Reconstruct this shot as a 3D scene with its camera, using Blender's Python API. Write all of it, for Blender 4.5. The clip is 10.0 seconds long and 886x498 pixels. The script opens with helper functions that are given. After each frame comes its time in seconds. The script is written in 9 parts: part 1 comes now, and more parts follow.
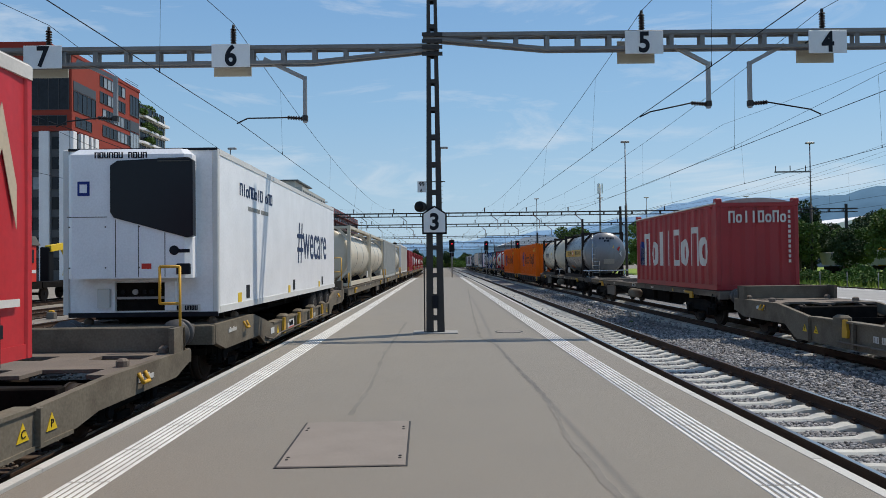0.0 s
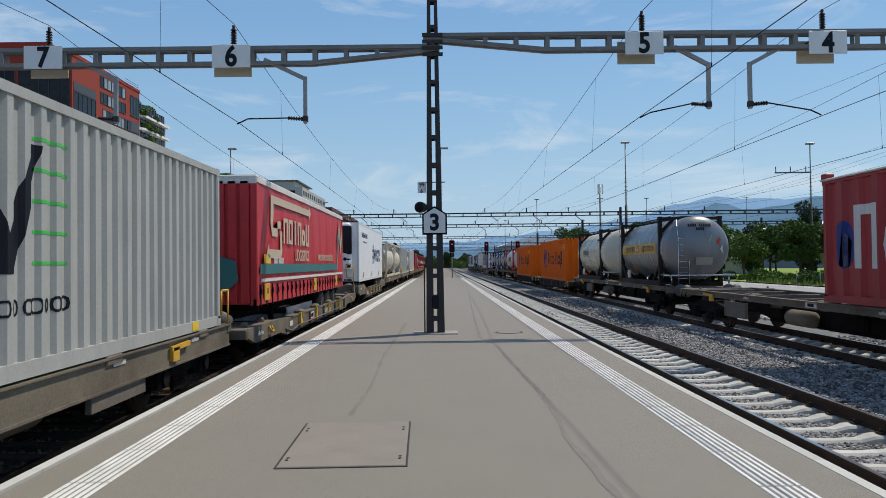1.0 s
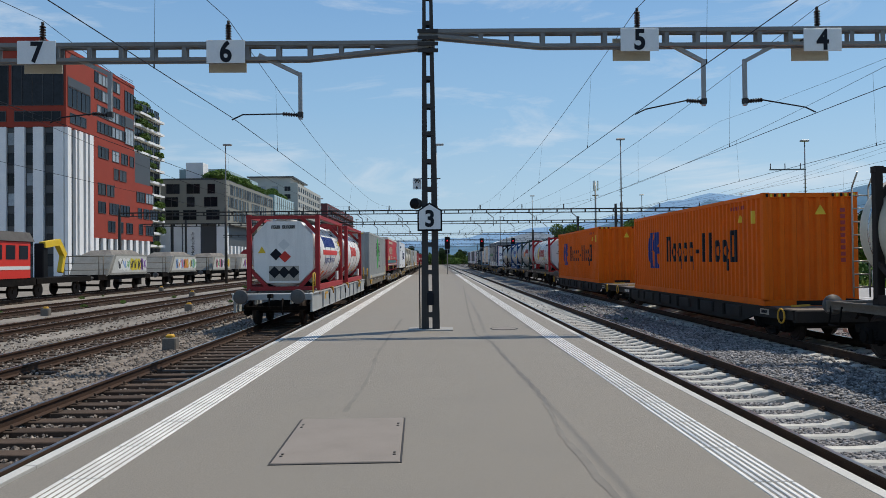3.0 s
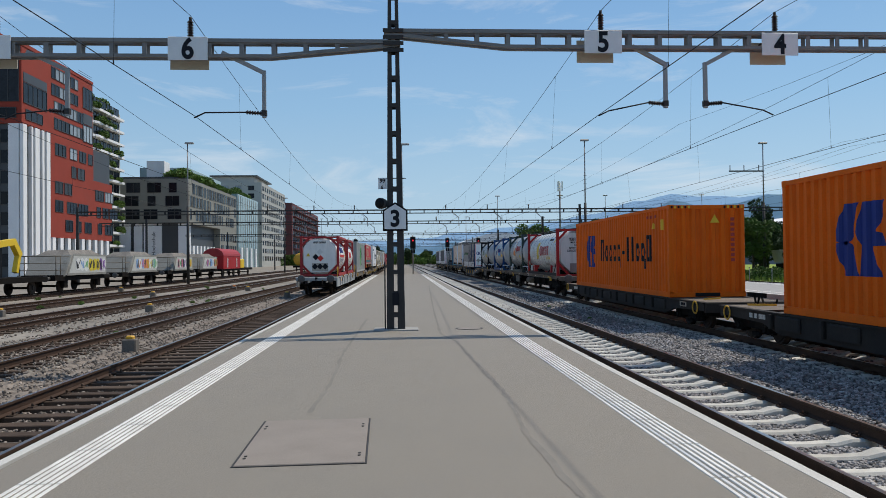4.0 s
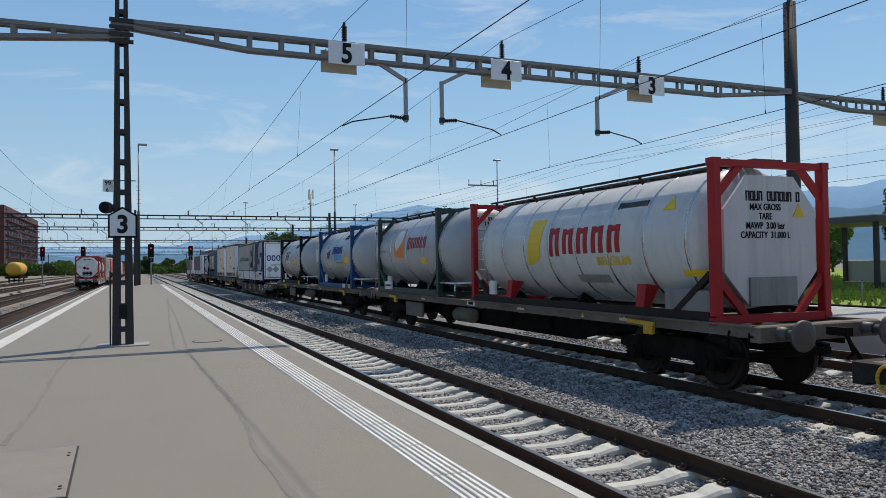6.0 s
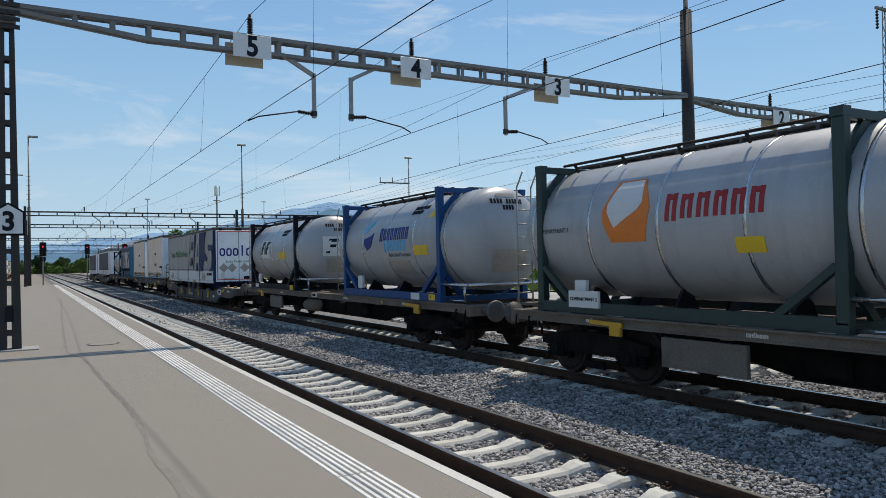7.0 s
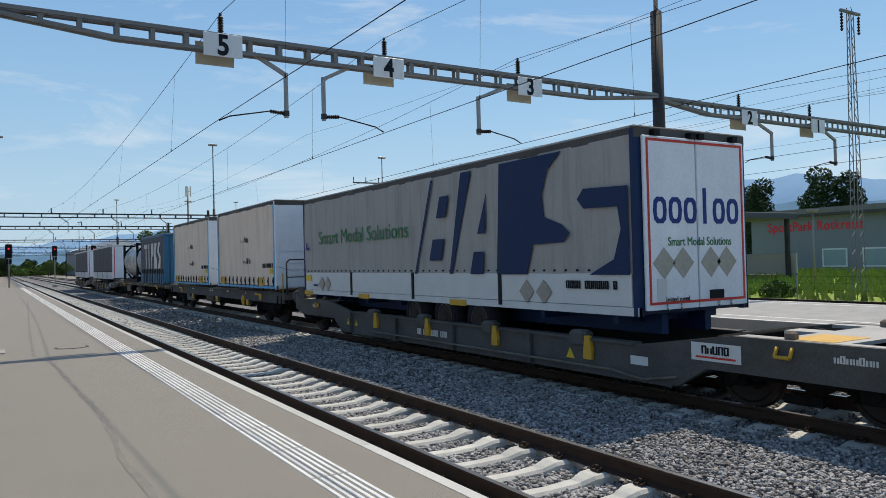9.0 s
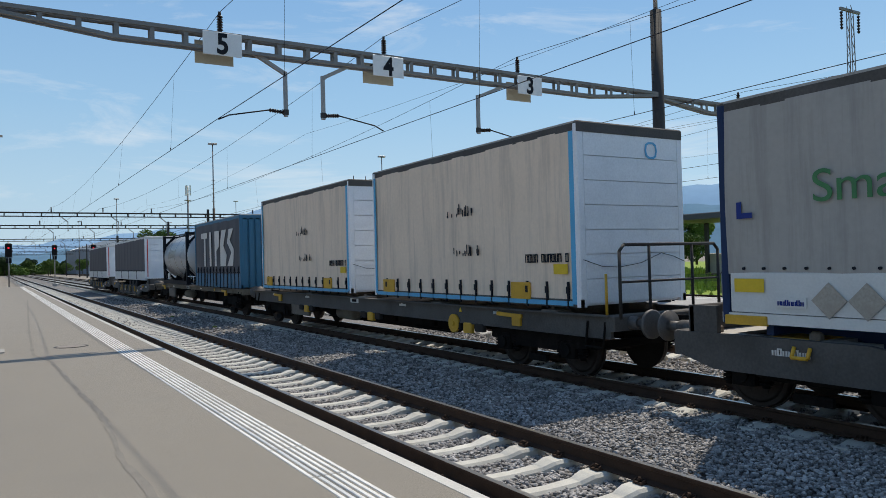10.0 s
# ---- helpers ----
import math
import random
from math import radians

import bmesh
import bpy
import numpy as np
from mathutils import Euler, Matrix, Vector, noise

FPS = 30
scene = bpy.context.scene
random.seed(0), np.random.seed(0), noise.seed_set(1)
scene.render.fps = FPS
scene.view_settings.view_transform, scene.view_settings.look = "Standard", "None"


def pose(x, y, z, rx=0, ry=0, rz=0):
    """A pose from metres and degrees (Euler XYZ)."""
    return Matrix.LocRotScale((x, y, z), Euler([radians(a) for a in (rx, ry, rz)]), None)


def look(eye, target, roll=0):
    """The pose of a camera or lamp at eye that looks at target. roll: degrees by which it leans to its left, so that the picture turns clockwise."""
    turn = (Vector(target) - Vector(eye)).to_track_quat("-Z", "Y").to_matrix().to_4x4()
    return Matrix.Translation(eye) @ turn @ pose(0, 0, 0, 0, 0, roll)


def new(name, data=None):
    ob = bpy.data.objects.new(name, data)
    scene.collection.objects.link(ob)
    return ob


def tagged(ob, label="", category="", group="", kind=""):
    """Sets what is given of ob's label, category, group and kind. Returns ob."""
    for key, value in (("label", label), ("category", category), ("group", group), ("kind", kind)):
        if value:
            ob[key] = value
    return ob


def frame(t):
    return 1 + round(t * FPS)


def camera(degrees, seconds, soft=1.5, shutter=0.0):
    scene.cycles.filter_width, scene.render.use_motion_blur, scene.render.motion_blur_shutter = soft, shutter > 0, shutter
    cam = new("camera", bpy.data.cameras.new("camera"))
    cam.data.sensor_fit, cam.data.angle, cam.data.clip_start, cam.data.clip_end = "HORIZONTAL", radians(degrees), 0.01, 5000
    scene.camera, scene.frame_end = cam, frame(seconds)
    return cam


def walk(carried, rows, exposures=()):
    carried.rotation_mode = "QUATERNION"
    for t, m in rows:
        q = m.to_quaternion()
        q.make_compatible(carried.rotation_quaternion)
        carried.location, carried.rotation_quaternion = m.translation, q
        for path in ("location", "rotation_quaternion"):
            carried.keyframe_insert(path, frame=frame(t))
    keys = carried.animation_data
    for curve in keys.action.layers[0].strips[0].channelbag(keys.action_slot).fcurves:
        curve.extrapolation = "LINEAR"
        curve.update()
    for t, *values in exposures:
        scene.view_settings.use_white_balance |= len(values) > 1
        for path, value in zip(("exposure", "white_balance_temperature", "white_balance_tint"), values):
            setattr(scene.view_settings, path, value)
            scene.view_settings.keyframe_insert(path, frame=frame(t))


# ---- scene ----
cam = camera(62.19, 10.0, 0.5)
# seconds, x, y, z, yaw, pitch, roll: a phone held at eye height, turning to the right
PATH = [(0.0, -0.11, 0.0, 1.63, -0.26, 1.11, 0.69), (0.5, -0.11, 0.0, 1.63, -0.26, 1.15, 0.69), (1.0, -0.11, 0.0, 1.63, -0.25, 1.15, 0.66),
        (1.5, -0.11, 0.0, 1.63, -0.22, 1.13, 0.6), (2.0, -0.11, 0.0, 1.63, -0.22, 1.05, 0.58), (3.5, -0.1, 0.0, 1.63, -1.48, 0.82, 0.62),
        (4.0, -0.1, 0.0, 1.63, -3.29, 0.83, 0.63), (4.5, -0.07, 0.0, 1.63, -6.58, 0.89, 0.72), (5.0, -0.03, 0.0, 1.63, -11.4, 1.04, 0.75),
        (5.5, 0.03, 0.0, 1.63, -17.12, 1.19, 0.76), (6.0, 0.09, 0.0, 1.63, -22.5, 1.24, 0.85), (7.5, 0.15, 0.0, 1.63, -30.82, 0.79, 1.27),
        (8.0, 0.15, 0.0, 1.63, -31.26, 0.77, 1.4), (8.5, 0.15, 0.0, 1.63, -31.38, 0.84, 1.43), (9.0, 0.15, 0.0, 1.63, -31.37, 0.88, 1.47),
        (9.5, 0.15, 0.0, 1.63, -31.37, 0.87, 1.51), (10.0, 0.16, 0.0, 1.63, -31.37, 0.79, 1.51)]
walk(cam, [(t, pose(x, y, z, 90 + p, r, w)) for t, x, y, z, w, p, r in PATH], [(0.0, -0.3, 6650, 10), (4.0, -0.3, 6650, 10), (6.0, -0.27, 6750, 10), (8.0, -0.18, 6850, 10), (10.0, -0.18, 6850, 10)])

# ---- light: a high summer sun ahead and to the right, clear sky with thin cirrus ----
SUN = Vector((0.50, 0.285, 1.0)).normalized()
world = bpy.data.worlds.new("sky")
scene.world = world
world.use_nodes = True
wt = world.node_tree
sky = wt.nodes.new("ShaderNodeTexSky")
sky.sky_type, sky.sun_disc = "NISHITA", False
sky.sun_elevation = math.asin(SUN.z)
sky.sun_rotation = math.atan2(SUN.x, SUN.y)
sky.altitude, sky.air_density, sky.dust_density, sky.ozone_density = 430, 1.0, 0.05, 2.6
tc = wt.nodes.new("ShaderNodeTexCoord")
mp = wt.nodes.new("ShaderNodeMapping")
mp.inputs["Rotation"].default_value = (0.1, 0.2, 0.5)
mp.inputs["Scale"].default_value = (1.6, 1.6, 7.0)
cn = wt.nodes.new("ShaderNodeTexNoise")
cn.inputs["Scale"].default_value, cn.inputs["Detail"].default_value, cn.inputs["Roughness"].default_value = 2.2, 9, 0.62
cn.inputs["Distortion"].default_value = 0.6
cr = wt.nodes.new("ShaderNodeValToRGB")
cr.color_ramp.elements[0].position, cr.color_ramp.elements[1].position = 0.53, 0.74
cr.color_ramp.elements[1].color = (0.62, 0.62, 0.62, 1)
mx = wt.nodes.new("ShaderNodeMix")
mx.data_type = "RGBA"
mx.inputs["B"].default_value = (7.4, 8.1, 8.9, 1)
wt.links.new(tc.outputs["Generated"], mp.inputs["Vector"])
wt.links.new(mp.outputs["Vector"], cn.inputs["Vector"])
wt.links.new(cn.outputs["Fac"], cr.inputs["Fac"])
wt.links.new(cr.outputs["Color"], mx.inputs["Factor"])
hz = wt.nodes.new("ShaderNodeMix")       # summer haze low over the land, deeper blue above it
hz.data_type = "RGBA"
sx = wt.nodes.new("ShaderNodeSeparateXYZ")
hc = wt.nodes.new("ShaderNodeValToRGB")
hc.color_ramp.elements[0].position, hc.color_ramp.elements[0].color = 0.0, (4.75, 6.4, 7.9, 1)
hc.color_ramp.elements[1].position, hc.color_ramp.elements[1].color = 0.5, (1.55, 3.6, 7.4, 1)
for at_z, tint in ((0.1, (4.05, 6.15, 8.1, 1)), (0.2, (3.0, 5.3, 7.9, 1)), (0.32, (2.2, 4.3, 7.3, 1))):
    e = hc.color_ramp.elements.new(at_z)
    e.color = tint
glare = wt.nodes.new("ShaderNodeVectorMath")     # the air is brighter towards the sun
glare.operation = "DOT_PRODUCT"
glare.inputs[1].default_value = SUN
gr = wt.nodes.new("ShaderNodeMapRange")
gr.inputs["From Min"].default_value, gr.inputs["From Max"].default_value = -0.2, 0.8
gr.inputs["To Min"].default_value, gr.inputs["To Max"].default_value = 0.88, 1.1
gm = wt.nodes.new("ShaderNodeVectorMath")
gm.operation = "SCALE"
hr = wt.nodes.new("ShaderNodeMapRange")
hr.interpolation_type = "SMOOTHSTEP"
hr.inputs["From Min"].default_value, hr.inputs["From Max"].default_value = 0.3, 0.8
hr.inputs["To Min"].default_value, hr.inputs["To Max"].default_value = 0.9, 0.25
wt.links.new(tc.outputs["Generated"], sx.inputs[0])
wt.links.new(tc.outputs["Generated"], glare.inputs[0])
wt.links.new(glare.outputs["Value"], gr.inputs["Value"])
wt.links.new(sx.outputs["Z"], hc.inputs["Fac"])
wt.links.new(hc.outputs["Color"], gm.inputs[0])
wt.links.new(gr.outputs["Result"], gm.inputs["Scale"])
wt.links.new(gm.outputs[0], hz.inputs["B"])
wt.links.new(sx.outputs["Z"], hr.inputs["Value"])
wt.links.new(hr.outputs["Result"], hz.inputs["Factor"])
wt.links.new(sky.outputs["Color"], hz.inputs["A"])
wt.links.new(hz.outputs["Result"], mx.inputs["A"])
wt.links.new(mx.outputs["Result"], wt.nodes["Background"].inputs["Color"])
wt.nodes["Background"].inputs["Strength"].default_value = 0.118
sun = new("sun", bpy.data.lights.new("sun", "SUN"))
sun.data.energy, sun.data.angle, sun.data.color = 4.4, radians(0.53), (1.0, 0.93, 0.82)
sun.matrix_world = look(SUN * 80, (0, 0, 0))

# ---- heights and lines of the plan ----
RAIL = -0.42          # top of rail; the platform's top is 0
BED = -0.66           # ballast and yard level
X4, X5, X6 = 9.52, 4.8, -5.2
PORTAL_Y = 17.28


# ---- materials ----
def mat(name, col, rough=0.6, metal=0.0, var=0.25, scale=6.0, fine=90.0, bump=0.1, stain_or_fold=None, stain_or_fold_col=None, rand=0.0, coat=0.0, streak=False, spec=0.5, island=0.0):
    """A painted or mineral surface: grain at two scales, stains of their own shape or painted fold shading, fine
    relief.
    """
    m = bpy.data.materials.new(name)
    m.use_nodes = True
    nt = m.node_tree
    N, L = nt.nodes, nt.links
    b = N["Principled BSDF"]
    b.inputs["Roughness"].default_value, b.inputs["Metallic"].default_value = rough, metal
    b.inputs["Specular IOR Level"].default_value = spec
    if coat:
        b.inputs["Coat Weight"].default_value, b.inputs["Coat Roughness"].default_value = coat, 0.12
    co = N.new("ShaderNodeTexCoord")
    src = co.outputs["Object"]
    if rand:
        oi = N.new("ShaderNodeObjectInfo")
        ad = N.new("ShaderNodeVectorMath")
        ad.operation = "MULTIPLY_ADD"
        ad.inputs[1].default_value = (1, 1, 1)
        cb = N.new("ShaderNodeCombineXYZ")
        ml = N.new("ShaderNodeMath")
        ml.operation = "MULTIPLY"
        ml.inputs[1].default_value = 37.0
        L.new(oi.outputs["Random"], ml.inputs[0])
        for k in range(3):
            L.new(ml.outputs[0], cb.inputs[k])
        L.new(src, ad.inputs[0])
        L.new(cb.outputs[0], ad.inputs[2])
        src = ad.outputs[0]
    n1 = N.new("ShaderNodeTexNoise")
    n1.inputs["Scale"].default_value, n1.inputs["Detail"].default_value = scale, 5
    n2 = N.new("ShaderNodeTexNoise")
    n2.inputs["Scale"].default_value, n2.inputs["Detail"].default_value = fine, 3
    L.new(src, n1.inputs["Vector"])
    L.new(src, n2.inputs["Vector"])
    av = N.new("ShaderNodeMath")
    av.operation = "ADD"
    L.new(n1.outputs["Fac"], av.inputs[0])
    L.new(n2.outputs["Fac"], av.inputs[1])
    mr = N.new("ShaderNodeMapRange")
    mr.inputs["From Min"].default_value, mr.inputs["From Max"].default_value = 0.6, 1.4
    mr.inputs["To Min"].default_value, mr.inputs["To Max"].default_value = 1 - var, 1 + var
    L.new(av.outputs[0], mr.inputs["Value"])
    fac = mr.outputs["Result"]
    if rand:
        r2 = N.new("ShaderNodeMapRange")
        r2.inputs["To Min"].default_value, r2.inputs["To Max"].default_value = 1 - rand, 1 + rand
        L.new(oi.outputs["Random"], r2.inputs["Value"])
        mu = N.new("ShaderNodeMath")
        mu.operation = "MULTIPLY"
        L.new(fac, mu.inputs[0])
        L.new(r2.outputs["Result"], mu.inputs[1])
        fac = mu.outputs[0]
    if island:
        gi = N.new("ShaderNodeNewGeometry")
        r3 = N.new("ShaderNodeMapRange")
        r3.inputs["To Min"].default_value, r3.inputs["To Max"].default_value = 1 - island, 1 + island
        L.new(gi.outputs["Random Per Island"], r3.inputs["Value"])
        m3 = N.new("ShaderNodeMath")
        m3.operation = "MULTIPLY"
        L.new(fac, m3.inputs[0])
        L.new(r3.outputs["Result"], m3.inputs[1])
        fac = m3.outputs[0]
    sc = N.new("ShaderNodeVectorMath")
    sc.operation = "SCALE"
    sc.inputs[0].default_value = col
    L.new(fac, sc.inputs["Scale"])
    out = sc.outputs[0]
    if stain_or_fold:
        n3 = N.new("ShaderNodeTexNoise")
        n3.inputs["Scale"].default_value, n3.inputs["Detail"].default_value, n3.inputs["Roughness"].default_value = stain_or_fold[1], 7, 0.65
        if streak:
            ms = N.new("ShaderNodeMapping")
            ms.inputs["Scale"].default_value = (3.0, 3.0, 0.22)
            L.new(src, ms.inputs["Vector"])
            L.new(ms.outputs["Vector"], n3.inputs["Vector"])
        else:
            L.new(src, n3.inputs["Vector"])
        rp = N.new("ShaderNodeValToRGB")
        rp.color_ramp.elements[0].position, rp.color_ramp.elements[1].position = 0.48, 0.74
        rp.color_ramp.elements[1].color = (stain_or_fold[0], stain_or_fold[0], stain_or_fold[0], 1)
        L.new(n3.outputs["Fac"], rp.inputs["Fac"])
        mi = N.new("ShaderNodeMix")
        mi.data_type = "RGBA"
        L.new(rp.outputs["Color"], mi.inputs["Factor"])
        L.new(out, mi.inputs["A"])
        mi.inputs["B"].default_value = (*(stain_or_fold_col or (0.08, 0.07, 0.06)), 1)
        out = mi.outputs["Result"]
    L.new(out, b.inputs["Base Color"])
    if bump:
        bp = N.new("ShaderNodeBump")
        bp.inputs["Strength"].default_value, bp.inputs["Distance"].default_value = bump, 0.01
        L.new(n2.outputs["Fac"], bp.inputs["Height"])
        L.new(bp.outputs["Normal"], b.inputs["Normal"])
    return m


def paint(name, col, rough=0.42, dirt=0.35, **kw):
    return mat(name, col, rough, 0, 0.1, 1.5, 30, 0.03, (dirt, 1.1), (col[0] * 0.45 + 0.03, col[1] * 0.45 + 0.028, col[2] * 0.45 + 0.025), streak=True, **kw)


M_ASPHALT = mat("asphalt_pavement", (0.23, 0.206, 0.168), 0.72, 0, 0.42, 75.0, 280, 0.5, (0.5, 0.9), (0.196, 0.179, 0.152), spec=0.5)
M_CRACK = mat("asphalt_sealing", (0.188, 0.172, 0.147), 0.85, 0, 0.3, 3, 120, 0.3, (0.8, 2.2), (0.214, 0.196, 0.166))
M_WHITE_LINE = mat("road_marking_white", (0.72, 0.71, 0.67), 0.7, 0, 0.1, 3, 120, 0.2, (0.55, 2.5), (0.42, 0.4, 0.37), rand=0.06)
M_KERB = mat("platform_edge_white", (0.5, 0.49, 0.45), 0.8, 0, 0.15, 3, 60, 0.2, (0.5, 1.5), (0.34, 0.33, 0.3), rand=0.08)
M_CONCRETE = mat("kerb_concrete", (0.33, 0.32, 0.3), 0.85, 0, 0.2, 2, 60, 0.3, (0.4, 1.2), (0.2, 0.19, 0.18))
M_COVER = mat("steel_cover", (0.235, 0.2, 0.165), 0.65, 0.05, 0.14, 2.5, 80, 0.15, (0.6, 1.6), (0.285, 0.245, 0.205), rand=0.05)
M_SLEEPER = mat("concrete_sleeper", (0.52, 0.51, 0.46), 0.85, 0, 0.15, 5, 70, 0.2, (0.5, 2.0), (0.34, 0.32, 0.28), rand=0.12)
M_WOOD = mat("wooden_sleeper", (0.085, 0.06, 0.044), 0.9, 0, 0.4, 6, 60, 0.5, (0.6, 3.0), (0.04, 0.03, 0.024), rand=0.25, spec=0.2)
M_RAIL = mat("rusty_rail", (0.055, 0.032, 0.021), 0.8, 0.0, 0.3, 4, 60, 0.2, (0.5, 3.0), (0.035, 0.022, 0.017), spec=0.2)
M_RAILTOP = mat("polished_rail_head", (0.5, 0.49, 0.47), 0.28, 1.0, 0.1, 2, 60, 0.03)
M_STONE = mat("ballast_stone", (0.285, 0.272, 0.26), 0.85, 0, 0.5, 3.2, 14, 0.1, (0.4, 0.8), (0.15, 0.132, 0.115), island=0.65, spec=0.25)
M_BED = mat("ballast_bed_grey", (0.19, 0.183, 0.175), 0.9, 0, 0.75, 12.0, 26, 1.0, (0.6, 3.0), (0.075, 0.068, 0.06), spec=0.2)
M_BED_OLD = mat("ballast_bed_brown", (0.215, 0.182, 0.15), 0.95, 0, 0.7, 3.0, 22, 0.8, (0.6, 0.8), (0.11, 0.09, 0.072), spec=0.2)
M_STONE_OLD = mat("old_ballast_stone", (0.245, 0.208, 0.172), 0.9, 0, 0.5, 3.2, 14, 0.1, (0.5, 0.8), (0.13, 0.105, 0.082), island=0.55, spec=0.2)
M_YARD = mat("yard_gravel", (0.25, 0.225, 0.19), 0.95, 0, 0.4, 0.35, 7.0, 0.5, (0.6, 0.25), (0.17, 0.148, 0.12), spec=0.2)
M_STEEL = mat("weathered_galvanised_steel", (0.05, 0.048, 0.046), 0.65, 0.15, 0.25, 2, 40, 0.1, (0.5, 1.5), (0.035, 0.032, 0.03), spec=0.25)
M_BEAM = mat("grey_painted_steel", (0.2, 0.195, 0.185), 0.55, 0.2, 0.15, 2, 40, 0.1, (0.4, 1.5), (0.12, 0.11, 0.1))
M_OLDBLOCK = mat("weathered_concrete_block", (0.15, 0.135, 0.115), 0.9, 0, 0.25, 4, 40, 0.3, (0.5, 3.0), (0.08, 0.07, 0.06))
M_BUFFER = mat("greasy_buffer_steel", (0.11, 0.105, 0.1), 0.55, 0.3, 0.25, 4, 40, 0.1, (0.6, 3.0), (0.035, 0.03, 0.027))
M_TUBE = mat("galvanised_tube", (0.3, 0.29, 0.28), 0.5, 0.5, 0.15, 3, 40, 0.05)
M_INSUL = mat("brown_insulator", (0.03, 0.018, 0.016), 0.35, 0, 0.2, 5, 40, 0.0, spec=0.3)
M_WIRE = mat("oxidised_copper_wire", (0.022, 0.024, 0.03), 0.7, 0.0, 0.1, 2, 30, 0, spec=0.15)
M_SIGN = mat("sign_enamel", (0.74, 0.76, 0.76), 0.45, 0, 0.06, 2, 40, 0.0, (0.25, 1.5), (0.56, 0.56, 0.54))
M_SIGN_BACK = mat("sign_back_cream", (0.5, 0.46, 0.36), 0.6, 0, 0.1, 2, 40, 0.0)
M_BLACK = mat("black_paint", (0.009, 0.009, 0.01), 0.55, 0, 0.1, 2, 30, 0.0, spec=0.15)
M_INK = mat("dark_lettering", (0.012, 0.014, 0.02), 0.5, 0, 0.1, 2, 30, 0.0, spec=0.15)
M_RUBBER = mat("tyre_rubber", (0.016, 0.016, 0.017), 0.85, 0, 0.2, 5, 60, 0.1, spec=0.15)
M_UNDER = mat("grimy_running_gear", (0.011, 0.0095, 0.0085), 0.9, 0.0, 0.4, 4, 40, 0.2, (0.5, 2.0), (0.03, 0.023, 0.018), spec=0.08)
M_WHEEL = mat("wheel_steel", (0.04, 0.03, 0.024), 0.7, 0.2, 0.3, 4, 40, 0.1, spec=0.2)
M_WAGON_BROWN = mat("brown_grey_wagon_paint", (0.17, 0.145, 0.108), 0.75, 0, 0.3, 1.5, 30, 0.15, (0.7, 1.1), (0.06, 0.042, 0.03), spec=0.2)
M_WAGON_GREY = mat("dark_grey_wagon_paint", (0.1, 0.093, 0.085), 0.7, 0, 0.25, 1.5, 30, 0.1, (0.6, 1.0), (0.055, 0.047, 0.04), spec=0.2)
M_WAGON_LIGHT = mat("light_grey_wagon_paint", (0.42, 0.435, 0.42), 0.55, 0, 0.1, 1.5, 30, 0.05, (0.45, 1.0), (0.24, 0.22, 0.19))
M_WAGON_SILL = mat("faded_wagon_sill", (0.18, 0.152, 0.122), 0.75, 0, 0.25, 1.5, 30, 0.1, (0.75, 1.2), (0.075, 0.05, 0.037), spec=0.2)
M_PLATE = mat("pale_worn_deck_plate", (0.4, 0.385, 0.36), 0.8, 0, 0.2, 1.5, 40, 0.15, (0.5, 1.2), (0.26, 0.24, 0.21))
M_WAGON_DARK = mat("sooty_wagon_paint", (0.028, 0.025, 0.023), 0.75, 0, 0.3, 1.5, 30, 0.1, (0.5, 1.0), (0.06, 0.046, 0.036), spec=0.15)
M_DECK = mat("wagon_deck_boards", (0.17, 0.135, 0.105), 0.85, 0, 0.35, 3, 50, 0.3, (0.5, 1.5), (0.09, 0.07, 0.055))
M_YELLOW = mat("yellow_fitting", (0.62, 0.34, 0.025), 0.55, 0, 0.15, 4, 40, 0.05, (0.4, 2.5), (0.3, 0.17, 0.03))
M_RUSTY = mat("rusty_yellow_fitting", (0.42, 0.2, 0.035), 0.7, 0, 0.25, 4, 40, 0.1, (0.7, 3.0), (0.16, 0.07, 0.03), spec=0.2)
M_ORANGE = paint("orange_container_paint", (0.78, 0.135, 0.006), 0.6, 0.3, spec=0.15)
M_CGREY = paint("grey_container_paint", (0.39, 0.395, 0.37), 0.55, 0.35, spec=0.25)
M_RED = paint("red_container_paint", (0.35, 0.018, 0.022), 0.45, 0.35)
M_TARP_RED = mat("red_tarpaulin", (0.52, 0.022, 0.028), 0.5, 0, 0.12, 1.3, 14, 0.12, (0.35, 0.8), (0.3, 0.02, 0.025), streak=True)
M_WHITE = paint("white_body_panel", (0.85, 0.86, 0.87), 0.35, 0.1)
M_OFFWHITE = paint("cream_tank_paint", (0.62, 0.555, 0.43), 0.4, 0.35)
M_TANK_WHITE = paint("white_tank_cladding", (0.8, 0.785, 0.74), 0.35, 0.3)
M_TANK_SOILED = paint("soiled_white_tank_cladding", (0.58, 0.575, 0.55), 0.4, 0.5)
M_BELT = mat("faded_yellow_belt", (0.6, 0.35, 0.05), 0.5, 0, 0.12, 2, 30, 0, (0.4, 2.0), (0.4, 0.25, 0.06))
M_TANK_GREY = mat("grey_tank_cladding", (0.385, 0.395, 0.4), 0.38, 0.12, 0.08, 1.2, 25, 0.03, (0.45, 1.0), (0.2, 0.195, 0.19), streak=True)
M_TANK_DARK = mat("dull_steel_tank", (0.23, 0.235, 0.245), 0.36, 0.45, 0.12, 1.2, 25, 0.03, (0.7, 1.0), (0.09, 0.082, 0.075), streak=True)
M_CHROME = mat("steel_band", (0.55, 0.55, 0.54), 0.25, 0.9, 0.1, 3, 30, 0)
M_FRAME_RED = paint("red_frame_paint", (0.35, 0.028, 0.03), 0.55, 0.4, spec=0.3)
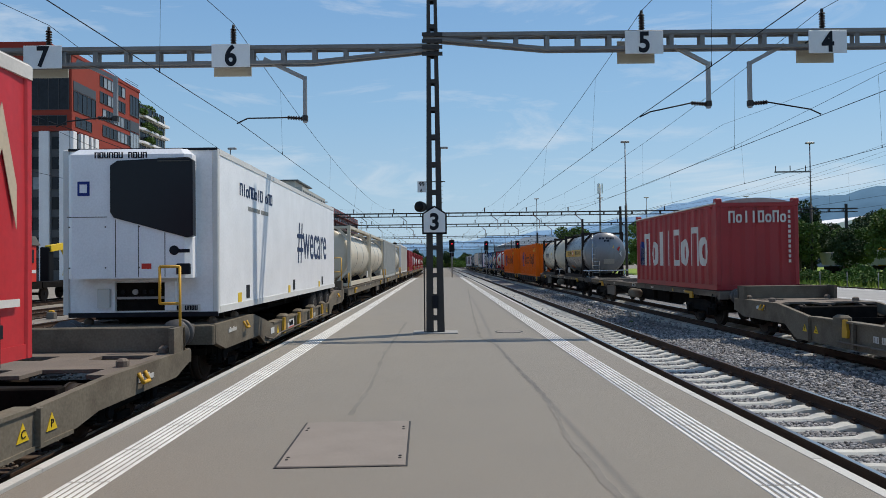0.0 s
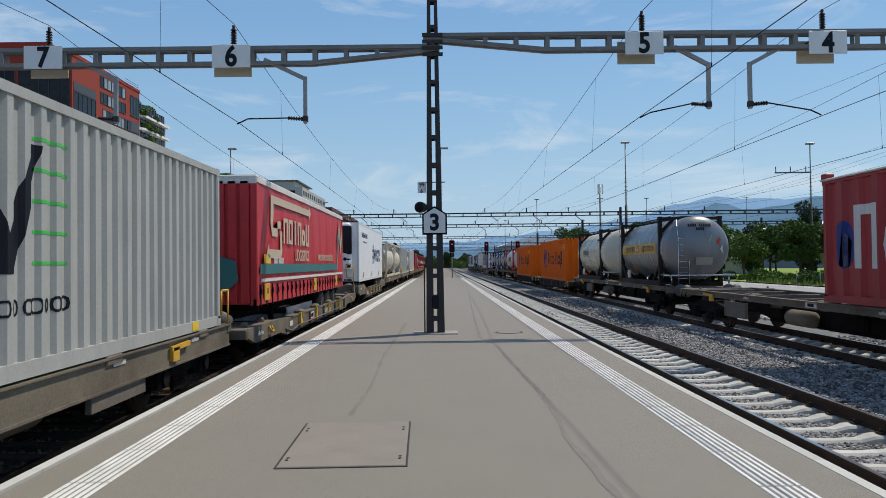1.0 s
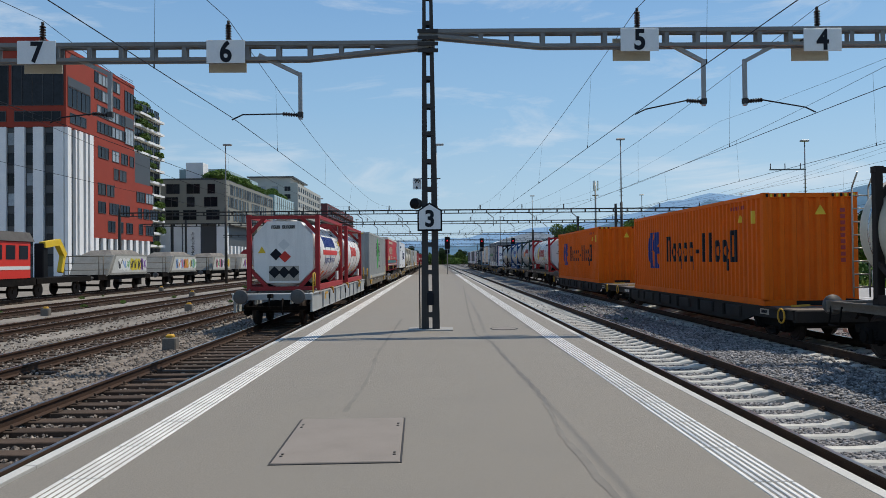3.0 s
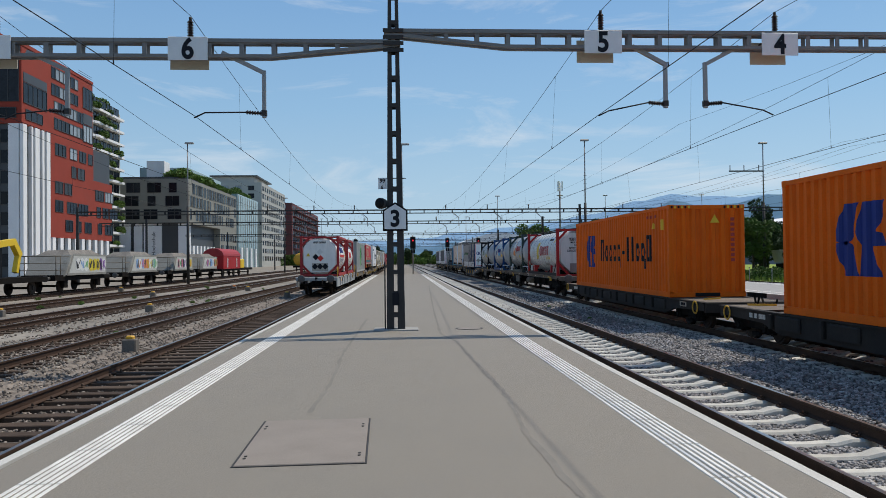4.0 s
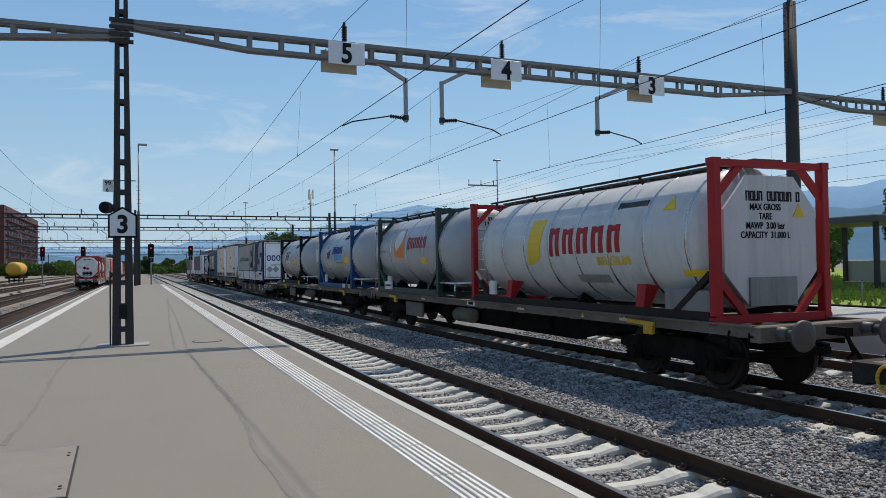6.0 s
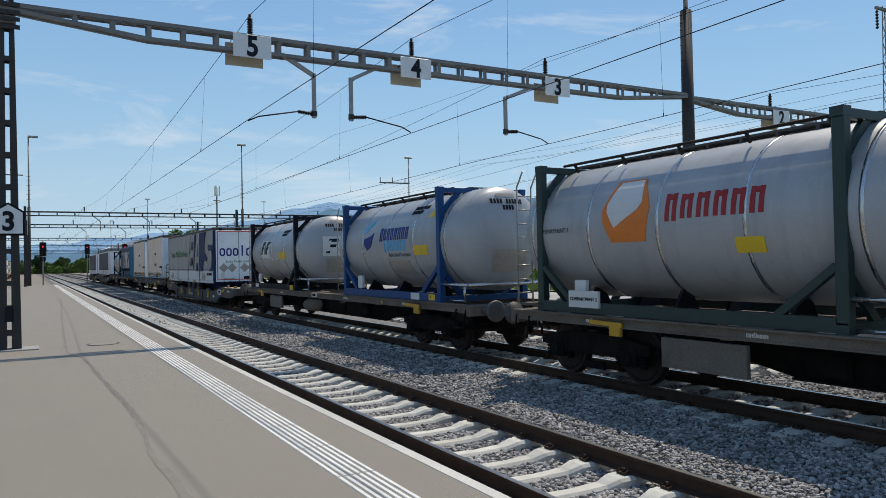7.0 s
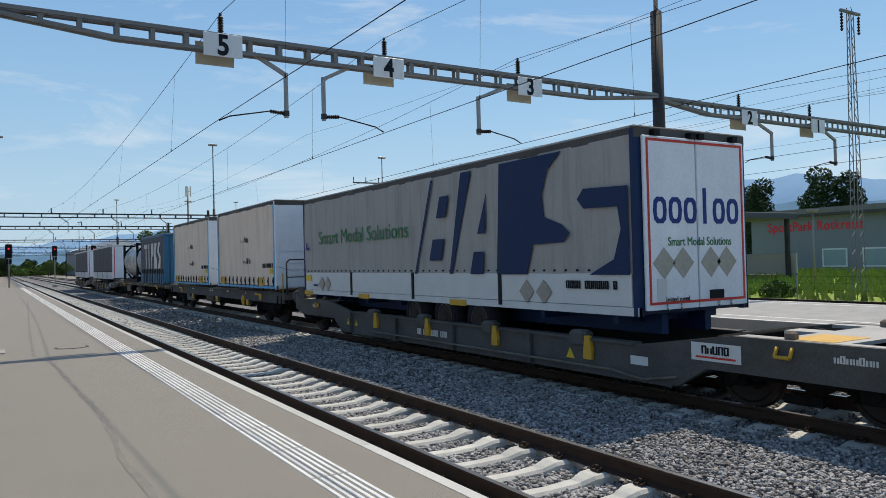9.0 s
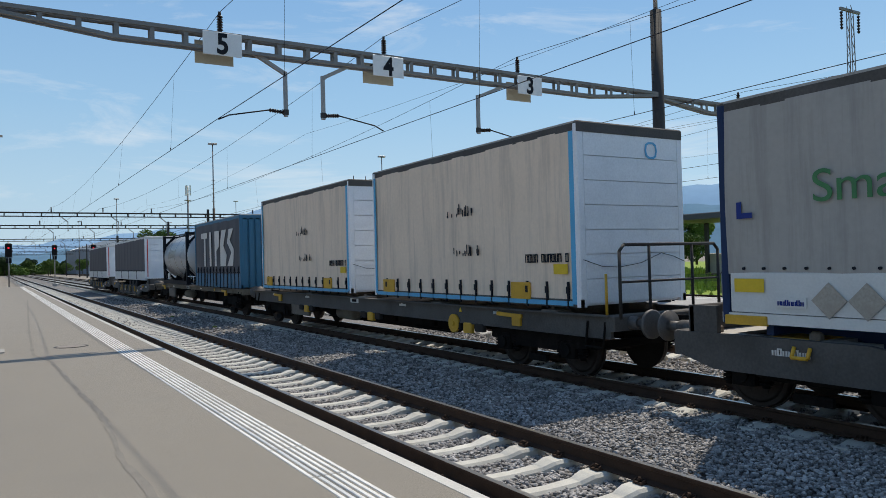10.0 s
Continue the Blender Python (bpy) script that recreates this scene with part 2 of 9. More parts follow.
M_FRAME_BRIGHT = paint("bright_red_frame_paint", (0.38, 0.014, 0.016), 0.5, 0.3, spec=0.3)
M_FRAME_BLUE = paint("blue_frame_paint", (0.006, 0.06, 0.19), 0.5, 0.35, spec=0.3)
M_FRAME_DARK = paint("dark_frame_paint", (0.008, 0.01, 0.014), 0.6, 0.3, spec=0.15)
M_FRAME_GREEN = paint("dark_green_frame_paint", (0.015, 0.04, 0.035), 0.5, 0.3)
M_FRAME_BROWN = paint("brown_black_frame_paint", (0.028, 0.021, 0.018), 0.65, 0.4, spec=0.15)
M_BLUE = paint("blue_paint", (0.01, 0.03, 0.2), 0.5, 0.2, spec=0.3)
M_SKYBLUE = paint("light_blue_paint", (0.09, 0.42, 0.68), 0.45, 0.2)
M_TEAL = paint("blue_green_paint", (0.02, 0.14, 0.24), 0.5, 0.4)
M_GREEN = paint("green_paint", (0.06, 0.5, 0.08), 0.5, 0.2)
M_GREEN_DULL = paint("dull_green_lettering", (0.05, 0.2, 0.07), 0.6, 0.3)
M_NAVY = paint("navy_tarpaulin_print", (0.01, 0.03, 0.09), 0.6, 0.25, spec=0.3)
# upright streaks paint in the light and dark bands of the curtain's folds
M_TARP_GREY = mat("grey_tarpaulin_fold_shaded", (0.4, 0.375, 0.338), 0.65, 0, 0.07, 1.3, 14, 0.14, (0.75, 2.0), (0.27, 0.25, 0.225), streak=True, spec=0.3)
M_TARP_DARK = mat("anthracite_tarpaulin", (0.06, 0.063, 0.075), 0.6, 0, 0.12, 1.3, 14, 0.12, (0.4, 0.7), (0.09, 0.09, 0.095), streak=True)
# streaks here are dirt together with painted shading of the upright folds
M_TARP_CREAM = mat("dirty_cream_tarpaulin_fold_shaded", (0.85, 0.67, 0.51), 0.65, 0, 0.07, 1.0, 14, 0.14, (0.7, 2.0), (0.54, 0.425, 0.325), streak=True)
M_TEALSTRIPE = paint("teal_stripe", (0.03, 0.16, 0.16), 0.5, 0.3)
M_GOLD = paint("faded_gold_lettering", (0.55, 0.45, 0.32), 0.55, 0.3)
M_PALE = paint("pale_lettering", (0.66, 0.63, 0.58), 0.55, 0.3)
M_GLASS_DARK = mat("tinted_glass", (0.012, 0.015, 0.02), 0.32, 0, 0.1, 1, 10, 0, spec=0.25)
M_WARN = mat("warning_sticker_yellow", (0.75, 0.5, 0.02), 0.5, 0, 0.08, 3, 30, 0)
M_HAZ_RED = mat("hazard_red", (0.62, 0.03, 0.015), 0.5, 0, 0.08, 3, 30, 0)
M_HAZ_ORANGE = mat("hazard_orange", (0.75, 0.2, 0.02), 0.5, 0, 0.15, 3, 30, 0, (0.4, 3), (0.35, 0.1, 0.02))
M_PLACARD = mat("grey_placard", (0.38, 0.355, 0.31), 0.35, 0.3, 0.25, 4, 30, 0, (0.6, 4), (0.16, 0.145, 0.13))
M_LABEL = mat("white_label", (0.66, 0.66, 0.63), 0.5, 0, 0.08, 3, 30, 0)


def glow(name, col, strength):
    m = bpy.data.materials.new(name)
    m.use_nodes = True
    b = m.node_tree.nodes["Principled BSDF"]
    b.inputs["Base Color"].default_value = (*col, 1)
    b.inputs["Emission Color"].default_value = (*col, 1)
    b.inputs["Emission Strength"].default_value = strength
    return m


M_SIGNAL = glow("lit_red_signal_lens", (0.85, 0.02, 0.04), 1.3)


# ---- mesh building ----
class Geo:
    """Vertices and faces of one part."""

    def __init__(self):
        self.v, self.f, self.s = [], [], []

    def add(self, vs, fs, smooth=False):
        k = len(self.v)
        self.v += [tuple(p) for p in vs]
        self.f += [tuple(k + i for i in f) for f in fs]
        self.s += [smooth] * len(fs)
        return self

    def hexa(self, a, b):
        """Bottom ring a and top ring b, of as many points, both counter-clockwise from above."""
        n = len(a)
        return self.add(list(a) + list(b), [tuple(range(n - 1, -1, -1)), tuple(range(n, 2 * n))] + [(i, (i + 1) % n, n + (i + 1) % n, n + i) for i in range(n)])

    def box(self, x0, x1, y0, y1, z0, z1):
        x0, x1, y0, y1, z0, z1 = min(x0, x1), max(x0, x1), min(y0, y1), max(y0, y1), min(z0, z1), max(z0, z1)
        return self.hexa([(x0, y0, z0), (x1, y0, z0), (x1, y1, z0), (x0, y1, z0)], [(x0, y0, z1), (x1, y0, z1), (x1, y1, z1), (x0, y1, z1)])

    def bev(self, x0, x1, y0, y1, z0, z1, c=0.02):
        """A box with its upright and upper edges chamfered."""
        def ring(i, z):
            a, b, d, e = x0 + i, x1 - i, y0 + i, y1 - i
            return [(a + c, d, z), (b - c, d, z), (b, d + c, z), (b, e - c, z), (b - c, e, z), (a + c, e, z), (a, e - c, z), (a, d + c, z)]
        rings = [ring(0, z0), ring(0, z1 - c), ring(c, z1)]
        n = 8
        vs = rings[0] + rings[1] + rings[2]
        fs = [tuple(range(n - 1, -1, -1)), tuple(range(2 * n, 3 * n))]
        for k in (0, n):
            fs += [(k + i, k + (i + 1) % n, k + n + (i + 1) % n, k + n + i) for i in range(n)]
        return self.add(vs, fs)

    def cyl(self, p0, p1, r, n=10, r1=None, smooth=True):
        p0, p1 = Vector(p0), Vector(p1)
        d = (p1 - p0).normalized()
        u = d.orthogonal().normalized()
        w = d.cross(u)
        r1 = r if r1 is None else r1
        a = [p0 + (u * math.cos(2 * math.pi * i / n) + w * math.sin(2 * math.pi * i / n)) * r for i in range(n)]
        b = [p1 + (u * math.cos(2 * math.pi * i / n) + w * math.sin(2 * math.pi * i / n)) * r1 for i in range(n)]
        k = len(self.v)
        self.v += [tuple(p) for p in a + b]
        self.f += [tuple(k + i for i in range(n - 1, -1, -1)), tuple(k + n + i for i in range(n))]
        self.s += [False, False]
        self.f += [(k + i, k + (i + 1) % n, k + n + (i + 1) % n, k + n + i) for i in range(n)]
        self.s += [smooth] * n
        return self

    def path(self, pts, r, n=6):
        for a, b in zip(pts, pts[1:]):
            self.cyl(a, b, r, n)
        return self

    def bar(self, p0, p1, w, h):
        """A square bar from p0 to p1."""
        p0, p1 = Vector(p0), Vector(p1)
        d = (p1 - p0).normalized()
        up = Vector((0, 0, 1)) if abs(d.z) < 0.95 else Vector((0, 1, 0))
        s = d.cross(up).normalized() * (w / 2)
        t = s.cross(d).normalized() * (h / 2)
        a = [p0 - s - t, p0 + s - t, p0 + s + t, p0 - s + t]
        b = [p + (p1 - p0) for p in a]
        return self.hexa(a, b)

    def lathe(self, prof, n=28, cx=0.0, cz=0.0, smooth=True):
        """prof: (y, r) along the y axis."""
        vs, fs = [], []
        for y, r in prof:
            vs += [(cx + r * math.sin(2 * math.pi * i / n), y, cz + r * math.cos(2 * math.pi * i / n)) for i in range(n)]
        for j in range(len(prof) - 1):
            fs += [(j * n + i, j * n + (i + 1) % n, (j + 1) * n + (i + 1) % n, (j + 1) * n + i) for i in range(n)]
        fs += [tuple(range(n - 1, -1, -1)), tuple((len(prof) - 1) * n + i for i in range(n))]
        return self.add(vs, fs, smooth)

    def ex(self, prof, a0, a1, axis="y"):
        """A closed outline swept along an axis. For y: (x, z); for x: (y, z); for z: (x, y)."""
        def at(p, a):
            return {"y": (p[0], a, p[1]), "x": (a, p[0], p[1]), "z": (p[0], p[1], a)}[axis]
        return self.hexa([at(p, a0) for p in prof], [at(p, a1) for p in prof])

    def quad(self, *p):
        return self.add(p, [tuple(range(len(p)))])

    def mesh(self, name, material):
        me = bpy.data.meshes.new(name)
        me.from_pydata(self.v, [], self.f)
        me.polygons.foreach_set("use_smooth", self.s)
        me.materials.append(material)
        bm = bmesh.new()
        bm.from_mesh(me)
        bmesh.ops.recalc_face_normals(bm, faces=bm.faces)
        bm.to_mesh(me)
        bm.free()
        return me


def part(name, geo, material, parent=None, label=""):
    ob = new(name, geo if isinstance(geo, bpy.types.Mesh) else geo.mesh(name, material))
    if parent is not None:
        ob.parent = parent
    if label:
        ob["label"] = label
    return ob


def thing(name, label, category, group="", kind="", at=None):
    ob = new(name)
    ob.empty_display_size = 0.3
    if at is not None:
        ob.matrix_world = at
    return tagged(ob, label, category, group, kind)


def words_mesh(text, size, squeeze, bold, extrude, mid=False):
    """Words in the built-in font as a thin mesh; bold by widening the outline."""
    cu = bpy.data.curves.new("words", "FONT")
    cu.body, cu.size, cu.align_x, cu.align_y, cu.extrude, cu.offset = text, size, "CENTER", "CENTER", extrude, bold * 0.6
    tmp = bpy.data.objects.new("words", cu)
    one = bpy.data.meshes.new_from_object(tmp)
    bpy.data.objects.remove(tmp)
    vs = [tuple(v.co) for v in one.vertices]
    fs = [tuple(p.vertices) for p in one.polygons]
    bpy.data.meshes.remove(one)
    if mid:
        my = (min(v[1] for v in vs) + max(v[1] for v in vs)) / 2
        vs = [(x, y - my, z) for x, y, z in vs]
    V, F = [(x * squeeze, y, z) for x, y, z in vs], fs
    me = bpy.data.meshes.new("lettering")
    me.from_pydata(V, [], F)
    return me


def lettering(text, size, material, parent, at, turn, name="lettering", squeeze=1.0, bold=0.0):
    me = words_mesh(text, size, squeeze, bold, 0.004, name == "numeral")
    me.materials.append(material)
    me.name = name
    ob = part(name, me, material, parent)
    ob.matrix_local = pose(*at, *turn)
    return ob


SIDE_L, SIDE_R, FRONT = (90, 0, -90), (90, 0, 90), (90, 0, 0)   # faces that look to -x, +x and -y


def ring(cx, cy, w, h, t):
    """A rounded hollow block as quads: centre, width, height, thickness."""
    out = []
    n = 10
    for k in range(n):
        a, b = 2 * math.pi * k / n, 2 * math.pi * (k + 1) / n
        def at(q, dx, dy):
            c, s = math.cos(q), math.sin(q)
            return (cx + dx * math.copysign(abs(c) ** 0.7, c), cy + dy * math.copysign(abs(s) ** 0.7, s))
        out.append([at(a, w / 2, h / 2), at(b, w / 2, h / 2), at(b, w / 2 - t, h / 2 - t), at(a, w / 2 - t, h / 2 - t)])
    return out


def strokes(pattern, h, material, parent, at, turn, name="mark", w=0.62, slant=0.0, thick=0.2):
    """A company mark as plain bars and rings. T pair of tall bars, I one bar, x ring, g ring with a tail, - dash, blank gap."""
    cw = h * w
    x = -len(pattern) * cw / 2
    m = pose(*at, *turn)
    all_quads = []
    for ch in pattern:
        th = min(thick * h, cw * 0.36)
        q = []
        if ch == "-":
            q = [[(x + 0.1 * cw, 0.3 * h), (x + 0.9 * cw, 0.3 * h), (x + 0.9 * cw, 0.44 * h), (x + 0.1 * cw, 0.44 * h)]]
        elif ch == "I":
            q = [[(x + cw / 2 - th / 2, 0), (x + cw / 2 + th / 2, 0), (x + cw / 2 + th / 2, h), (x + cw / 2 - th / 2, h)]]
        elif ch == "T":
            q = [[(x + a, 0), (x + a + th, 0), (x + a + th, h), (x + a, h)] for a in (0.07 * cw, 0.93 * cw - th)] + [[(x + 0.07 * cw + th, z * h), (x + 0.93 * cw - th, z * h), (x + 0.93 * cw - th, (z + 0.16) * h), (x + 0.07 * cw + th, (z + 0.16) * h)] for z in ((0.84,), (0.0, 0.84), (0.0,))[len(all_quads) % 3]]
        elif ch in "xg":
            q = ring(x + cw / 2, 0.36 * h, cw * 0.86, 0.74 * h, th) if h > 0.2 else [[(x + a, 0), (x + a + th, 0), (x + a + th, 0.72 * h), (x + a, 0.72 * h)] for a in (0.07 * cw, 0.93 * cw - th)]
            if ch == "g":
                q.append([(x + 0.93 * cw - th, -0.28 * h), (x + 0.93 * cw, -0.28 * h), (x + 0.93 * cw, 0.1 * h), (x + 0.93 * cw - th, 0.1 * h)])
        x += cw
        if q:
            all_quads.append(q)
    groups = all_quads if h >= 0.3 else [[r for q in all_quads for r in q]]
    ob = None
    if parent.name in WAVES and turn != FRONT:
        for q in groups:
            ob = folded([[(px + slant * py, py - h / 2) for px, py in r] for r in q], material, parent, at, -1 if turn == SIDE_L else 1, name)
        return ob
    for q in groups:
        g = Geo()
        for r in q:
            g.ex([(px + slant * py, py - h / 2) for px, py in r], -0.002, 0.006, "z")
        ob = part(name, g, material, parent)
        ob.matrix_local = m
    return ob


WAVES = {}       # folded side walls: the container's name, with the folds along y, half width and depth


def cut(poly, lim, keep):
    """The part of a flat outline (y, z) before or past a line of constant y."""
    out = []
    for (ya, za), (yb, zb) in zip(poly, poly[1:] + poly[:1]):
        ia, ib = (ya - lim) * keep >= 0, (yb - lim) * keep >= 0
        if ia:
            out.append((ya, za))
        if ia != ib:
            u = (lim - ya) / (yb - ya)
            out.append((lim, za + (zb - za) * u))
    return out


def folded(outlines, material, parent, at, side, name, label=""):
    """Paint that follows the folds of a corrugated side wall, from outlines in the wall's plane."""
    folds, w, depth = WAVES[parent.name]
    g = Geo()
    for outline in outlines:
        poly = [(at[1] + side * u, at[2] + v) for u, v in outline]
        lo, hi = min(p[0] for p in poly), max(p[0] for p in poly)
        for (ya, ka), (yb, kb) in zip(folds, folds[1:]):
            if yb <= lo or ya >= hi:
                continue
            piece = cut(cut(poly, ya, 1), yb, -1)
            if len(piece) > 2:
                g.add([(side * (w - 0.012 - depth * (ka + (kb - ka) * (y - ya) / (yb - ya)) + 0.003), y, z) for y, z in piece], [tuple(range(len(piece)))])
    return weld(part(name, g, material, parent, label))


def weld(ob):
    """Joins the strips of one painted mark along their common edges."""
    bm = bmesh.new()
    bm.from_mesh(ob.data)
    bmesh.ops.remove_doubles(bm, verts=bm.verts, dist=0.0004)
    bm.to_mesh(ob.data)
    bm.free()
    return ob


def decal(outline, material, parent, at, turn, name="sticker", label=""):
    """A flat sticker or painted shape, 5 mm thick, from its outline in its own plane."""
    if parent.name in WAVES and turn != FRONT:
        return folded([outline], material, parent, at, -1 if turn == SIDE_L else 1, name, label)
    g = Geo().ex(outline, -0.001, 0.005, "z")
    ob = part(name, g, material, parent, label)
    ob.matrix_local = pose(*at, *turn)
    return ob


def rect(w, h):
    return [(-w / 2, -h / 2), (w / 2, -h / 2), (w / 2, h / 2), (-w / 2, h / 2)]


def diamond(r):
    return [(-r, 0), (0, -r), (r, 0), (0, r)]


TRI = [(-0.5, -0.43), (0.5, -0.43), (0, 0.43)]


def tri(s):
    return [(x * s, y * s) for x, y in TRI]


# ---- ground, tracks, platforms ----
def ground():
    g = Geo()
    # the sheet dips under the ballast beds on both sides of the platform
    xs = [-4000, -400, -60, -7.9, -7.5, -3.6, 3.1, 15.4, 15.9, 60, 400, 4000]
    ys = [-4000, -200, -20, 0, 40, 100, 300, 1000, 4000]
    vs = [(x, y, BED - 0.12 if -7.6 < x < 15.5 else BED) for y in ys for x in xs]
    n = len(xs)
    g.add(vs, [(j * n + i, j * n + i + 1, (j + 1) * n + i + 1, (j + 1) * n + i) for j in range(len(ys) - 1) for i in range(n - 1)])
    return tagged(part("ground", g, M_YARD), "grey-brown gravel yard between the railway tracks", "ground", kind="structure")


def stones(name, label, material, regions, seed, parent=None):
    """Broken ballast stones lying on the bed, as one object of many."""
    rng = np.random.default_rng(seed)
    base = []
    for k in range(7):
        bm = bmesh.new()
        bmesh.ops.create_icosphere(bm, subdivisions=1, radius=1)
        v = np.array([q.co[:] for q in bm.verts])
        f = np.array([[q.index for q in t.verts] for t in bm.faces])
        bm.free()
        v = v * rng.uniform(0.68, 1.15, (len(v), 1)) * np.array([1.0, rng.uniform(0.65, 0.95), rng.uniform(0.5, 0.8)])
        v = np.sign(v) * np.abs(v) ** 0.85
        base.append((v, f))
    V, F, off = [], [], 0
    for x0, x1, y0, y1, per_m2, z, size in regions:
        for _ in range(int((x1 - x0) * (y1 - y0) * per_m2)):
            v, f = base[int(rng.integers(7))]
            a, b = rng.uniform(0, 6.28), rng.uniform(-0.6, 0.6)
            ca, sa, cb, sb = math.cos(a), math.sin(a), math.cos(b), math.sin(b)
            rot = np.array([[ca, -sa * cb, sa * sb], [sa, ca * cb, -ca * sb], [0, sb, cb]])
            s = size * rng.uniform(0.55, 1.25)
            V.append(v @ rot.T * s + np.array([rng.uniform(x0, x1), rng.uniform(y0, y1), z + rng.uniform(-0.012, 0.02)]))
            F.append(f + off)
            off += len(v)
    V, F = np.concatenate(V), np.concatenate(F)
    me = bpy.data.meshes.new(name)
    me.vertices.add(len(V))
    me.vertices.foreach_set("co", V.astype(np.float32).ravel())
    me.loops.add(F.size)
    me.loops.foreach_set("vertex_index", F.astype(np.int32).ravel())
    me.polygons.add(len(F))
    me.polygons.foreach_set("loop_start", np.arange(0, F.size, 3, dtype=np.int32))
    me.polygons.foreach_set("use_smooth", np.zeros(len(F), dtype=bool))
    me.update(calc_edges=True)
    me.materials.append(material)
    return tagged(new(name, me), label, "ballast", kind="stuff")


RAIL_PROFILE = [(-0.07, -0.172), (0.07, -0.172), (0.07, -0.162), (0.012, -0.14), (0.009, -0.05), (0.034, -0.036), (0.034, -0.008), (0.03, -0.002), (-0.03, -0.002), (-0.034, -0.008), (-0.034, -0.036), (-0.009, -0.05), (-0.012, -0.14), (-0.07, -0.162)]


def concrete_sleeper_mesh():
    g = Geo()
    st = [(-1.3, 0.13, 0.0), (-1.12, 0.15, -0.03), (-0.95, 0.15, 0.005), (-0.72, 0.15, 0.005), (-0.52, 0.14, 0.0), (-0.36, 0.11, -0.045), (0, 0.1, -0.055), (0.36, 0.11, -0.045), (0.52, 0.14, 0.0), (0.72, 0.15, 0.005), (0.95, 0.15, 0.005), (1.12, 0.15, -0.03), (1.3, 0.13, -0.02)]
    vs = []
    for x, hw, z in st:
        vs += [(x, -hw, -0.2), (x, hw, -0.2), (x, hw - 0.005, z - 0.03), (x, hw - 0.035, z), (x, -hw + 0.035, z), (x, -hw + 0.005, z - 0.03)]
    fs = [(5, 4, 3, 2, 1, 0), tuple(len(vs) - 6 + i for i in range(6))]
    for j in range(len(st) - 1):
        fs += [(6 * j + i, 6 * j + (i + 1) % 6, 6 * j + 6 + (i + 1) % 6, 6 * j + 6 + i) for i in range(6)]
    g.add(vs, fs)
    return g.mesh("sleeper", M_SLEEPER)


def clip_mesh():
    g = Geo()
    for rx in (-0.752, 0.752):
        for s in (-1, 1):
            x = rx + s * 0.1
            g.box(x - 0.035, x + 0.035, -0.06, 0.06, 0.0, 0.022)
            g.cyl((x, 0, 0.02), (x, 0, 0.065), 0.016, 6)
            g.path([(x + s * 0.03, -0.055, 0.02), (x - s * 0.03, -0.055, 0.05), (x - s * 0.03, -0.02, 0.05), (x + s * 0.02, 0, 0.045), (x - s * 0.03, 0.02, 0.05), (x - s * 0.03, 0.055, 0.05), (x + s * 0.03, 0.055, 0.02)], 0.008, 4)
    return g.mesh("rail_clip", M_RAIL)


def wooden_sleeper_mesh():
    g = Geo().bev(-1.3, 1.3, -0.12, 0.12, -0.16, 0.0, 0.012)
    for rx in (-0.752, 0.752):
        g.box(rx - 0.16, rx + 0.16, -0.07, 0.07, 0.0, 0.02)
        for s in (-0.12, 0.12):
            g.cyl((rx + s, 0.0, 0.02), (rx + s, 0.0, 0.07), 0.02, 6)
    return g.mesh("sleeper", M_WOOD)


CONCRETE_ME, CLIP_ME, WOOD_ME = concrete_sleeper_mesh(), clip_mesh(), wooden_sleeper_mesh()


def track(name, x, y0, y1, sleeper, label, s0=0.0, s1=0.0, step=0.6):
    """Two rails with the sleepers between s0 and s1 as pieces of their own."""
    t = thing(name, label, "railway track", kind="structure", at=pose(x, 0, RAIL))
    for s in (-0.7525, 0.7525):
        g = Geo()
        for a, b in zip((y0, 0, 20, 60, 150), (0, 20, 60, 150, y1)):
            g.ex([(p[0] + s, p[1]) for p in RAIL_PROFILE], a, b, "y")
        part("rail", g, M_RAIL, t)
        part("rail_head", Geo().box(s - 0.027, s + 0.027, y0, y1, -0.004, 0.0015), M_RAILTOP, t, "polished running surface")
    n = int((s1 - s0) / step)
    for k in range(n):
        y = s0 + k * step
        ob = part("sleeper", sleeper, None, t)
        ob.matrix_local = pose(random.uniform(-0.015, 0.015), y + random.uniform(-0.01, 0.01), -0.18, 0, 0, random.uniform(-0.3, 0.3))
        if sleeper is CONCRETE_ME and y < 24:
            c = part("rail_clip", CLIP_ME, None, ob)
            c.matrix_local = pose(0, 0, 0.006)
    far = Geo()
    y = s0 + n * step
    while y < min(y1, 170):
        far.box(-1.3, 1.3, y - 0.12, y + 0.12, -0.34, -0.185)
        y += step
    if far.v:
        tagged(part("far_sleepers", far, M_SLEEPER if sleeper is CONCRETE_ME else M_WOOD, t), kind="stuff")
    return t


ground()
track("track_5", X5, -40, 500, CONCRETE_ME, "empty railway track on pale concrete sleepers beside the platform", -8.06, 110)
track("track_4", X4, -80, 500, CONCRETE_ME, "railway track on concrete sleepers under the passing container train", 3.0, 75)
track("track_6", X6, -60, 500, WOOD_ME, "old railway track on dark wooden sleepers beside the platform", 4.0, 70)
track("track_7", -9.3, -40, 500, WOOD_ME, "empty siding track on dark wooden sleepers", 10, 60)
track("track_8", -14.2, -40, 500, WOOD_ME, "empty siding track on dark wooden sleepers", 16, 66)
track("track_9", -19.4, -40, 500, WOOD_ME, "empty siding track on wooden sleepers", 30, 60, 0.65)
track("track_10", -25.5, -40, 500, WOOD_ME, "siding track carrying parked ballast wagons", 40, 70, 0.65)
track("track_3", 13.84, -40, 500, CONCRETE_ME, "railway track beyond the passing train", 4, 40)
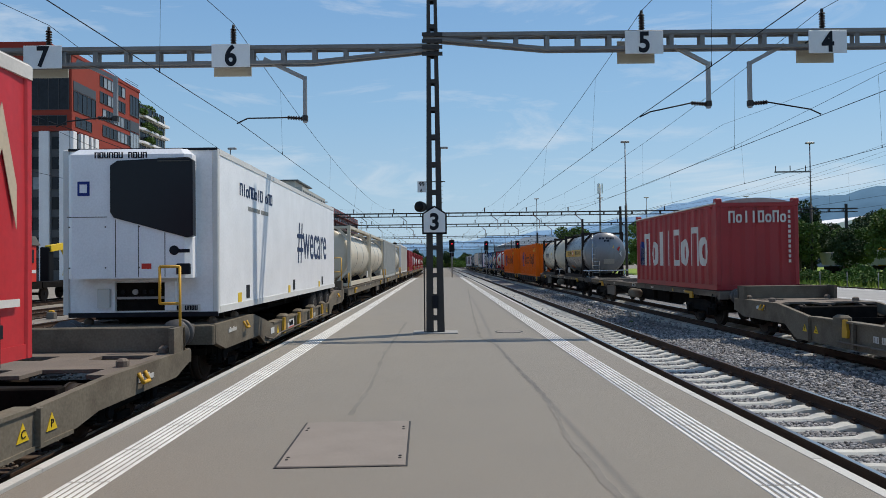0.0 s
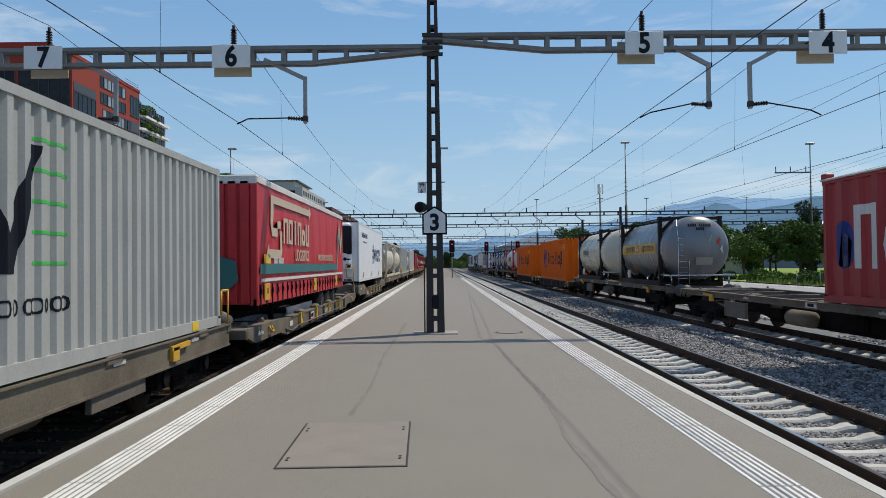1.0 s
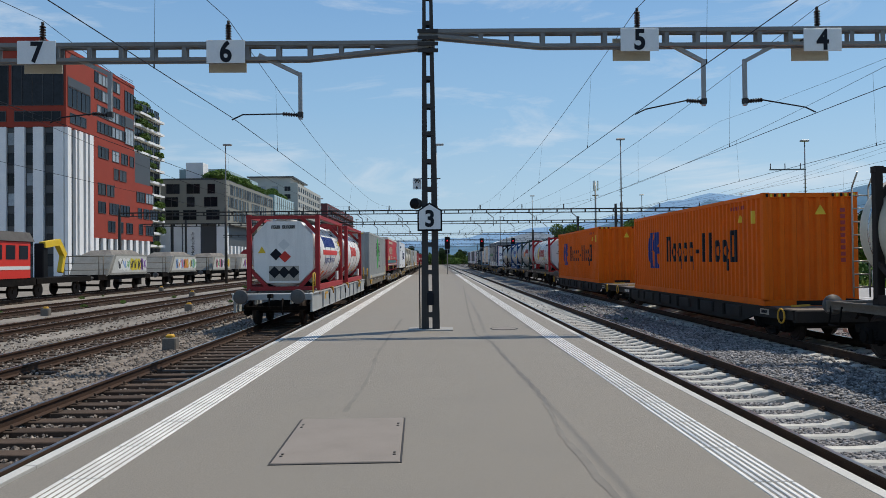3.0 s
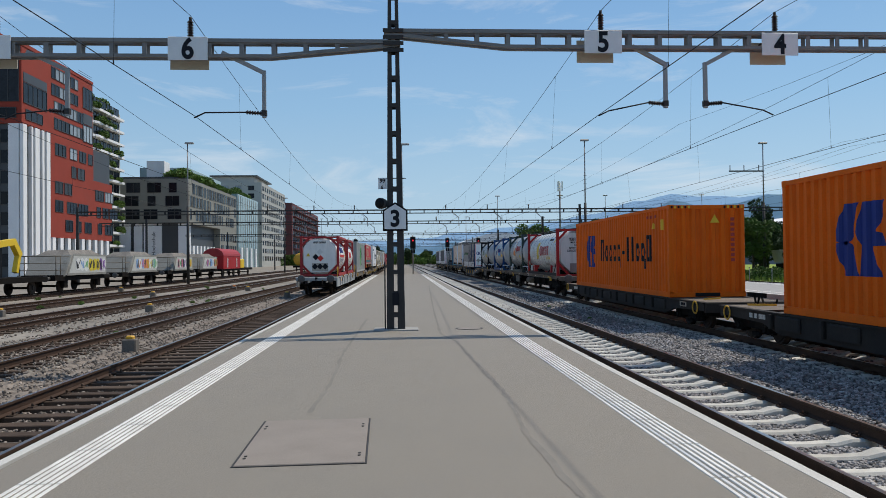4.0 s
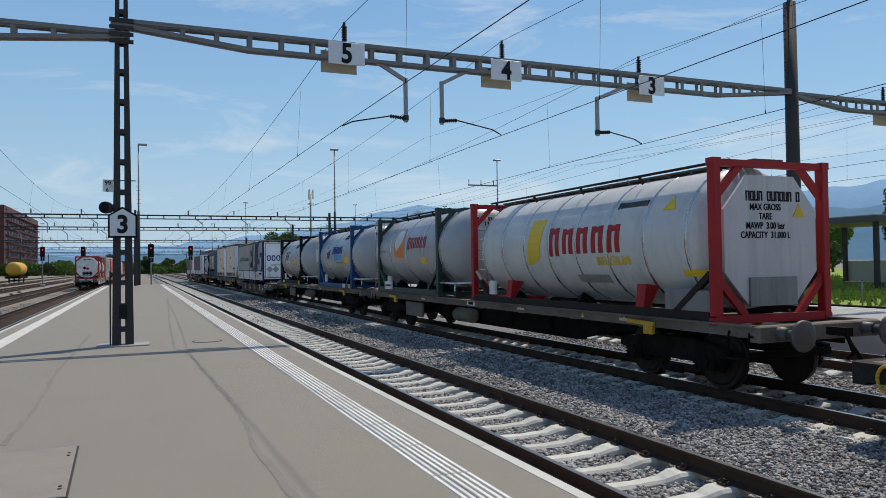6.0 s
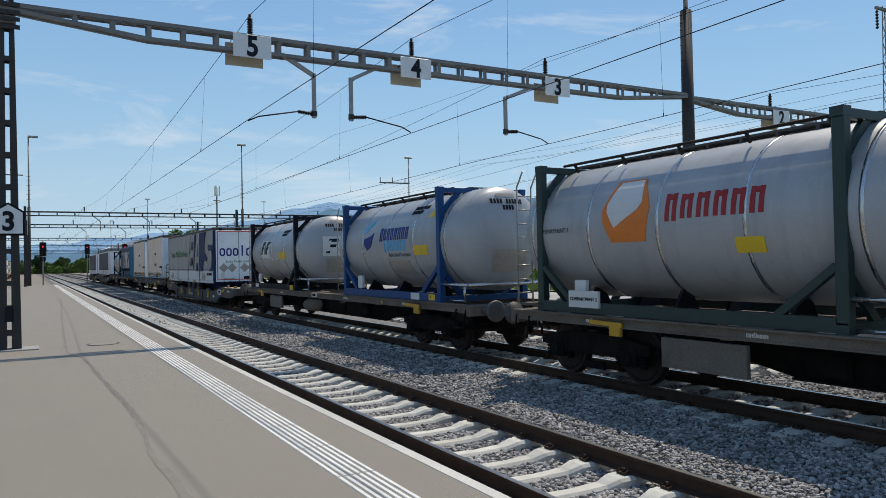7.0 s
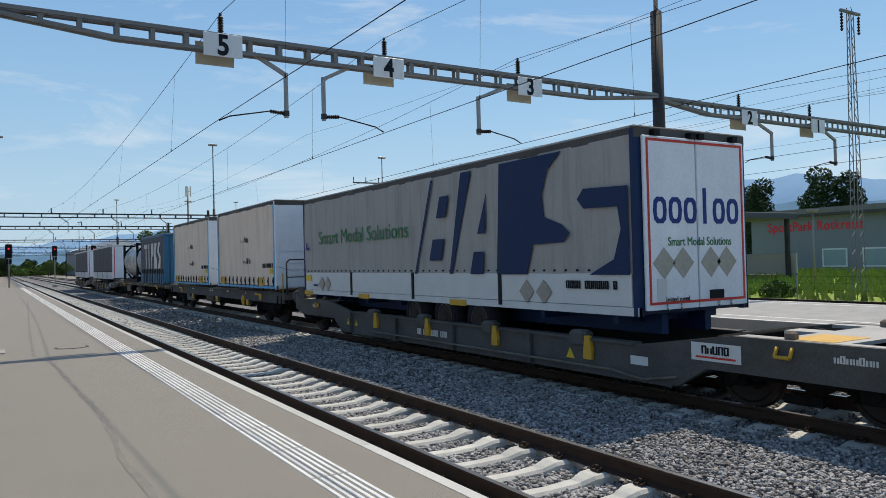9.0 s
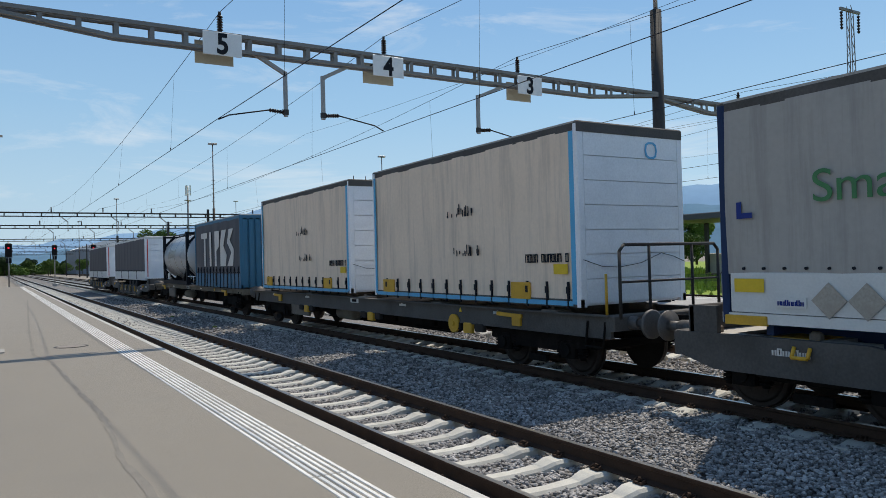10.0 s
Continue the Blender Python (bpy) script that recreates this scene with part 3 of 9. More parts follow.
track("track_2", 24.3, -40, 500, CONCRETE_ME, "railway track behind the island platform", 8, 40)
track("track_1", 28.6, -40, 500, WOOD_ME, "outer railway track along the grass verge", 10, 40)

E_OUT = BED + 0.055
E_IN = BED - 0.015
stones("ballast", "grey broken ballast stones around the concrete sleepers", M_STONE,
       [(3.25, 5.75, -6, 3.2, 60, E_IN, 0.035), (3.25, 5.75, 3.2, 13, 900, E_IN - 0.025, 0.03), (3.25, 5.75, 13, 30, 330, E_IN - 0.025, 0.036), (3.25, 5.6, 30, 60, 25, E_IN - 0.01, 0.05),
        (5.7, 8.7, 3.6, 11, 800, BED + 0.02, 0.028), (5.7, 8.7, 11, 24, 330, BED + 0.02, 0.034), (5.7, 8.7, 24, 60, 26, BED + 0.02, 0.05),
        (8.5, 11.2, 5, 18, 150, E_IN, 0.036), (11.2, 15.0, 5, 22, 90, E_IN, 0.038)], 3)
stones("old_ballast", "brown weathered ballast stones between wooden sleepers", M_STONE_OLD,
       [(-7.4, -3.6, 4.6, 12, 170, E_IN + 0.012, 0.03), (-7.4, -3.6, 12, 30, 70, E_IN + 0.012, 0.036), (-7.4, -3.6, 30, 60, 14, E_IN, 0.05),
        (-11.6, -7.4, 11, 24, 45, E_OUT, 0.035), (-11.6, -7.4, 24, 50, 14, E_OUT, 0.045), (-16.4, -12, 18, 50, 12, E_OUT, 0.045)], 5)


def bed(name, x0, x1, material, label, z):
    g = Geo().hexa([(x0 - 0.3, -60, BED - 0.05), (x1 + 0.3, -60, BED - 0.05), (x1 + 0.3, 500, BED - 0.05), (x0 - 0.3, 500, BED - 0.05)], [(x0, -60, z), (x1, -60, z), (x1, 500, z), (x0, 500, z)])
    return tagged(part(name, g, material), label, "ballast bed", kind="structure")


bed("ballast_bed_right", 3.2, 15.3, M_BED, "grey ballast bed under three tracks", E_IN - 0.04)
bed("ballast_bed_left", -7.3, -3.5, M_BED_OLD, "brown ballast bed under the old track", E_IN - 0.005)
for bx in (-9.3, -14.2, -19.4, -25.5):
    bed("siding_bed", bx - 1.7, bx + 1.7, M_BED_OLD, "low brown ballast bed of a siding", E_OUT - 0.06)
for bx in (24.3, 28.6):
    bed("far_track_bed", bx - 1.6, bx + 1.6, M_BED, "grey ballast bed of a far track", E_OUT - 0.035)


def tile_mesh():
    g = Geo()
    for k in range(6):
        x = -0.155 + k * 0.056
        g.hexa([(x, 0.012, 0.0), (x + 0.034, 0.012, 0.0), (x + 0.034, 0.968, 0.0), (x, 0.968, 0.0)], [(x + 0.004, 0.016, 0.006), (x + 0.03, 0.016, 0.006), (x + 0.03, 0.964, 0.006), (x + 0.004, 0.964, 0.006)])
    return g.mesh("tactile_tile", M_WHITE_LINE)


def platform():
    p = thing("platform", "grey asphalt island platform with white tactile guide strips", "platform", kind="structure")
    XL, XR, END = -3.46, 3.0, 84.0
    def left(y):
        return XL + 0.2 * max(0, y) / END
    deck = Geo().hexa([(left(-30) + 0.1, -30, -0.3), (XR - 0.1, -30, -0.3), (XR - 0.1, END, -0.3), (left(END) + 0.1, END, -0.3)], [(left(-30) + 0.1, -30, 0), (XR - 0.1, -30, 0), (XR - 0.1, END, 0), (left(END) + 0.1, END, 0)])
    part("deck", deck, M_ASPHALT, p, "worn grey asphalt surface")
    for sx in (-1, 1):
        k = 0
        y = -6.0
        while y < END:
            y1 = min(y + 3.0, END)
            a, b = (left(y), left(y1)) if sx < 0 else (XR, XR)
            i0, i1 = a - sx * 0.1, b - sx * 0.1
            if sx < 0:
                lo = [(a, y + 0.004, -0.24), (i0, y + 0.004, -0.24), (i1, y1 - 0.004, -0.24), (b, y1 - 0.004, -0.24)]
            else:
                lo = [(i0, y + 0.004, -0.24), (a, y + 0.004, -0.24), (b, y1 - 0.004, -0.24), (i1, y1 - 0.004, -0.24)]
            part("kerb_stone", Geo().hexa(lo, [(q[0], q[1], 0.004) for q in lo]), M_KERB, p, "white painted platform edge")
            y = y1
    part("retaining_wall", Geo().hexa([(XL + 0.35, -30, -0.9), (XR - 0.2, -30, -0.9), (XR - 0.2, END, -0.9), (left(END) + 0.2, END, -0.9)], [(XL + 0.35, -30, -0.302), (XR - 0.2, -30, -0.302), (XR - 0.2, END, -0.302), (left(END) + 0.2, END, -0.302)]), M_CONCRETE, p)
    me = tile_mesh()
    for x, ph in ((-2.79, 0.67), (2.32, 0.36)):
        far = Geo()
        y = ph + 2 - 9.8
        while y < END - 1:
            if y < 56:
                ob = part("tactile_tile", me, None, p)
                ob.matrix_local = pose(x, y, 0.001)
            else:
                for k in range(6):
                    far.box(x - 0.155 + k * 0.056, x - 0.121 + k * 0.056, y + 0.01, y + 0.97, 0, 0.007)
            y += 0.98
        tagged(part("far_tactile_strip", far, M_WHITE_LINE, p), kind="stuff")
    # sealed seams in the asphalt
    for pts in ([(1.66, 46.5), (0.95, 24), (0.75, 16.2), (1.0, 14.5), (1.05, 11.7), (1.15, 9.1), (1.06, 6.8), (1.11, 5.0), (1.15, 3.4)], [(-1.06, 20.4), (-1.13, 13.0), (-1.05, 9.8), (-1.1, 7.7)]):
        g = Geo()
        fine = []
        for (xa, ya), (xb, yb) in zip(pts, pts[1:]):
            n = max(3, int(abs(yb - ya) / 0.25))
            fine += [(xa + (xb - xa) * i / n + random.uniform(-0.012, 0.012), ya + (yb - ya) * i / n) for i in range(n)]
        for (xa, ya), (xb, yb) in zip(fine, fine[1:]):
            w = random.uniform(0.015, 0.04)
            g.quad((xa - w, ya, 0.003), (xa + w, ya, 0.003), (xb + w, yb, 0.003), (xb - w, yb, 0.003))
        part("sealed_seam", g, M_CRACK, p, "dark bitumen seam")
    return p


platform()

plat2 = thing("far_platform", "pale asphalt island platform beyond the train", "platform", kind="structure")
part("deck", Geo().box(15.75, 22.25, -30, 120, -0.9, 0.0), M_CONCRETE, plat2)
for px in (15.8, 16.6, 21.3, 22.1):
    part("edge_line", Geo().box(px, px + 0.12, -30, 120, 0.0, 0.004), M_WHITE_LINE, plat2)


def inspection_cover():
    t = thing("inspection_cover", "brown-grey steel inspection cover set into the asphalt", "cover", at=pose(-0.945, 6.77, 0, 0, 0, 1.3))
    part("cover_plate", Geo().bev(-0.52, 0.52, -0.82, 0.82, 0.001, 0.012, 0.006), M_COVER, t)
    f = Geo()
    for a in ((-0.538, -0.522, -0.84, 0.84), (0.522, 0.538, -0.84, 0.84), (-0.522, 0.522, -0.84, -0.824), (-0.522, 0.522, 0.824, 0.84)):
        f.box(*a, 0.001, 0.006)
    part("cover_frame", f, M_STEEL, t, "dark frame joint")
    for x in (-0.47, 0.47):
        for y in (-0.55, -0.62, 0.45, 0.55):
            part("bolt", Geo().cyl((x, y, 0.011), (x, y, 0.018), 0.014, 8), M_STEEL, t)
    return t


inspection_cover()
mh = thing("drain_cover", "round grey drain cover in the platform", "cover", at=pose(1.5, 17.3, 0))
part("lid", Geo().cyl((0, 0, 0.002), (0, 0, 0.01), 0.28, 24), M_COVER, mh)
part("ring", Geo().cyl((0, 0, 0.001), (0, 0, 0.006), 0.33, 24), M_STEEL, mh)


# ---- overhead line ----
def lattice_mast(x, y, h):
    t = thing("catenary_mast", "dark grey riveted lattice steel mast standing on the platform", "mast", at=pose(x, y, 0))
    def hw(z):
        return 0.165 - 0.1 * z / h
    for s in (-1, 1):
        def channel(hw_, d, f):
            o, i_ = s * (hw_ + f), s * 0.042
            tt = s * 0.012
            return [(i_, -d), (o, -d), (o, d), (i_, d), (i_, d - 0.014), (o - tt, d - 0.014), (o - tt, -d + 0.014), (i_, -d + 0.014)][::s]
        g = Geo().hexa([(*q, 0) for q in channel(hw(0), 0.15, 0.05)], [(*q, h) for q in channel(hw(h), 0.11, 0.025)])
        part("leg", g, M_STEEL, t)
    z = 0.35
    k = 0
    while z < h:
        w, d = hw(z), 0.15 - 0.04 * z / h
        for fy in (-1, 1):
            part("batten_plate", Geo().box(-w - 0.02, w + 0.02, fy * d - 0.006, fy * d + 0.006, z - 0.05, z + 0.05), M_STEEL, t)
        z += 0.5 if z < 1.0 else 0.65
    part("cable_duct", Geo().box(0.05, 0.08, -0.03, 0.06, 0.1, h - 0.5), M_TUBE, t)
    part("junction_box", Geo().bev(-0.075, 0.075, -0.185, -0.11, 0.58, 0.88, 0.015), M_INK, t)
    part("foot", Geo().bev(-0.52, 0.52, -0.34, 0.34, 0.001, 0.03, 0.01), M_CONCRETE, t, "pale concrete foot")
    part("cable_pipe", Geo().path([(-0.25, -0.05, 0.02), (-0.25, -0.05, 1.6)], 0.016), M_STEEL, t)
    return t


def sign_board(name, label, x, y, z, outline, text, size, border=0.0, bold=0.012):
    t = thing(name, label, "sign", at=pose(x, y, z))
    if border:
        cx = sum(p[0] for p in outline) / len(outline)
        cz = sum(p[1] for p in outline) / len(outline)
        part("border", Geo().ex([(cx + (p[0] - cx) * (1 + border), cz + (p[1] - cz) * (1 + border)) for p in outline], 0.002, 0.03, "y"), M_BLACK, t, "black border")
    part("board", Geo().ex(outline, -0.012, 0.012, "y"), M_SIGN, t)
    lettering(text, size, M_INK, t, (0, -0.016, 0), FRONT, "numeral", 0.92, bold)
    return t


lattice_mast(-0.225, PORTAL_Y, 10.5)
s3 = sign_board("platform_sign", "white pentagonal platform sign with black border and numeral", -0.22, PORTAL_Y - 0.24, 2.6, [(-0.25, -0.25), (0.25, -0.25), (0.25, 0.17), (0, 0.33), (-0.25, 0.17)], "3", 0.52, 0.15, 0.03)
part("bracket", Geo().box(-0.03, 0.03, 0.0, 0.14, -0.1, 0.1), M_STEEL, s3)
km = sign_board("kilometre_sign", "small white kilometre board on a bracket", -0.51, PORTAL_Y - 0.06, 3.43, rect(0.2, 0.26), "99", 0.14, 0, 0.004)
lettering("6", 0.12, M_INK, km, (-0.01, -0.016, -0.09), FRONT, "numeral", 0.9, 0.004)
km.children[1].location.z = 0.06
part("bracket", Geo().bar((-0.08, 0.02, 0.12), (0.55, 0.02, 0.12), 0.02, 0.02), M_STEEL, km)
ls = thing("loudspeaker", "dark round loudspeaker on the lattice mast", "loudspeaker", at=pose(-0.5, PORTAL_Y - 0.1, 2.95, 0, 0, -25))
part("horn", Geo().lathe([(-0.17, 0.125), (-0.1, 0.13), (0.02, 0.115), (0.1, 0.07), (0.15, 0.05)], 20), M_STEEL, ls)
part("grille", Geo().lathe([(-0.178, 0.11), (-0.172, 0.112)], 20), M_BLACK, ls)
part("bracket", Geo().bar((0, 0, 0), (0.26, 0.12, 0.0), 0.03, 0.03), M_STEEL, ls)


def insulator(geo, p0, p1, r, n):
    p0, p1 = Vector(p0), Vector(p1)
    geo.cyl(p0, p1, r * 0.45, 8)
    for i in range(n):
        a = p0.lerp(p1, (i + 0.3) / n)
        geo.cyl(a, p0.lerp(p1, (i + 0.75) / n), r, 10, r * 0.75)


def beam(name, x0, x1, y, z, taper0, taper1, d=0.42, step=0.72, mat_b=None, wy=0.11):
    """A lattice gantry beam: two pairs of chords and battens, thinner towards a mast."""
    mb = mat_b or M_BEAM
    t = thing(name, "grey lattice steel gantry beam spanning the tracks", "gantry beam", "gantry beams", at=pose(0, y, 0))
    L = x1 - x0
    def low(x):
        k = 1.0
        if taper0 and x - x0 < taper0:
            k = 0.32 + 0.68 * (x - x0) / taper0
        if taper1 and x1 - x < taper1:
            k = min(k, 0.32 + 0.68 * (x1 - x) / taper1)
        return z - d * k
    xs = sorted({x0, x1, *([x0 + taper0] if taper0 else []), *([x1 - taper1] if taper1 else [])})
    for fy in (-wy, wy):
        part("upper_chord", Geo().box(x0, x1, fy - 0.035, fy + 0.035, z - 0.07, z).box(x0, x1, fy - 0.006, fy + 0.006, z - 0.09, z + 0.03), mb, t)
        g = Geo()
        for a, b in zip(xs, xs[1:]):
            g.hexa([(a, fy - 0.035, low(a)), (b, fy - 0.035, low(b)), (b, fy + 0.035, low(b)), (a, fy + 0.035, low(a))], [(a, fy - 0.035, low(a) + 0.08), (b, fy - 0.035, low(b) + 0.08), (b, fy + 0.035, low(b) + 0.08), (a, fy + 0.035, low(a) + 0.08)])
        part("lower_chord", g, mb, t)
    n = int(L / step)
    for k in range(1, n):
        x = x0 + k * L / n
        if z - low(x) > 0.25:
            part("batten", Geo().box(x - 0.05, x + 0.05, -wy - 0.012, -wy + 0.012, low(x) + 0.07, z - 0.05).box(x - 0.05, x + 0.05, wy - 0.012, wy + 0.012, low(x) + 0.07, z - 0.05), mb, t)
    lace = Geo()
    for k in range(n):
        a, b = x0 + k * L / n, x0 + (k + 1) * L / n
        lace.bar((a, -wy if k % 2 else wy, z - 0.035), (b, wy if k % 2 else -wy, z - 0.035), 0.04, 0.012)
    part("lacing", lace, mb, t)
    return t


beam("gantry_beam", -16.2, -0.06, PORTAL_Y, 6.77, 0, 3.0)
beam("gantry_beam", -0.44, 19.3, PORTAL_Y, 7.03, 2.9, 2.9)
beam("gantry_beam", 19.5, 40.0, PORTAL_Y, 6.95, 2.4, 2.9)
clamp = thing("beam_clamp", "grey steel clamp joining the beams to the lattice mast", "clamp", at=pose(-0.225, PORTAL_Y, 0))
for zc, w in ((7.0, 0.24), (6.84, 0.24), (6.7, 0.24), (6.54, 0.24)):
    part("clamp_plate", Geo().box(-w, w, -0.19, -0.172, zc - 0.05, zc + 0.04), M_STEEL, clamp)


def number_sign(n, x, z, ty=0.0):
    t = thing("track_sign", "pale enamel track number board hung on the gantry beam", "sign", "track number boards", at=pose(x, PORTAL_Y - 0.16, z))
    part("board", Geo().bev(-0.45, 0.45, -0.012, 0.012, -0.27, 0.27, 0.008), M_SIGN, t)
    lettering(n, 0.66, M_INK, t, (0, -0.018, -0.0), FRONT, "numeral", 0.86, 0.034)
    part("back_board", Geo().box(-0.53, 0.37, 0.44, 0.46, -0.38, 0.16), M_SIGN_BACK, t, "cream back board")
    for bx in (-0.3, 0.3):
        part("hanger", Geo().bar((bx, 0.012, 0.1), (bx, 0.44, 0.1), 0.03, 0.03), M_STEEL, t)
    return t


def post_insulator(x, z):
    t = thing("post_insulator", "dark brown ribbed insulator standing on the gantry beam", "insulator", "post insulators", at=pose(x, PORTAL_Y, z))
    g = Geo()
    insulator(g, (0, 0, 0.05), (0, 0, 0.42), 0.075, 6)
    part("ribbed_body", g, M_INSUL, t)
    part("cap", Geo().cyl((0, 0, 0.42), (0, 0, 0.5), 0.035, 8), M_STEEL, t)
    part("foot", Geo().cyl((0, 0, 0.0), (0, 0, 0.06), 0.05, 8), M_STEEL, t)
    return t


def drop_arm(x0, xt, s, xw, zb, zt, zw):
    """A bent tube hung from the beam, with the registration arm to the contact wire. s: the side to which the arm reaches."""
    t = thing("registration_arm", "bent galvanised drop tube with registration arm and insulator", "registration arm", "registration arms", at=pose(0, PORTAL_Y, 0))
    part("drop_tube", Geo().bar((x0, 0, zb), (xt, 0, zt + 1.05), 0.09, 0.09).bar((xt, 0, zt + 1.1), (xt, 0, zt), 0.085, 0.085), M_TUBE, t)
    g = Geo()
    insulator(g, (xt + s * 0.06, 0, zt + 0.1), (xt + s * 0.42, 0, zt + 0.13), 0.055, 6)
    part("insulator", g, M_INSUL, t)
    part("arm", Geo().path([(xt + s * 0.42, 0, zt + 0.13), (xw - s * 0.25, 0, zw + 0.12), (xw, 0, zw)], 0.017), M_WIRE, t)
    part("clevis", Geo().box(xt - 0.06, xt + 0.06, -0.05, 0.05, zt + 0.04, zt + 0.17), M_STEEL, t)
    return t


SIGNS = [("7", -9.33, 6.56), ("6", -4.94, 6.55), ("5", 4.75, 6.76), ("4", 9.07, 6.73), ("3", 13.77, 6.7), ("2", 24.0, 6.6), ("1", 28.3, 6.6)]
for n, x, z in SIGNS:
    number_sign(n, x, z)
for x, z in ((-9.27, 6.82), (-4.92, 6.82), (4.74, 7.06), (9.03, 7.06), (13.45, 7.06), (23.6, 6.98), (28.0, 6.98)):
    post_insulator(x, z)
drop_arm(-4.2, -3.24, -1, -4.85, 6.5, 4.98, 4.98)
drop_arm(-8.6, -7.7, -1, -9.1, 6.5, 5.02, 4.95)
drop_arm(5.5, 6.3, -1, 4.66, 6.7, 5.22, 5.03)
drop_arm(8.1, 7.28, 1, 8.96, 6.7, 5.22, 5.05)
drop_arm(12.85, 12.0, 1, 13.5, 6.6, 5.18, 5.03)
drop_arm(24.6, 25.5, -1, 23.9, 6.5, 5.1, 4.95)
drop_arm(28.9, 29.7, -1, 28.2, 6.5, 5.1, 4.95)


def tubular_mast(x, y, h, label, z1=6.0):
    t = thing("tubular_mast", label, "mast", at=pose(x, y, 0))
    part("shaft", Geo().cyl((0, 0, -0.6), (0, 0, h * 0.88), 0.23, 14, 0.19), M_STEEL, t)
    part("top_tube", Geo().cyl((0, 0, h * 0.88), (0, 0, h), 0.075, 10), M_TUBE, t)
    for k in range(10):
        zz = h * 0.88 - 0.2 - k * 0.25
        part("step_iron", Geo().bar((-0.28, 0, zz), (0.28, 0, zz), 0.02, 0.02), M_STEEL, t)
    part("head", Geo().box(-0.25, 0.25, -0.04, 0.04, h - 0.06, h), M_STEEL, t)
    return t


tubular_mast(19.38, PORTAL_Y, 11.2, "dark steel tubular mast carrying the gantry beams")


def far_portal(y, x0, x1, z):
    t = beam("gantry_beam", x0, x1, y, z, 0, 0, 0.42, 1.5, M_STEEL, 0.15)
    k = 0
    for x in (-14.2, -9.3, -5.0, 4.8, 9.3, 13.8, 24.2, 28.5):
        if x0 < x < x1:
            g = Geo()
            insulator(g, (x, 0, z + 0.05), (x, 0, z + 0.5), 0.09, 4)
            part("insulator", g, M_INSUL, t)
            part("drop_tube", Geo().bar((x + 0.8, 0, z - 0.4), (x + 1.4, 0, z - 0.9), 0.08, 0.08).bar((x + 1.4, 0, z - 0.85), (x + 1.4, 0, z - 1.8), 0.07, 0.07), M_TUBE, t)
    return t


for y, x0, x1, z in ((79, -34, 45, 7.05), (100, -40, 52, 6.95), (146, -42, 60, 7.0), (200, -45, 70, 7.2), (262, -45, 70, 7.4), (340, -40, 60, 8)):
    far_portal(y, x0, x1, z)
    for mx in (-34 if x0 < -33 else x0, -0.2, 19.5, min(x1, 44.0)):
        m = thing("portal_mast", "slim dark steel mast carrying a far gantry beam", "mast", "portal masts", at=pose(mx, y + 0.3, 0))
        part("shaft", Geo().hexa([(-0.16, -0.14, -0.7), (0.16, -0.14, -0.7), (0.16, 0.14, -0.7), (-0.16, 0.14, -0.7)], [(-0.11, -0.1, z + 0.5), (0.11, -0.1, z + 0.5), (0.11, 0.1, z + 0.5), (-0.11, 0.1, z + 0.5)]), M_STEEL, m)


def catenary(xm, xc, label):
    """Messenger and contact wire of one track over the spans between the portals, with droppers. xm, xc: their places across at the portals."""
    t = thing("overhead_wire", label, "overhead wire", "overhead wires")
    ys = [-46, PORTAL_Y, 79, 100, 146, 200]
    zm = [7.5, 7.36 if xm < 0 else 7.55, 7.5, 7.45, 7.45, 7.5]
    mess, cont, drop = Geo(), Geo(), Geo()
    for i in range(len(ys) - 1):
        a, b = ys[i], ys[i + 1]
        L = b - a
        sag = (1.3 if xm < 0 else 0.92) * (L / 62) ** 2
        ca, cb = xc[min(i, 2)], xc[min(i + 1, 2)]
        pts = []
        n = 16
        def top(u):
            return zm[i] + (zm[i + 1] - zm[i]) * u - 4 * sag * u * (1 - u)
        for k in range(n + 1):
            u = k / n
            pts.append((xm, a + L * u, top(u)))
        mess.path(pts, 0.0075 if i < 2 else 0.011, 5)
        cont.cyl((ca, a, 5.02), (cb, b, 5.02), 0.0085 if i < 2 else 0.011, 5)
        m = max(4, int(L / 9))
        for k in range(m):
            u = (k + 0.5) / m
            y = a + L * u
            xx = ca + (cb - ca) * u
            drop.cyl((xm, y, top(u)), (xx, y, 5.02), 0.0035, 4)
            drop.cyl((xx, y, 5.01), (xx, y, 5.1), 0.013, 5)
    part("messenger_wire", mess, M_WIRE, t)
    part("contact_wire", cont, M_WIRE, t)
    tagged(part("droppers", drop, M_WIRE, t), kind="stuff")
    return t


for xm, xc in ((-9.27, (-9.5, -9.1, -9.5)), (-4.92, (-6.5, -4.83, -5.4)), (4.74, (5.5, 4.62, 4.35)), (9.03, (8.9, 8.95, 9.2)), (13.45, (13.6, 13.5, 13.7)), (-14.2, (-14.0, -14.4, -14.0)), (24.0, (24.2, 23.9, 24.2)), (28.3, (28.5, 28.2, 28.5))):
    catenary(xm, xc, "thin dark overhead contact line with droppers above a track")
feed = thing("feeder_lines", "thin dark feeder cables running high along the tracks", "overhead wire", "overhead wires")
for x, z in ((31.0, 9.6), (31.6, 9.3), (33.2, 9.5), (19.4, 10.9), (36, 8.2)):
    g = Geo()
    pts = [(x, y, z - 1.0 * (1 - ((y + 20) % 70 - 35) ** 2 / 1225.0)) for y in range(-55, 230, 7)]
    g.path(pts, 0.008, 4)
    part("cable", g, M_WIRE, feed)
cp = thing("feeder_mast", "grey lattice feeder mast with two hanging insulators", "mast", at=pose(32.2, PORTAL_Y + 0.6, 0))
g = Geo()
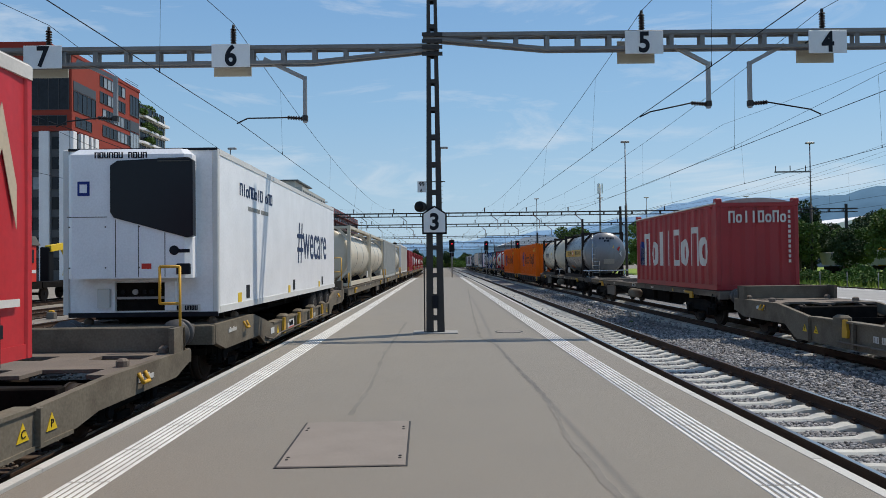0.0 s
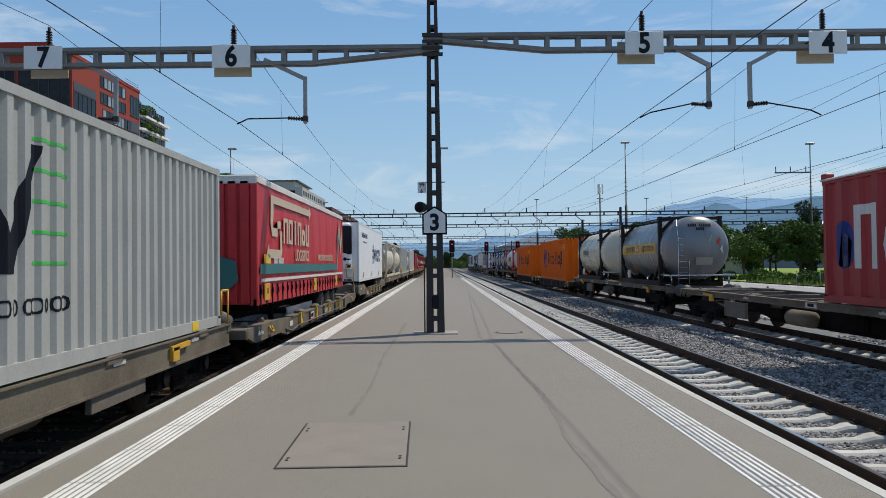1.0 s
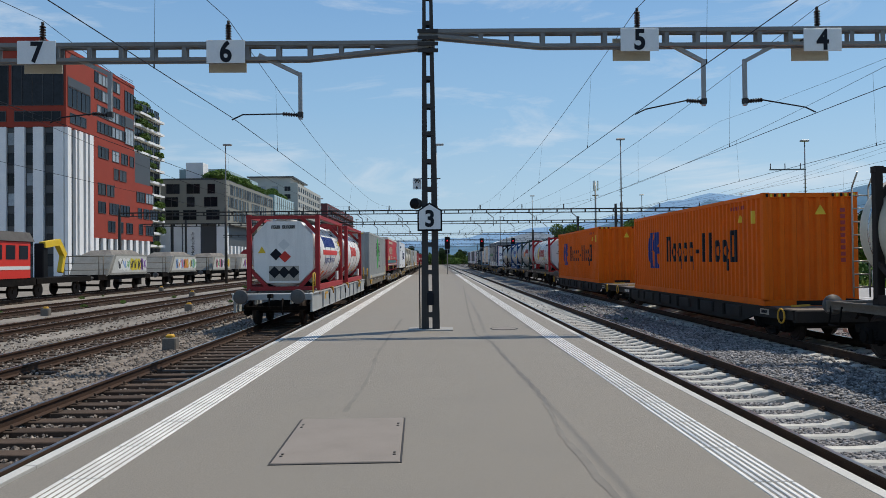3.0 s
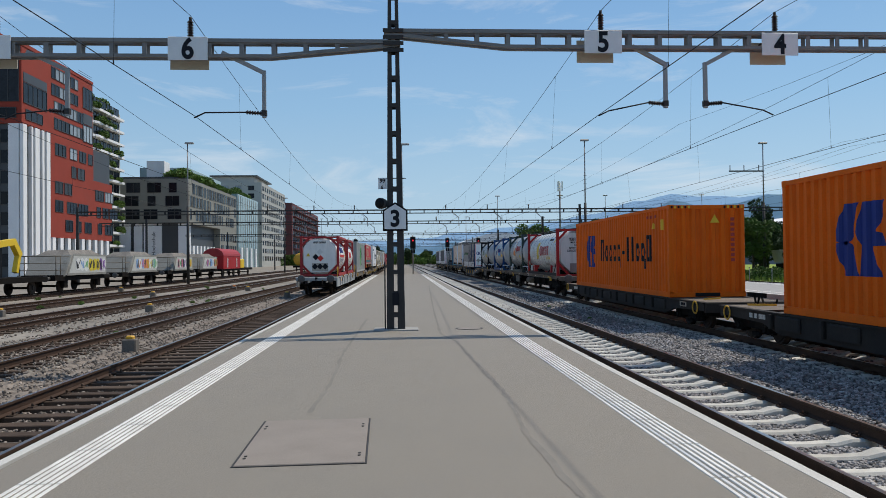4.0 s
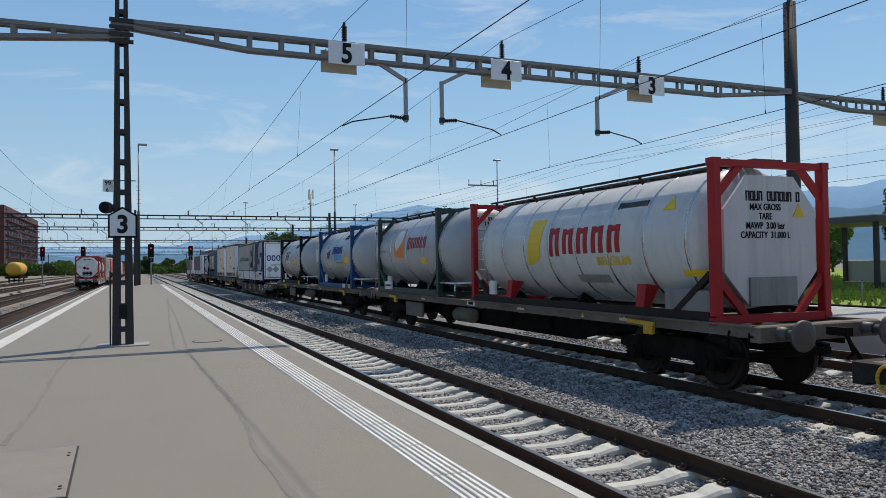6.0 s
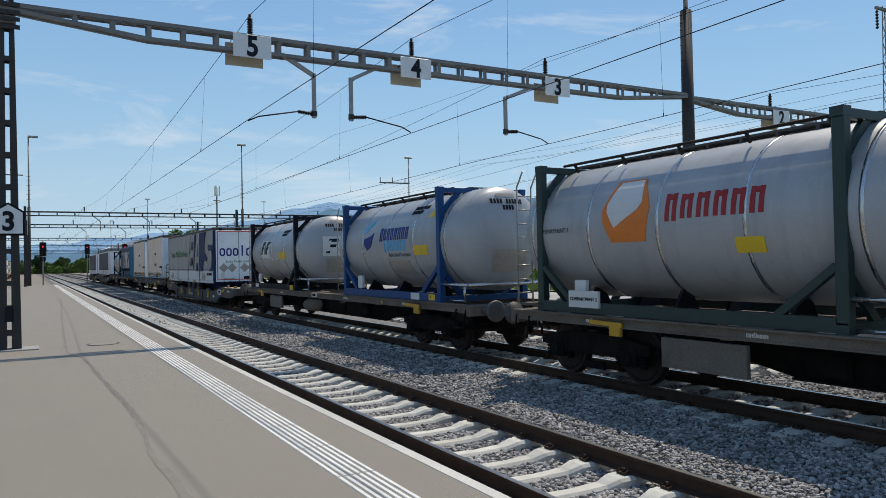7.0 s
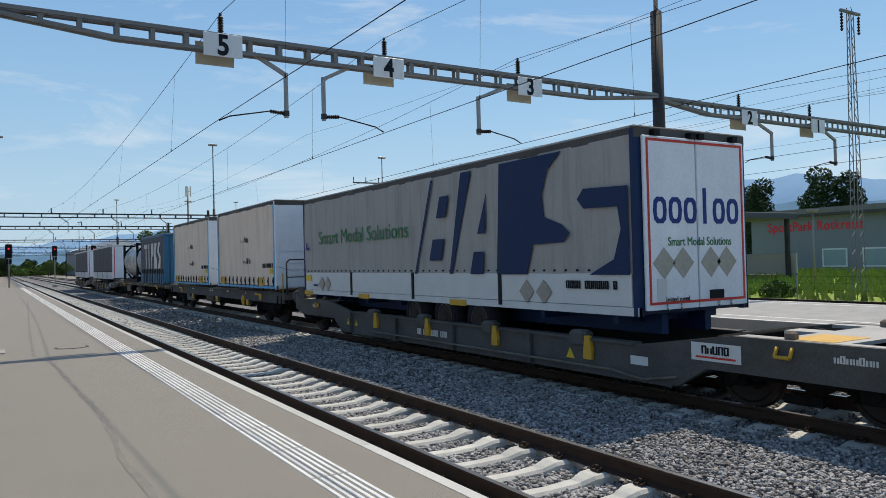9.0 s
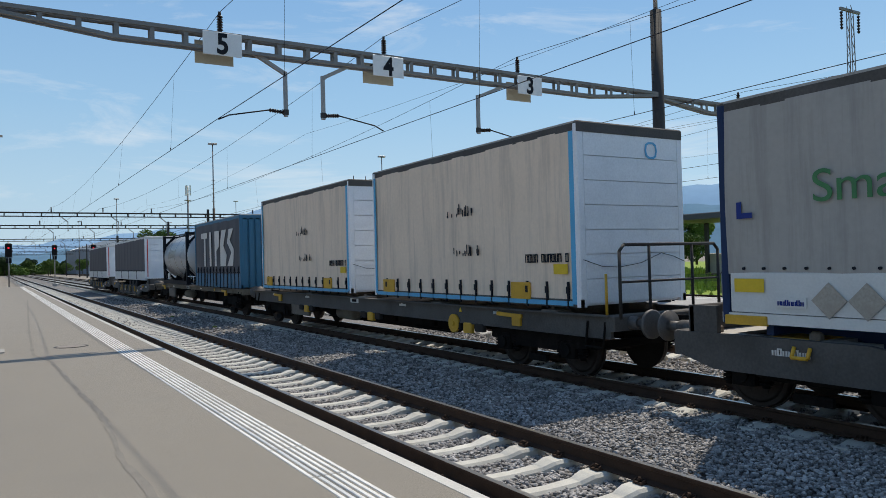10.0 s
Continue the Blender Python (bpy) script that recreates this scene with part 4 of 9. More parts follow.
for sx in (-1, 1):
    for sy in (-1, 1):
        g.bar((sx * 0.2, sy * 0.2, -0.6), (sx * 0.09, sy * 0.09, 12.0), 0.03, 0.03)
for k in range(15):
    z = 0.6 + k * 0.78
    w = 0.2 - 0.11 * z / 12.0
    for sy in (-1, 1):
        g.bar((-w, sy * w, z), (w, sy * w, z + 0.3), 0.022, 0.02)
        g.bar((w, sy * w, z + 0.3), (-w, sy * w, z + 0.7), 0.022, 0.02)
part("lattice_shaft", g, M_BEAM, cp)
part("cross_arm", Geo().box(-0.75, 0.75, -0.05, 0.05, 11.95, 12.06), M_BEAM, cp)
for sx in (-0.66, 0.66):
    g = Geo()
    insulator(g, (sx, 0, 11.9), (sx, 0, 11.1), 0.07, 6)
    part("insulator", g, M_INSUL, cp)


def lamp_mast(x, y, h, hx, label="tall slim steel lamp mast with a flat head"):
    t = thing("lamp_mast", label, "lamp mast", "yard lamp masts", at=pose(x, y, BED))
    part("lower_pole", Geo().cyl((0, 0, 0), (0, 0, h * 0.55), 0.16, 10, 0.14), M_STEEL, t)
    part("upper_pole", Geo().cyl((0, 0, h * 0.55), (0, 0, h), 0.075, 8, 0.06), M_TUBE, t)
    part("lamp_head", Geo().bev(-0.35 + hx, 0.55 + hx, -0.22, 0.22, h - 0.02, h + 0.16, 0.04), M_TUBE, t)
    for k in range(6):
        z = h * 0.6 + k * 0.45
        part("step_iron", Geo().bar((-0.2, 0, z), (0.2, 0, z), 0.03, 0.03), M_STEEL, t)
    return t


for x, y, h, hx in ((-22.8, 80, 15.0, 0.1), (20.3, 80, 15.25, -0.1), (40.55, 80, 14.9, -0.1), (0.12, 82, 15.15, 0.3), (19.6, 148, 15, -0.1), (41.8, 148, 15, -0.1), (62, 148, 15, -0.1), (-23.5, 150, 15, 0.1), (-42, 66, 15, 0.3), (19.6, 220, 15, 0), (44, 225, 15, 0), (-24, 225, 15, 0)):
    lm = lamp_mast(x, y, h, hx)
    if x == 40.55:
        part("feeder_bracket", Geo().box(-3.9, 0.1, -0.06, 0.06, 11.75, 11.9), M_BEAM, lm)
        for xx in (-3.8, -2.2, -0.5):
            part("insulator", Geo().cyl((xx, 0, 11.9), (xx, 0, 12.5), 0.05, 8), M_INSUL, lm)

ant = thing("antenna_mast", "slim grey telecom mast with panel antennas", "antenna mast", at=pose(39, 178, BED))
part("pole", Geo().cyl((0, 0, 0), (0, 0, 21), 0.28, 10, 0.2), M_TUBE, ant)
for a in (0, 120, 240):
    c, s = math.cos(radians(a)), math.sin(radians(a))
    part("panel_antenna", Geo().box(c * 0.6 - 0.15, c * 0.6 + 0.15, s * 0.6 - 0.1, s * 0.6 + 0.1, 18.8, 21.2), M_SIGN, ant)
    part("bracket", Geo().bar((0, 0, 20), (c * 0.6, s * 0.6, 20), 0.06, 0.06), M_TUBE, ant)
part("platform_ring", Geo().cyl((0, 0, 17.6), (0, 0, 17.75), 0.8, 12), M_TUBE, ant)


def signal(x, y, z, base):
    t = thing("signal", "black railway signal head showing a red light on a post", "signal", "red signals", at=pose(x, y, base))
    h = z - base
    part("post", Geo().cyl((0, 0, 0), (0, 0, h + 0.9), 0.07, 8), M_TUBE, t)
    part("head", Geo().bev(-0.32, 0.32, -0.12, 0.08, h - 0.7, h + 0.75, 0.08), M_BLACK, t)
    part("lens", Geo().lathe([(-0.16, 0.075), (-0.13, 0.09), (-0.1, 0.09)], 16, 0, h + 0.28), M_SIGNAL, t, "lit red lens")
    part("hood", Geo().ex([(0.15 * math.cos(radians(a)), h + 0.28 + 0.15 * math.sin(radians(a))) for a in range(-10, 191, 20)] + [(0.13 * math.cos(radians(a)), h + 0.28 + 0.13 * math.sin(radians(a))) for a in range(190, -11, -20)], -0.3, -0.1, "y"), M_BLACK, t)
    part("lower_board", Geo().box(-0.26, 0.26, -0.06, 0.06, h - 1.25, h - 0.75), M_BLACK, t)
    part("foot", Geo().bev(-0.3, 0.3, -0.3, 0.3, 0, 0.35, 0.05), M_CONCRETE, t)
    return t


signal(1.35, 87, 3.65, BED)
signal(7.1, 113, 4.2, BED)
signal(11.9, 113, 4.2, BED)
signal(-12.5, 118, 4.3, BED)
signal(-7.3, 118, 4.3, BED)


# ---- rolling stock: y runs along the train, z from the top of the rail ----
MOVING = []      # thing, track x, place along the track at the start, speed
V_IN, V_OUT = -15.17, 21.95


def put(ob, x, y, v):
    ob.matrix_world = pose(x, y, RAIL)
    MOVING.append((ob, x, y, v))
    return ob


def wheelset_mesh():
    g = Geo()
    for s in (-1, 1):
        g.cyl((s * 0.69, 0, 0), (s * 0.72, 0, 0), 0.485, 24, 0.485)
        g.cyl((s * 0.72, 0, 0), (s * 0.825, 0, 0), 0.462, 24, 0.455)
        g.cyl((s * 0.825, 0, 0), (s * 0.835, 0, 0), 0.4, 24, 0.36)
        g.cyl((s * 0.83, 0, 0), (s * 0.9, 0, 0), 0.13, 12)
        for k in range(6):
            a = k * math.pi / 3
            g.cyl((s * 0.83, 0.27 * math.cos(a), 0.27 * math.sin(a)), (s * 0.842, 0.27 * math.cos(a), 0.27 * math.sin(a)), 0.035, 6)
    g.cyl((-0.7, 0, 0), (0.7, 0, 0), 0.085, 10)
    return g.mesh("wheelset", M_WHEEL)


def bogie_mesh():
    g = Geo()
    for s in (-1, 1):
        x = s * 1.02
        g.ex([(-1.35, 0.52), (-0.55, 0.42), (0.55, 0.42), (1.35, 0.52), (1.35, 0.66), (0.6, 0.78), (-0.6, 0.78), (-1.35, 0.66)], x - 0.07, x + 0.07, "x")
        for w in (-0.9, 0.9):
            g.bev(x - 0.13, x + 0.13, w - 0.17, w + 0.17, 0.32, 0.62, 0.04)
            g.cyl((x + s * 0.13, w, 0.46), (x + s * 0.17, w, 0.46), 0.11, 12)
            for q in (-0.27, 0.27):
                for k in range(5):
                    g.cyl((x, w + q, 0.34 + k * 0.055), (x, w + q, 0.37 + k * 0.055), 0.085, 10)
                g.cyl((x, w + q, 0.3), (x, w + q, 0.62), 0.05, 8)
        g.box(x - 0.03, x + 0.03, -0.25, 0.25, 0.18, 0.3)
    g.box(-1.0, 1.0, -0.22, 0.22, 0.5, 0.78)
    for w in (-1.4, 1.4):
        g.box(-1.0, 1.0, w - 0.05, w + 0.05, 0.5, 0.62)
    return g.mesh("bogie", M_UNDER)


WHEELSET_ME, BOGIE_ME = wheelset_mesh(), bogie_mesh()


def buffer_mesh():
    g = Geo()
    g.cyl((0, 0, 0), (0, -0.33, 0), 0.11, 14, 0.1)
    g.cyl((0, -0.33, 0), (0, -0.55, 0), 0.075, 14)
    g.lathe([(-0.6, 0.2), (-0.585, 0.225), (-0.55, 0.225)], 20)
    return g.mesh("buffer", M_BUFFER)


BUFFER_ME = buffer_mesh()


def running_gear(t, L, pivot, small=False, buffers=True):
    for s in (-1, 1):
        b = part("bogie", BOGIE_ME, None, t)
        b.matrix_local = pose(0, s * pivot, 0) @ Matrix.Diagonal((1, 0.74, 0.74, 1) if small else (1, 1, 1, 1))
        for w in (-0.9, 0.9):
            ws = part("wheelset", WHEELSET_ME, None, b)
            ws.matrix_local = pose(0, w, 0.46)
        for x in (-0.875, 0.875) if buffers else ():
            bf = part("buffer", BUFFER_ME, None, t)
            bf.matrix_local = pose(x, s * (L / 2 - 0.55), 0.98, 0, 0, 0 if s < 0 else 180)
    hook = Geo()
    for s in (-1, 1):
        hook.box(-0.06, 0.06, s * (L / 2 - 0.3), s * (L / 2 + 0.05), 0.94, 1.06)
        hook.path([(0, s * (L / 2), 0.95), (0, s * (L / 2 + 0.1), 0.7), (0, s * (L / 2), 0.62)], 0.03)
        hook.path([(0.35, s * (L / 2 - 0.3), 0.9), (0.36, s * (L / 2 - 0.05), 0.55), (0.4, s * (L / 2 - 0.1), 0.42)], 0.03)
    part("coupling", hook, M_UNDER, t)


def belly(L, z_end, z_mid, top, a, b):
    h = L / 2
    return [(-h + 0.5, top), (-h + 0.5, z_end), (-h + a, z_end), (-h + b, z_mid), (h - b, z_mid), (h - a, z_end), (h - 0.5, z_end), (h - 0.5, top)]


def flat_wagon(L, sill, label, top=1.1, marks=True, side=-1, light=False, deep=0.15):
    """A container wagon: open frame of two deep side sills and cross members on two bogies."""
    t = thing("container_wagon", label, "freight wagon")
    pv = L / 2 - 2.55
    for s in (-1, 1):
        g = Geo().ex([(-L / 2 + 0.5, top), (-L / 2 + 0.5, top - deep), (L / 2 - 0.5, top - deep), (L / 2 - 0.5, top)], s * 1.2 - 0.03, s * 1.2 + 0.03, "x")
        g.box(s * 1.22 - 0.09, s * 1.22 + 0.05, -L / 2 + 0.5, L / 2 - 0.5, top - 0.02, top + 0.004)
        g.box(s * 1.2 - 0.05, s * 1.2 + 0.05, -L / 2 + 0.5, L / 2 - 0.5, top - deep - 0.025, top - deep + 0.005)
        part("side_sill", g, sill, t, "" if not light else "light grey painted sill")
        part("fish_belly_beam", Geo().ex(belly(L, top - 0.34, 0.42, top - 0.22, 4.2, 6.0), s * 0.55 - 0.02, s * 0.55 + 0.02, "x").box(s * 0.55 - 0.1, s * 0.55 + 0.1, -L / 2 + 6.0, L / 2 - 6.0, 0.4, 0.43), M_UNDER if not light else sill, t)
        if light:
            for k in range(9):
                y = -L / 2 + 2.6 + k * (L - 5.2) / 8
                part("sill_rib", Geo().hexa([(s * 1.2, y - 0.09, top - deep), (s * 1.27, y - 0.05, top - deep), (s * 1.27, y + 0.05, top - deep), (s * 1.2, y + 0.09, top - deep)][::s], [(s * 1.2, y - 0.16, top - 0.03), (s * 1.3, y - 0.12, top - 0.03), (s * 1.3, y + 0.12, top - 0.03), (s * 1.2, y + 0.16, top - 0.03)][::s]), sill, t)
                if k % 3 == 1:
                    part("lock_lever", Geo().bev(s * 1.27 - 0.05, s * 1.27 + 0.06, y + 0.3, y + 0.52, top - 0.04, top + 0.07, 0.02).bar((s * 1.31, y + 0.36, top), (s * 1.31, y + 0.62, top - 0.14), 0.03, 0.1), M_RUSTY, t, "rusty yellow lock lever")
                    part("hook_chain", Geo().path([(s * 1.3, y - 0.5, top - 0.12), (s * 1.31, y - 0.52, top - 0.3), (s * 1.31, y - 0.44, top - 0.34), (s * 1.3, y - 0.42, top - 0.12)], 0.014, 6), M_UNDER, t)
        for k in range(5):
            y = -L / 2 + 2.0 + k * (L - 4.0) / 4
            part("container_bracket", Geo().bev(s * 1.06 - 0.16, s * 1.06 + 0.2, y - 0.22, y + 0.22, top - 0.08, top + 0.03, 0.02).cyl((s * 1.1, y, top), (s * 1.1, y, top + 0.09), 0.05, 8, 0.03), M_WAGON_SILL if k % 2 else M_DECK, t)
        for k in range(2):
            y = -L / 2 + 3.1 + k * (L - 6.2)
            part("yellow_lever", Geo().bar((s * 1.27, y - 0.4, top - 0.12), (s * 1.27, y + 0.35, top - 0.1), 0.04, 0.07).bev(s * 1.25 - 0.03, s * 1.25 + 0.04, y - 0.35, y - 0.1, top - 0.3, top - 0.1, 0.01), M_YELLOW, t)
    for k in range(9):
        y = -L / 2 + 0.9 + k * (L - 1.8) / 8
        part("cross_member", Geo().box(-1.17, 1.17, y - 0.11, y + 0.11, top - 0.2, top - 0.04), M_DECK if not light else sill, t)
    for s in (-1, 1):
        part("headstock", Geo().bev(-1.25, 1.25, s * (L / 2 - 0.52) - 0.12, s * (L / 2 - 0.52) + 0.12, 0.86, top, 0.02), sill, t)
        part("grab_rail", Geo().path([(side * 1.24, s * (L / 2 - 0.6), top), (side * 1.24, s * (L / 2 - 0.6), top + 0.62), (side * 1.24, s * (L / 2 - 1.0), top + 0.62), (side * 1.24, s * (L / 2 - 1.0), top + 0.2)], 0.02), M_YELLOW, t) if side > 0 else part("step_rail", Geo().path([(side * 1.24, s * (L / 2 - 0.6), top - 0.1), (side * 1.3, s * (L / 2 - 0.6), top - 0.5), (side * 1.3, s * (L / 2 - 1.0), top - 0.5), (side * 1.24, s * (L / 2 - 1.0), top - 0.1)], 0.02), M_UNDER, t)
    if not light:
        for y, w in ((-2.4, 0.9), (-0.6, 0.5), (3.4, 0.8)):
            part("brake_gear", Geo().bev(-0.7, 0.7, y - w * 0.4, y + w * 0.4, 0.5, 0.82, 0.05), M_UNDER, t)
    part("air_reservoir", Geo().lathe([(-0.55, 0.1), (-0.5, 0.2), (0.5, 0.2), (0.55, 0.1)], 14, side * 0.85, 0.62), M_WAGON_BROWN, t).location.y = 1.6
    box = part("side_locker", Geo().bev(-0.04, 0.04, -0.75, 0.75, 0.42, 0.86, 0.01), M_WAGON_SILL, t, "grey equipment panel with faded markings")
    box.location = (side * 1.17, L / 2 - 5.0, 0)
    if marks:
        turn = SIDE_L if side < 0 else SIDE_R
        for y, w in ((-L * 0.32, 0.5), (-L * 0.12, 0.9), (L * 0.2, 0.6), (L * 0.36, 0.4)):
            strokes("xxTxxx", 0.07, M_PALE, t, (side * 1.236, y, top - 0.085), turn, "wagon_marking", 0.8, 0, 0.25)
        decal(rect(0.5, 0.12), M_LABEL, t, (side * 1.232, 0.4, top - 0.085), turn, "maker_plate", "white plate with red corner mark")
        strokes("TTTTT", 0.07, M_INK, t, (side * 1.241, 0.4, top - 0.085), turn, "plate_mark", 0.8, 0, 0.22)
        decal(tri(0.11), M_WARN, t, (side * 1.232, -L * 0.25, top - 0.09), turn)
    running_gear(t, L, pv)
    return t


def pocket_wagon(L, paint_m, label, side=-1, top=0.96, plate_near=True, zlo=0.22, zmid=0.74):
    """A pocket wagon for semitrailers: raised ends, low pocket between deep sills."""
    t = thing("pocket_wagon", label, "freight wagon")
    h = L / 2
    ze = max(top - 0.47, zlo + 0.08)
    zc = (zlo + zmid) / 2
    for s in (-1, 1):
        part("side_sill", Geo().ex([(-h + 0.5, top), (-h + 0.5, ze + 0.16), (-h + 1.1, ze), (-h + 3.5, ze), (-h + 4.0, zlo), (h - 4.0, zlo), (h - 3.5, ze), (h - 1.1, ze), (h - 0.5, ze + 0.16), (h - 0.5, top), (h - 3.1, top), (h - 4.7, zmid), (-h + 4.7, zmid), (-h + 3.1, top)], s * 1.24 - 0.05, s * 1.24 + 0.05, "x")
             .box(s * 1.2 - 0.1, s * 1.2 + 0.11, -h + 4.1, h - 4.1, zlo - 0.03, zlo + 0.012).box(s * 1.22 - 0.12, s * 1.22 + 0.09, -h + 4.8, h - 4.8, zmid - 0.02, zmid + 0.02), paint_m, t)
        for k in range(4):
            y = -h + 6.0 + k * (L - 12.0) / 3
            part("hinge_block", Geo().bev(s * 1.25 - 0.12, s * 1.25 + 0.12, y - 0.2, y + 0.2, zmid - 0.1, zmid + 0.13, 0.05), paint_m, t)
            part("yellow_stop", Geo().ex([(y - 0.3, zmid + 0.05), (y - 0.2, zmid + 0.05), (y - 0.17, zmid - 0.15), (y - 0.16, zmid - 0.32), (y - 0.34, zmid - 0.32), (y - 0.36, zmid - 0.2)], s * 1.3, s * 1.36, "x"), M_YELLOW, t)
            part("rib", Geo().box(s * 1.33 - 0.045, s * 1.33 + 0.02, y + 1.2, y + 1.26, zlo, zmid), paint_m, t)
        for k in range(4):
            y = (-h + 1.0, -h + 2.4, h - 2.4, h - 1.0)[k]
            part("spigot", Geo().bev(s * 1.08 - 0.07, s * 1.08 + 0.07, y - 0.07, y + 0.07, top, top + 0.1, 0.03), M_DECK, t)
    for s in (-1, 1):
        for xa, xb, ya, yb in ((-1.19, 1.19, 0.62, 1.25), (-1.19, -1.02, 1.25, 1.7), (-0.3, 0.3, 1.25, 1.7), (1.02, 1.19, 1.25, 1.7), (-1.19, 1.19, 1.7, 2.6), (-1.19, -0.95, 2.6, 3.1), (-0.18, 0.18, 2.6, 3.1), (0.95, 1.19, 2.6, 3.1)):
            part("deck_plate", Geo().box(xa, xb, min(s * (h - ya), s * (h - yb)), max(s * (h - ya), s * (h - yb)), top - 0.05, top - 0.004), M_PLATE if paint_m is M_WAGON_GREY else M_DECK, t)
        if paint_m is M_WAGON_GREY:
            part("yellow_patch", Geo().box(side * 0.72 - 0.4, side * 0.72 + 0.4, s * (h - 2.15) - 0.3, s * (h - 2.15) + 0.3, top - 0.004, top + 0.001), M_YELLOW, t)
        part("headstock", Geo().bev(-1.28, 1.28, s * (h - 0.52) - 0.1, s * (h - 0.52) + 0.1, ze + 0.14, top, 0.02), paint_m, t)
        part("under_end", Geo().bev(-0.9, 0.9, s * (h - 3.55) - 0.1, s * (h - 3.55) + 0.1, zlo + 0.02, top - 0.06, 0.02), M_UNDER, t)
        if (s < 0) == plate_near:
            part("end_bulkhead", Geo().bev(-1.28, 1.28, s * (h - 0.75) - 0.05, s * (h - 0.75) + 0.05, top, top + 0.36, 0.02).box(-1.28, -1.2, s * (h - 1.15), s * (h - 0.7), top, top + 0.36).box(1.2, 1.28, s * (h - 1.15), s * (h - 0.7), top, top + 0.36), paint_m, t)
        if side > 0 and s > 0:
            part("grab_rail", Geo().path([(side * 1.22, s * (h - 0.74), top + 0.1), (side * 1.22, s * (h - 0.74), top + 1.25), (side * 0.92, s * (h - 0.74), top + 1.25), (side * 0.92, s * (h - 0.74), top + 0.7), (side * 1.22, s * (h - 0.74), top + 0.7)], 0.022), M_YELLOW, t)
        part("brake_handle", Geo().path([(side * 1.3, s * (h - 2.35) - 0.1, top - 0.08), (side * 1.36, s * (h - 2.35) - 0.1, top - 0.2), (side * 1.36, s * (h - 2.35) + 0.1, top - 0.2), (side * 1.3, s * (h - 2.35) + 0.1, top - 0.08)], 0.025), M_YELLOW, t)
    part("pocket_floor", Geo().box(-1.16, 1.16, -h + 4.2, h - 4.2, zlo + 0.02, zlo + 0.07), M_UNDER, t)
    turn = SIDE_L if side < 0 else SIDE_R
    f = side * 1.296
    for y in (-h + 1.5, h - 2.2):
        strokes("xTxxTxx", 0.09, M_PALE, t, (f, y, top - 0.16), turn, "wagon_marking", 0.8, 0, 0.25)
    strokes("TT TT TTTT TTT", 0.13, M_PALE, t, (f, 0.9, zc), turn, "wagon_marking", 0.7, 0, 0.2)
    py, pz = (-h + 3.35, top - 0.24) if side < 0 else (-2.1, zc)
    decal(rect(0.78, 0.24), M_LABEL, t, (f - side * 0.002, py, pz), turn, "maker_plate", "white plate with black bars and red line")
    strokes("TxTTT", 0.11, M_INK, t, (f + side * 0.007, py, pz + 0.03), turn, "plate_mark", 0.8, 0, 0.2)
    decal(rect(0.62, 0.025), M_HAZ_RED, t, (f + side * 0.006, py, pz - 0.07), turn, "plate_line")
    for y, ch in ((h - 5.0, "C"), (h - 4.5, "P"), (-3.6, "")):
        decal(tri(0.2), M_WARN, t, (f - side * 0.002, y, zc), turn)
        if ch:
            lettering(ch, 0.11, M_INK, t, (f + side * 0.005, y, zc - 0.02), turn)
    decal(rect(0.34, 0.13), M_LABEL, t, (f - side * 0.002, -h + 4.7, zc + 0.02), turn, "data_plate")
    part("brake_hose", Geo().path([(side * 1.3, -h + 4.0, zlo + 0.12), (side * 1.34, -h + 4.6, zlo + 0.02), (side * 1.36, -h + 5.2, zlo + 0.1), (side * 1.36, 1.5, zlo + 0.1), (side * 1.36, h - 6.0, zlo + 0.1)], 0.022), M_WAGON_SILL, t)
    running_gear(t, L, h - 2.3, top < 0.9)
    return t


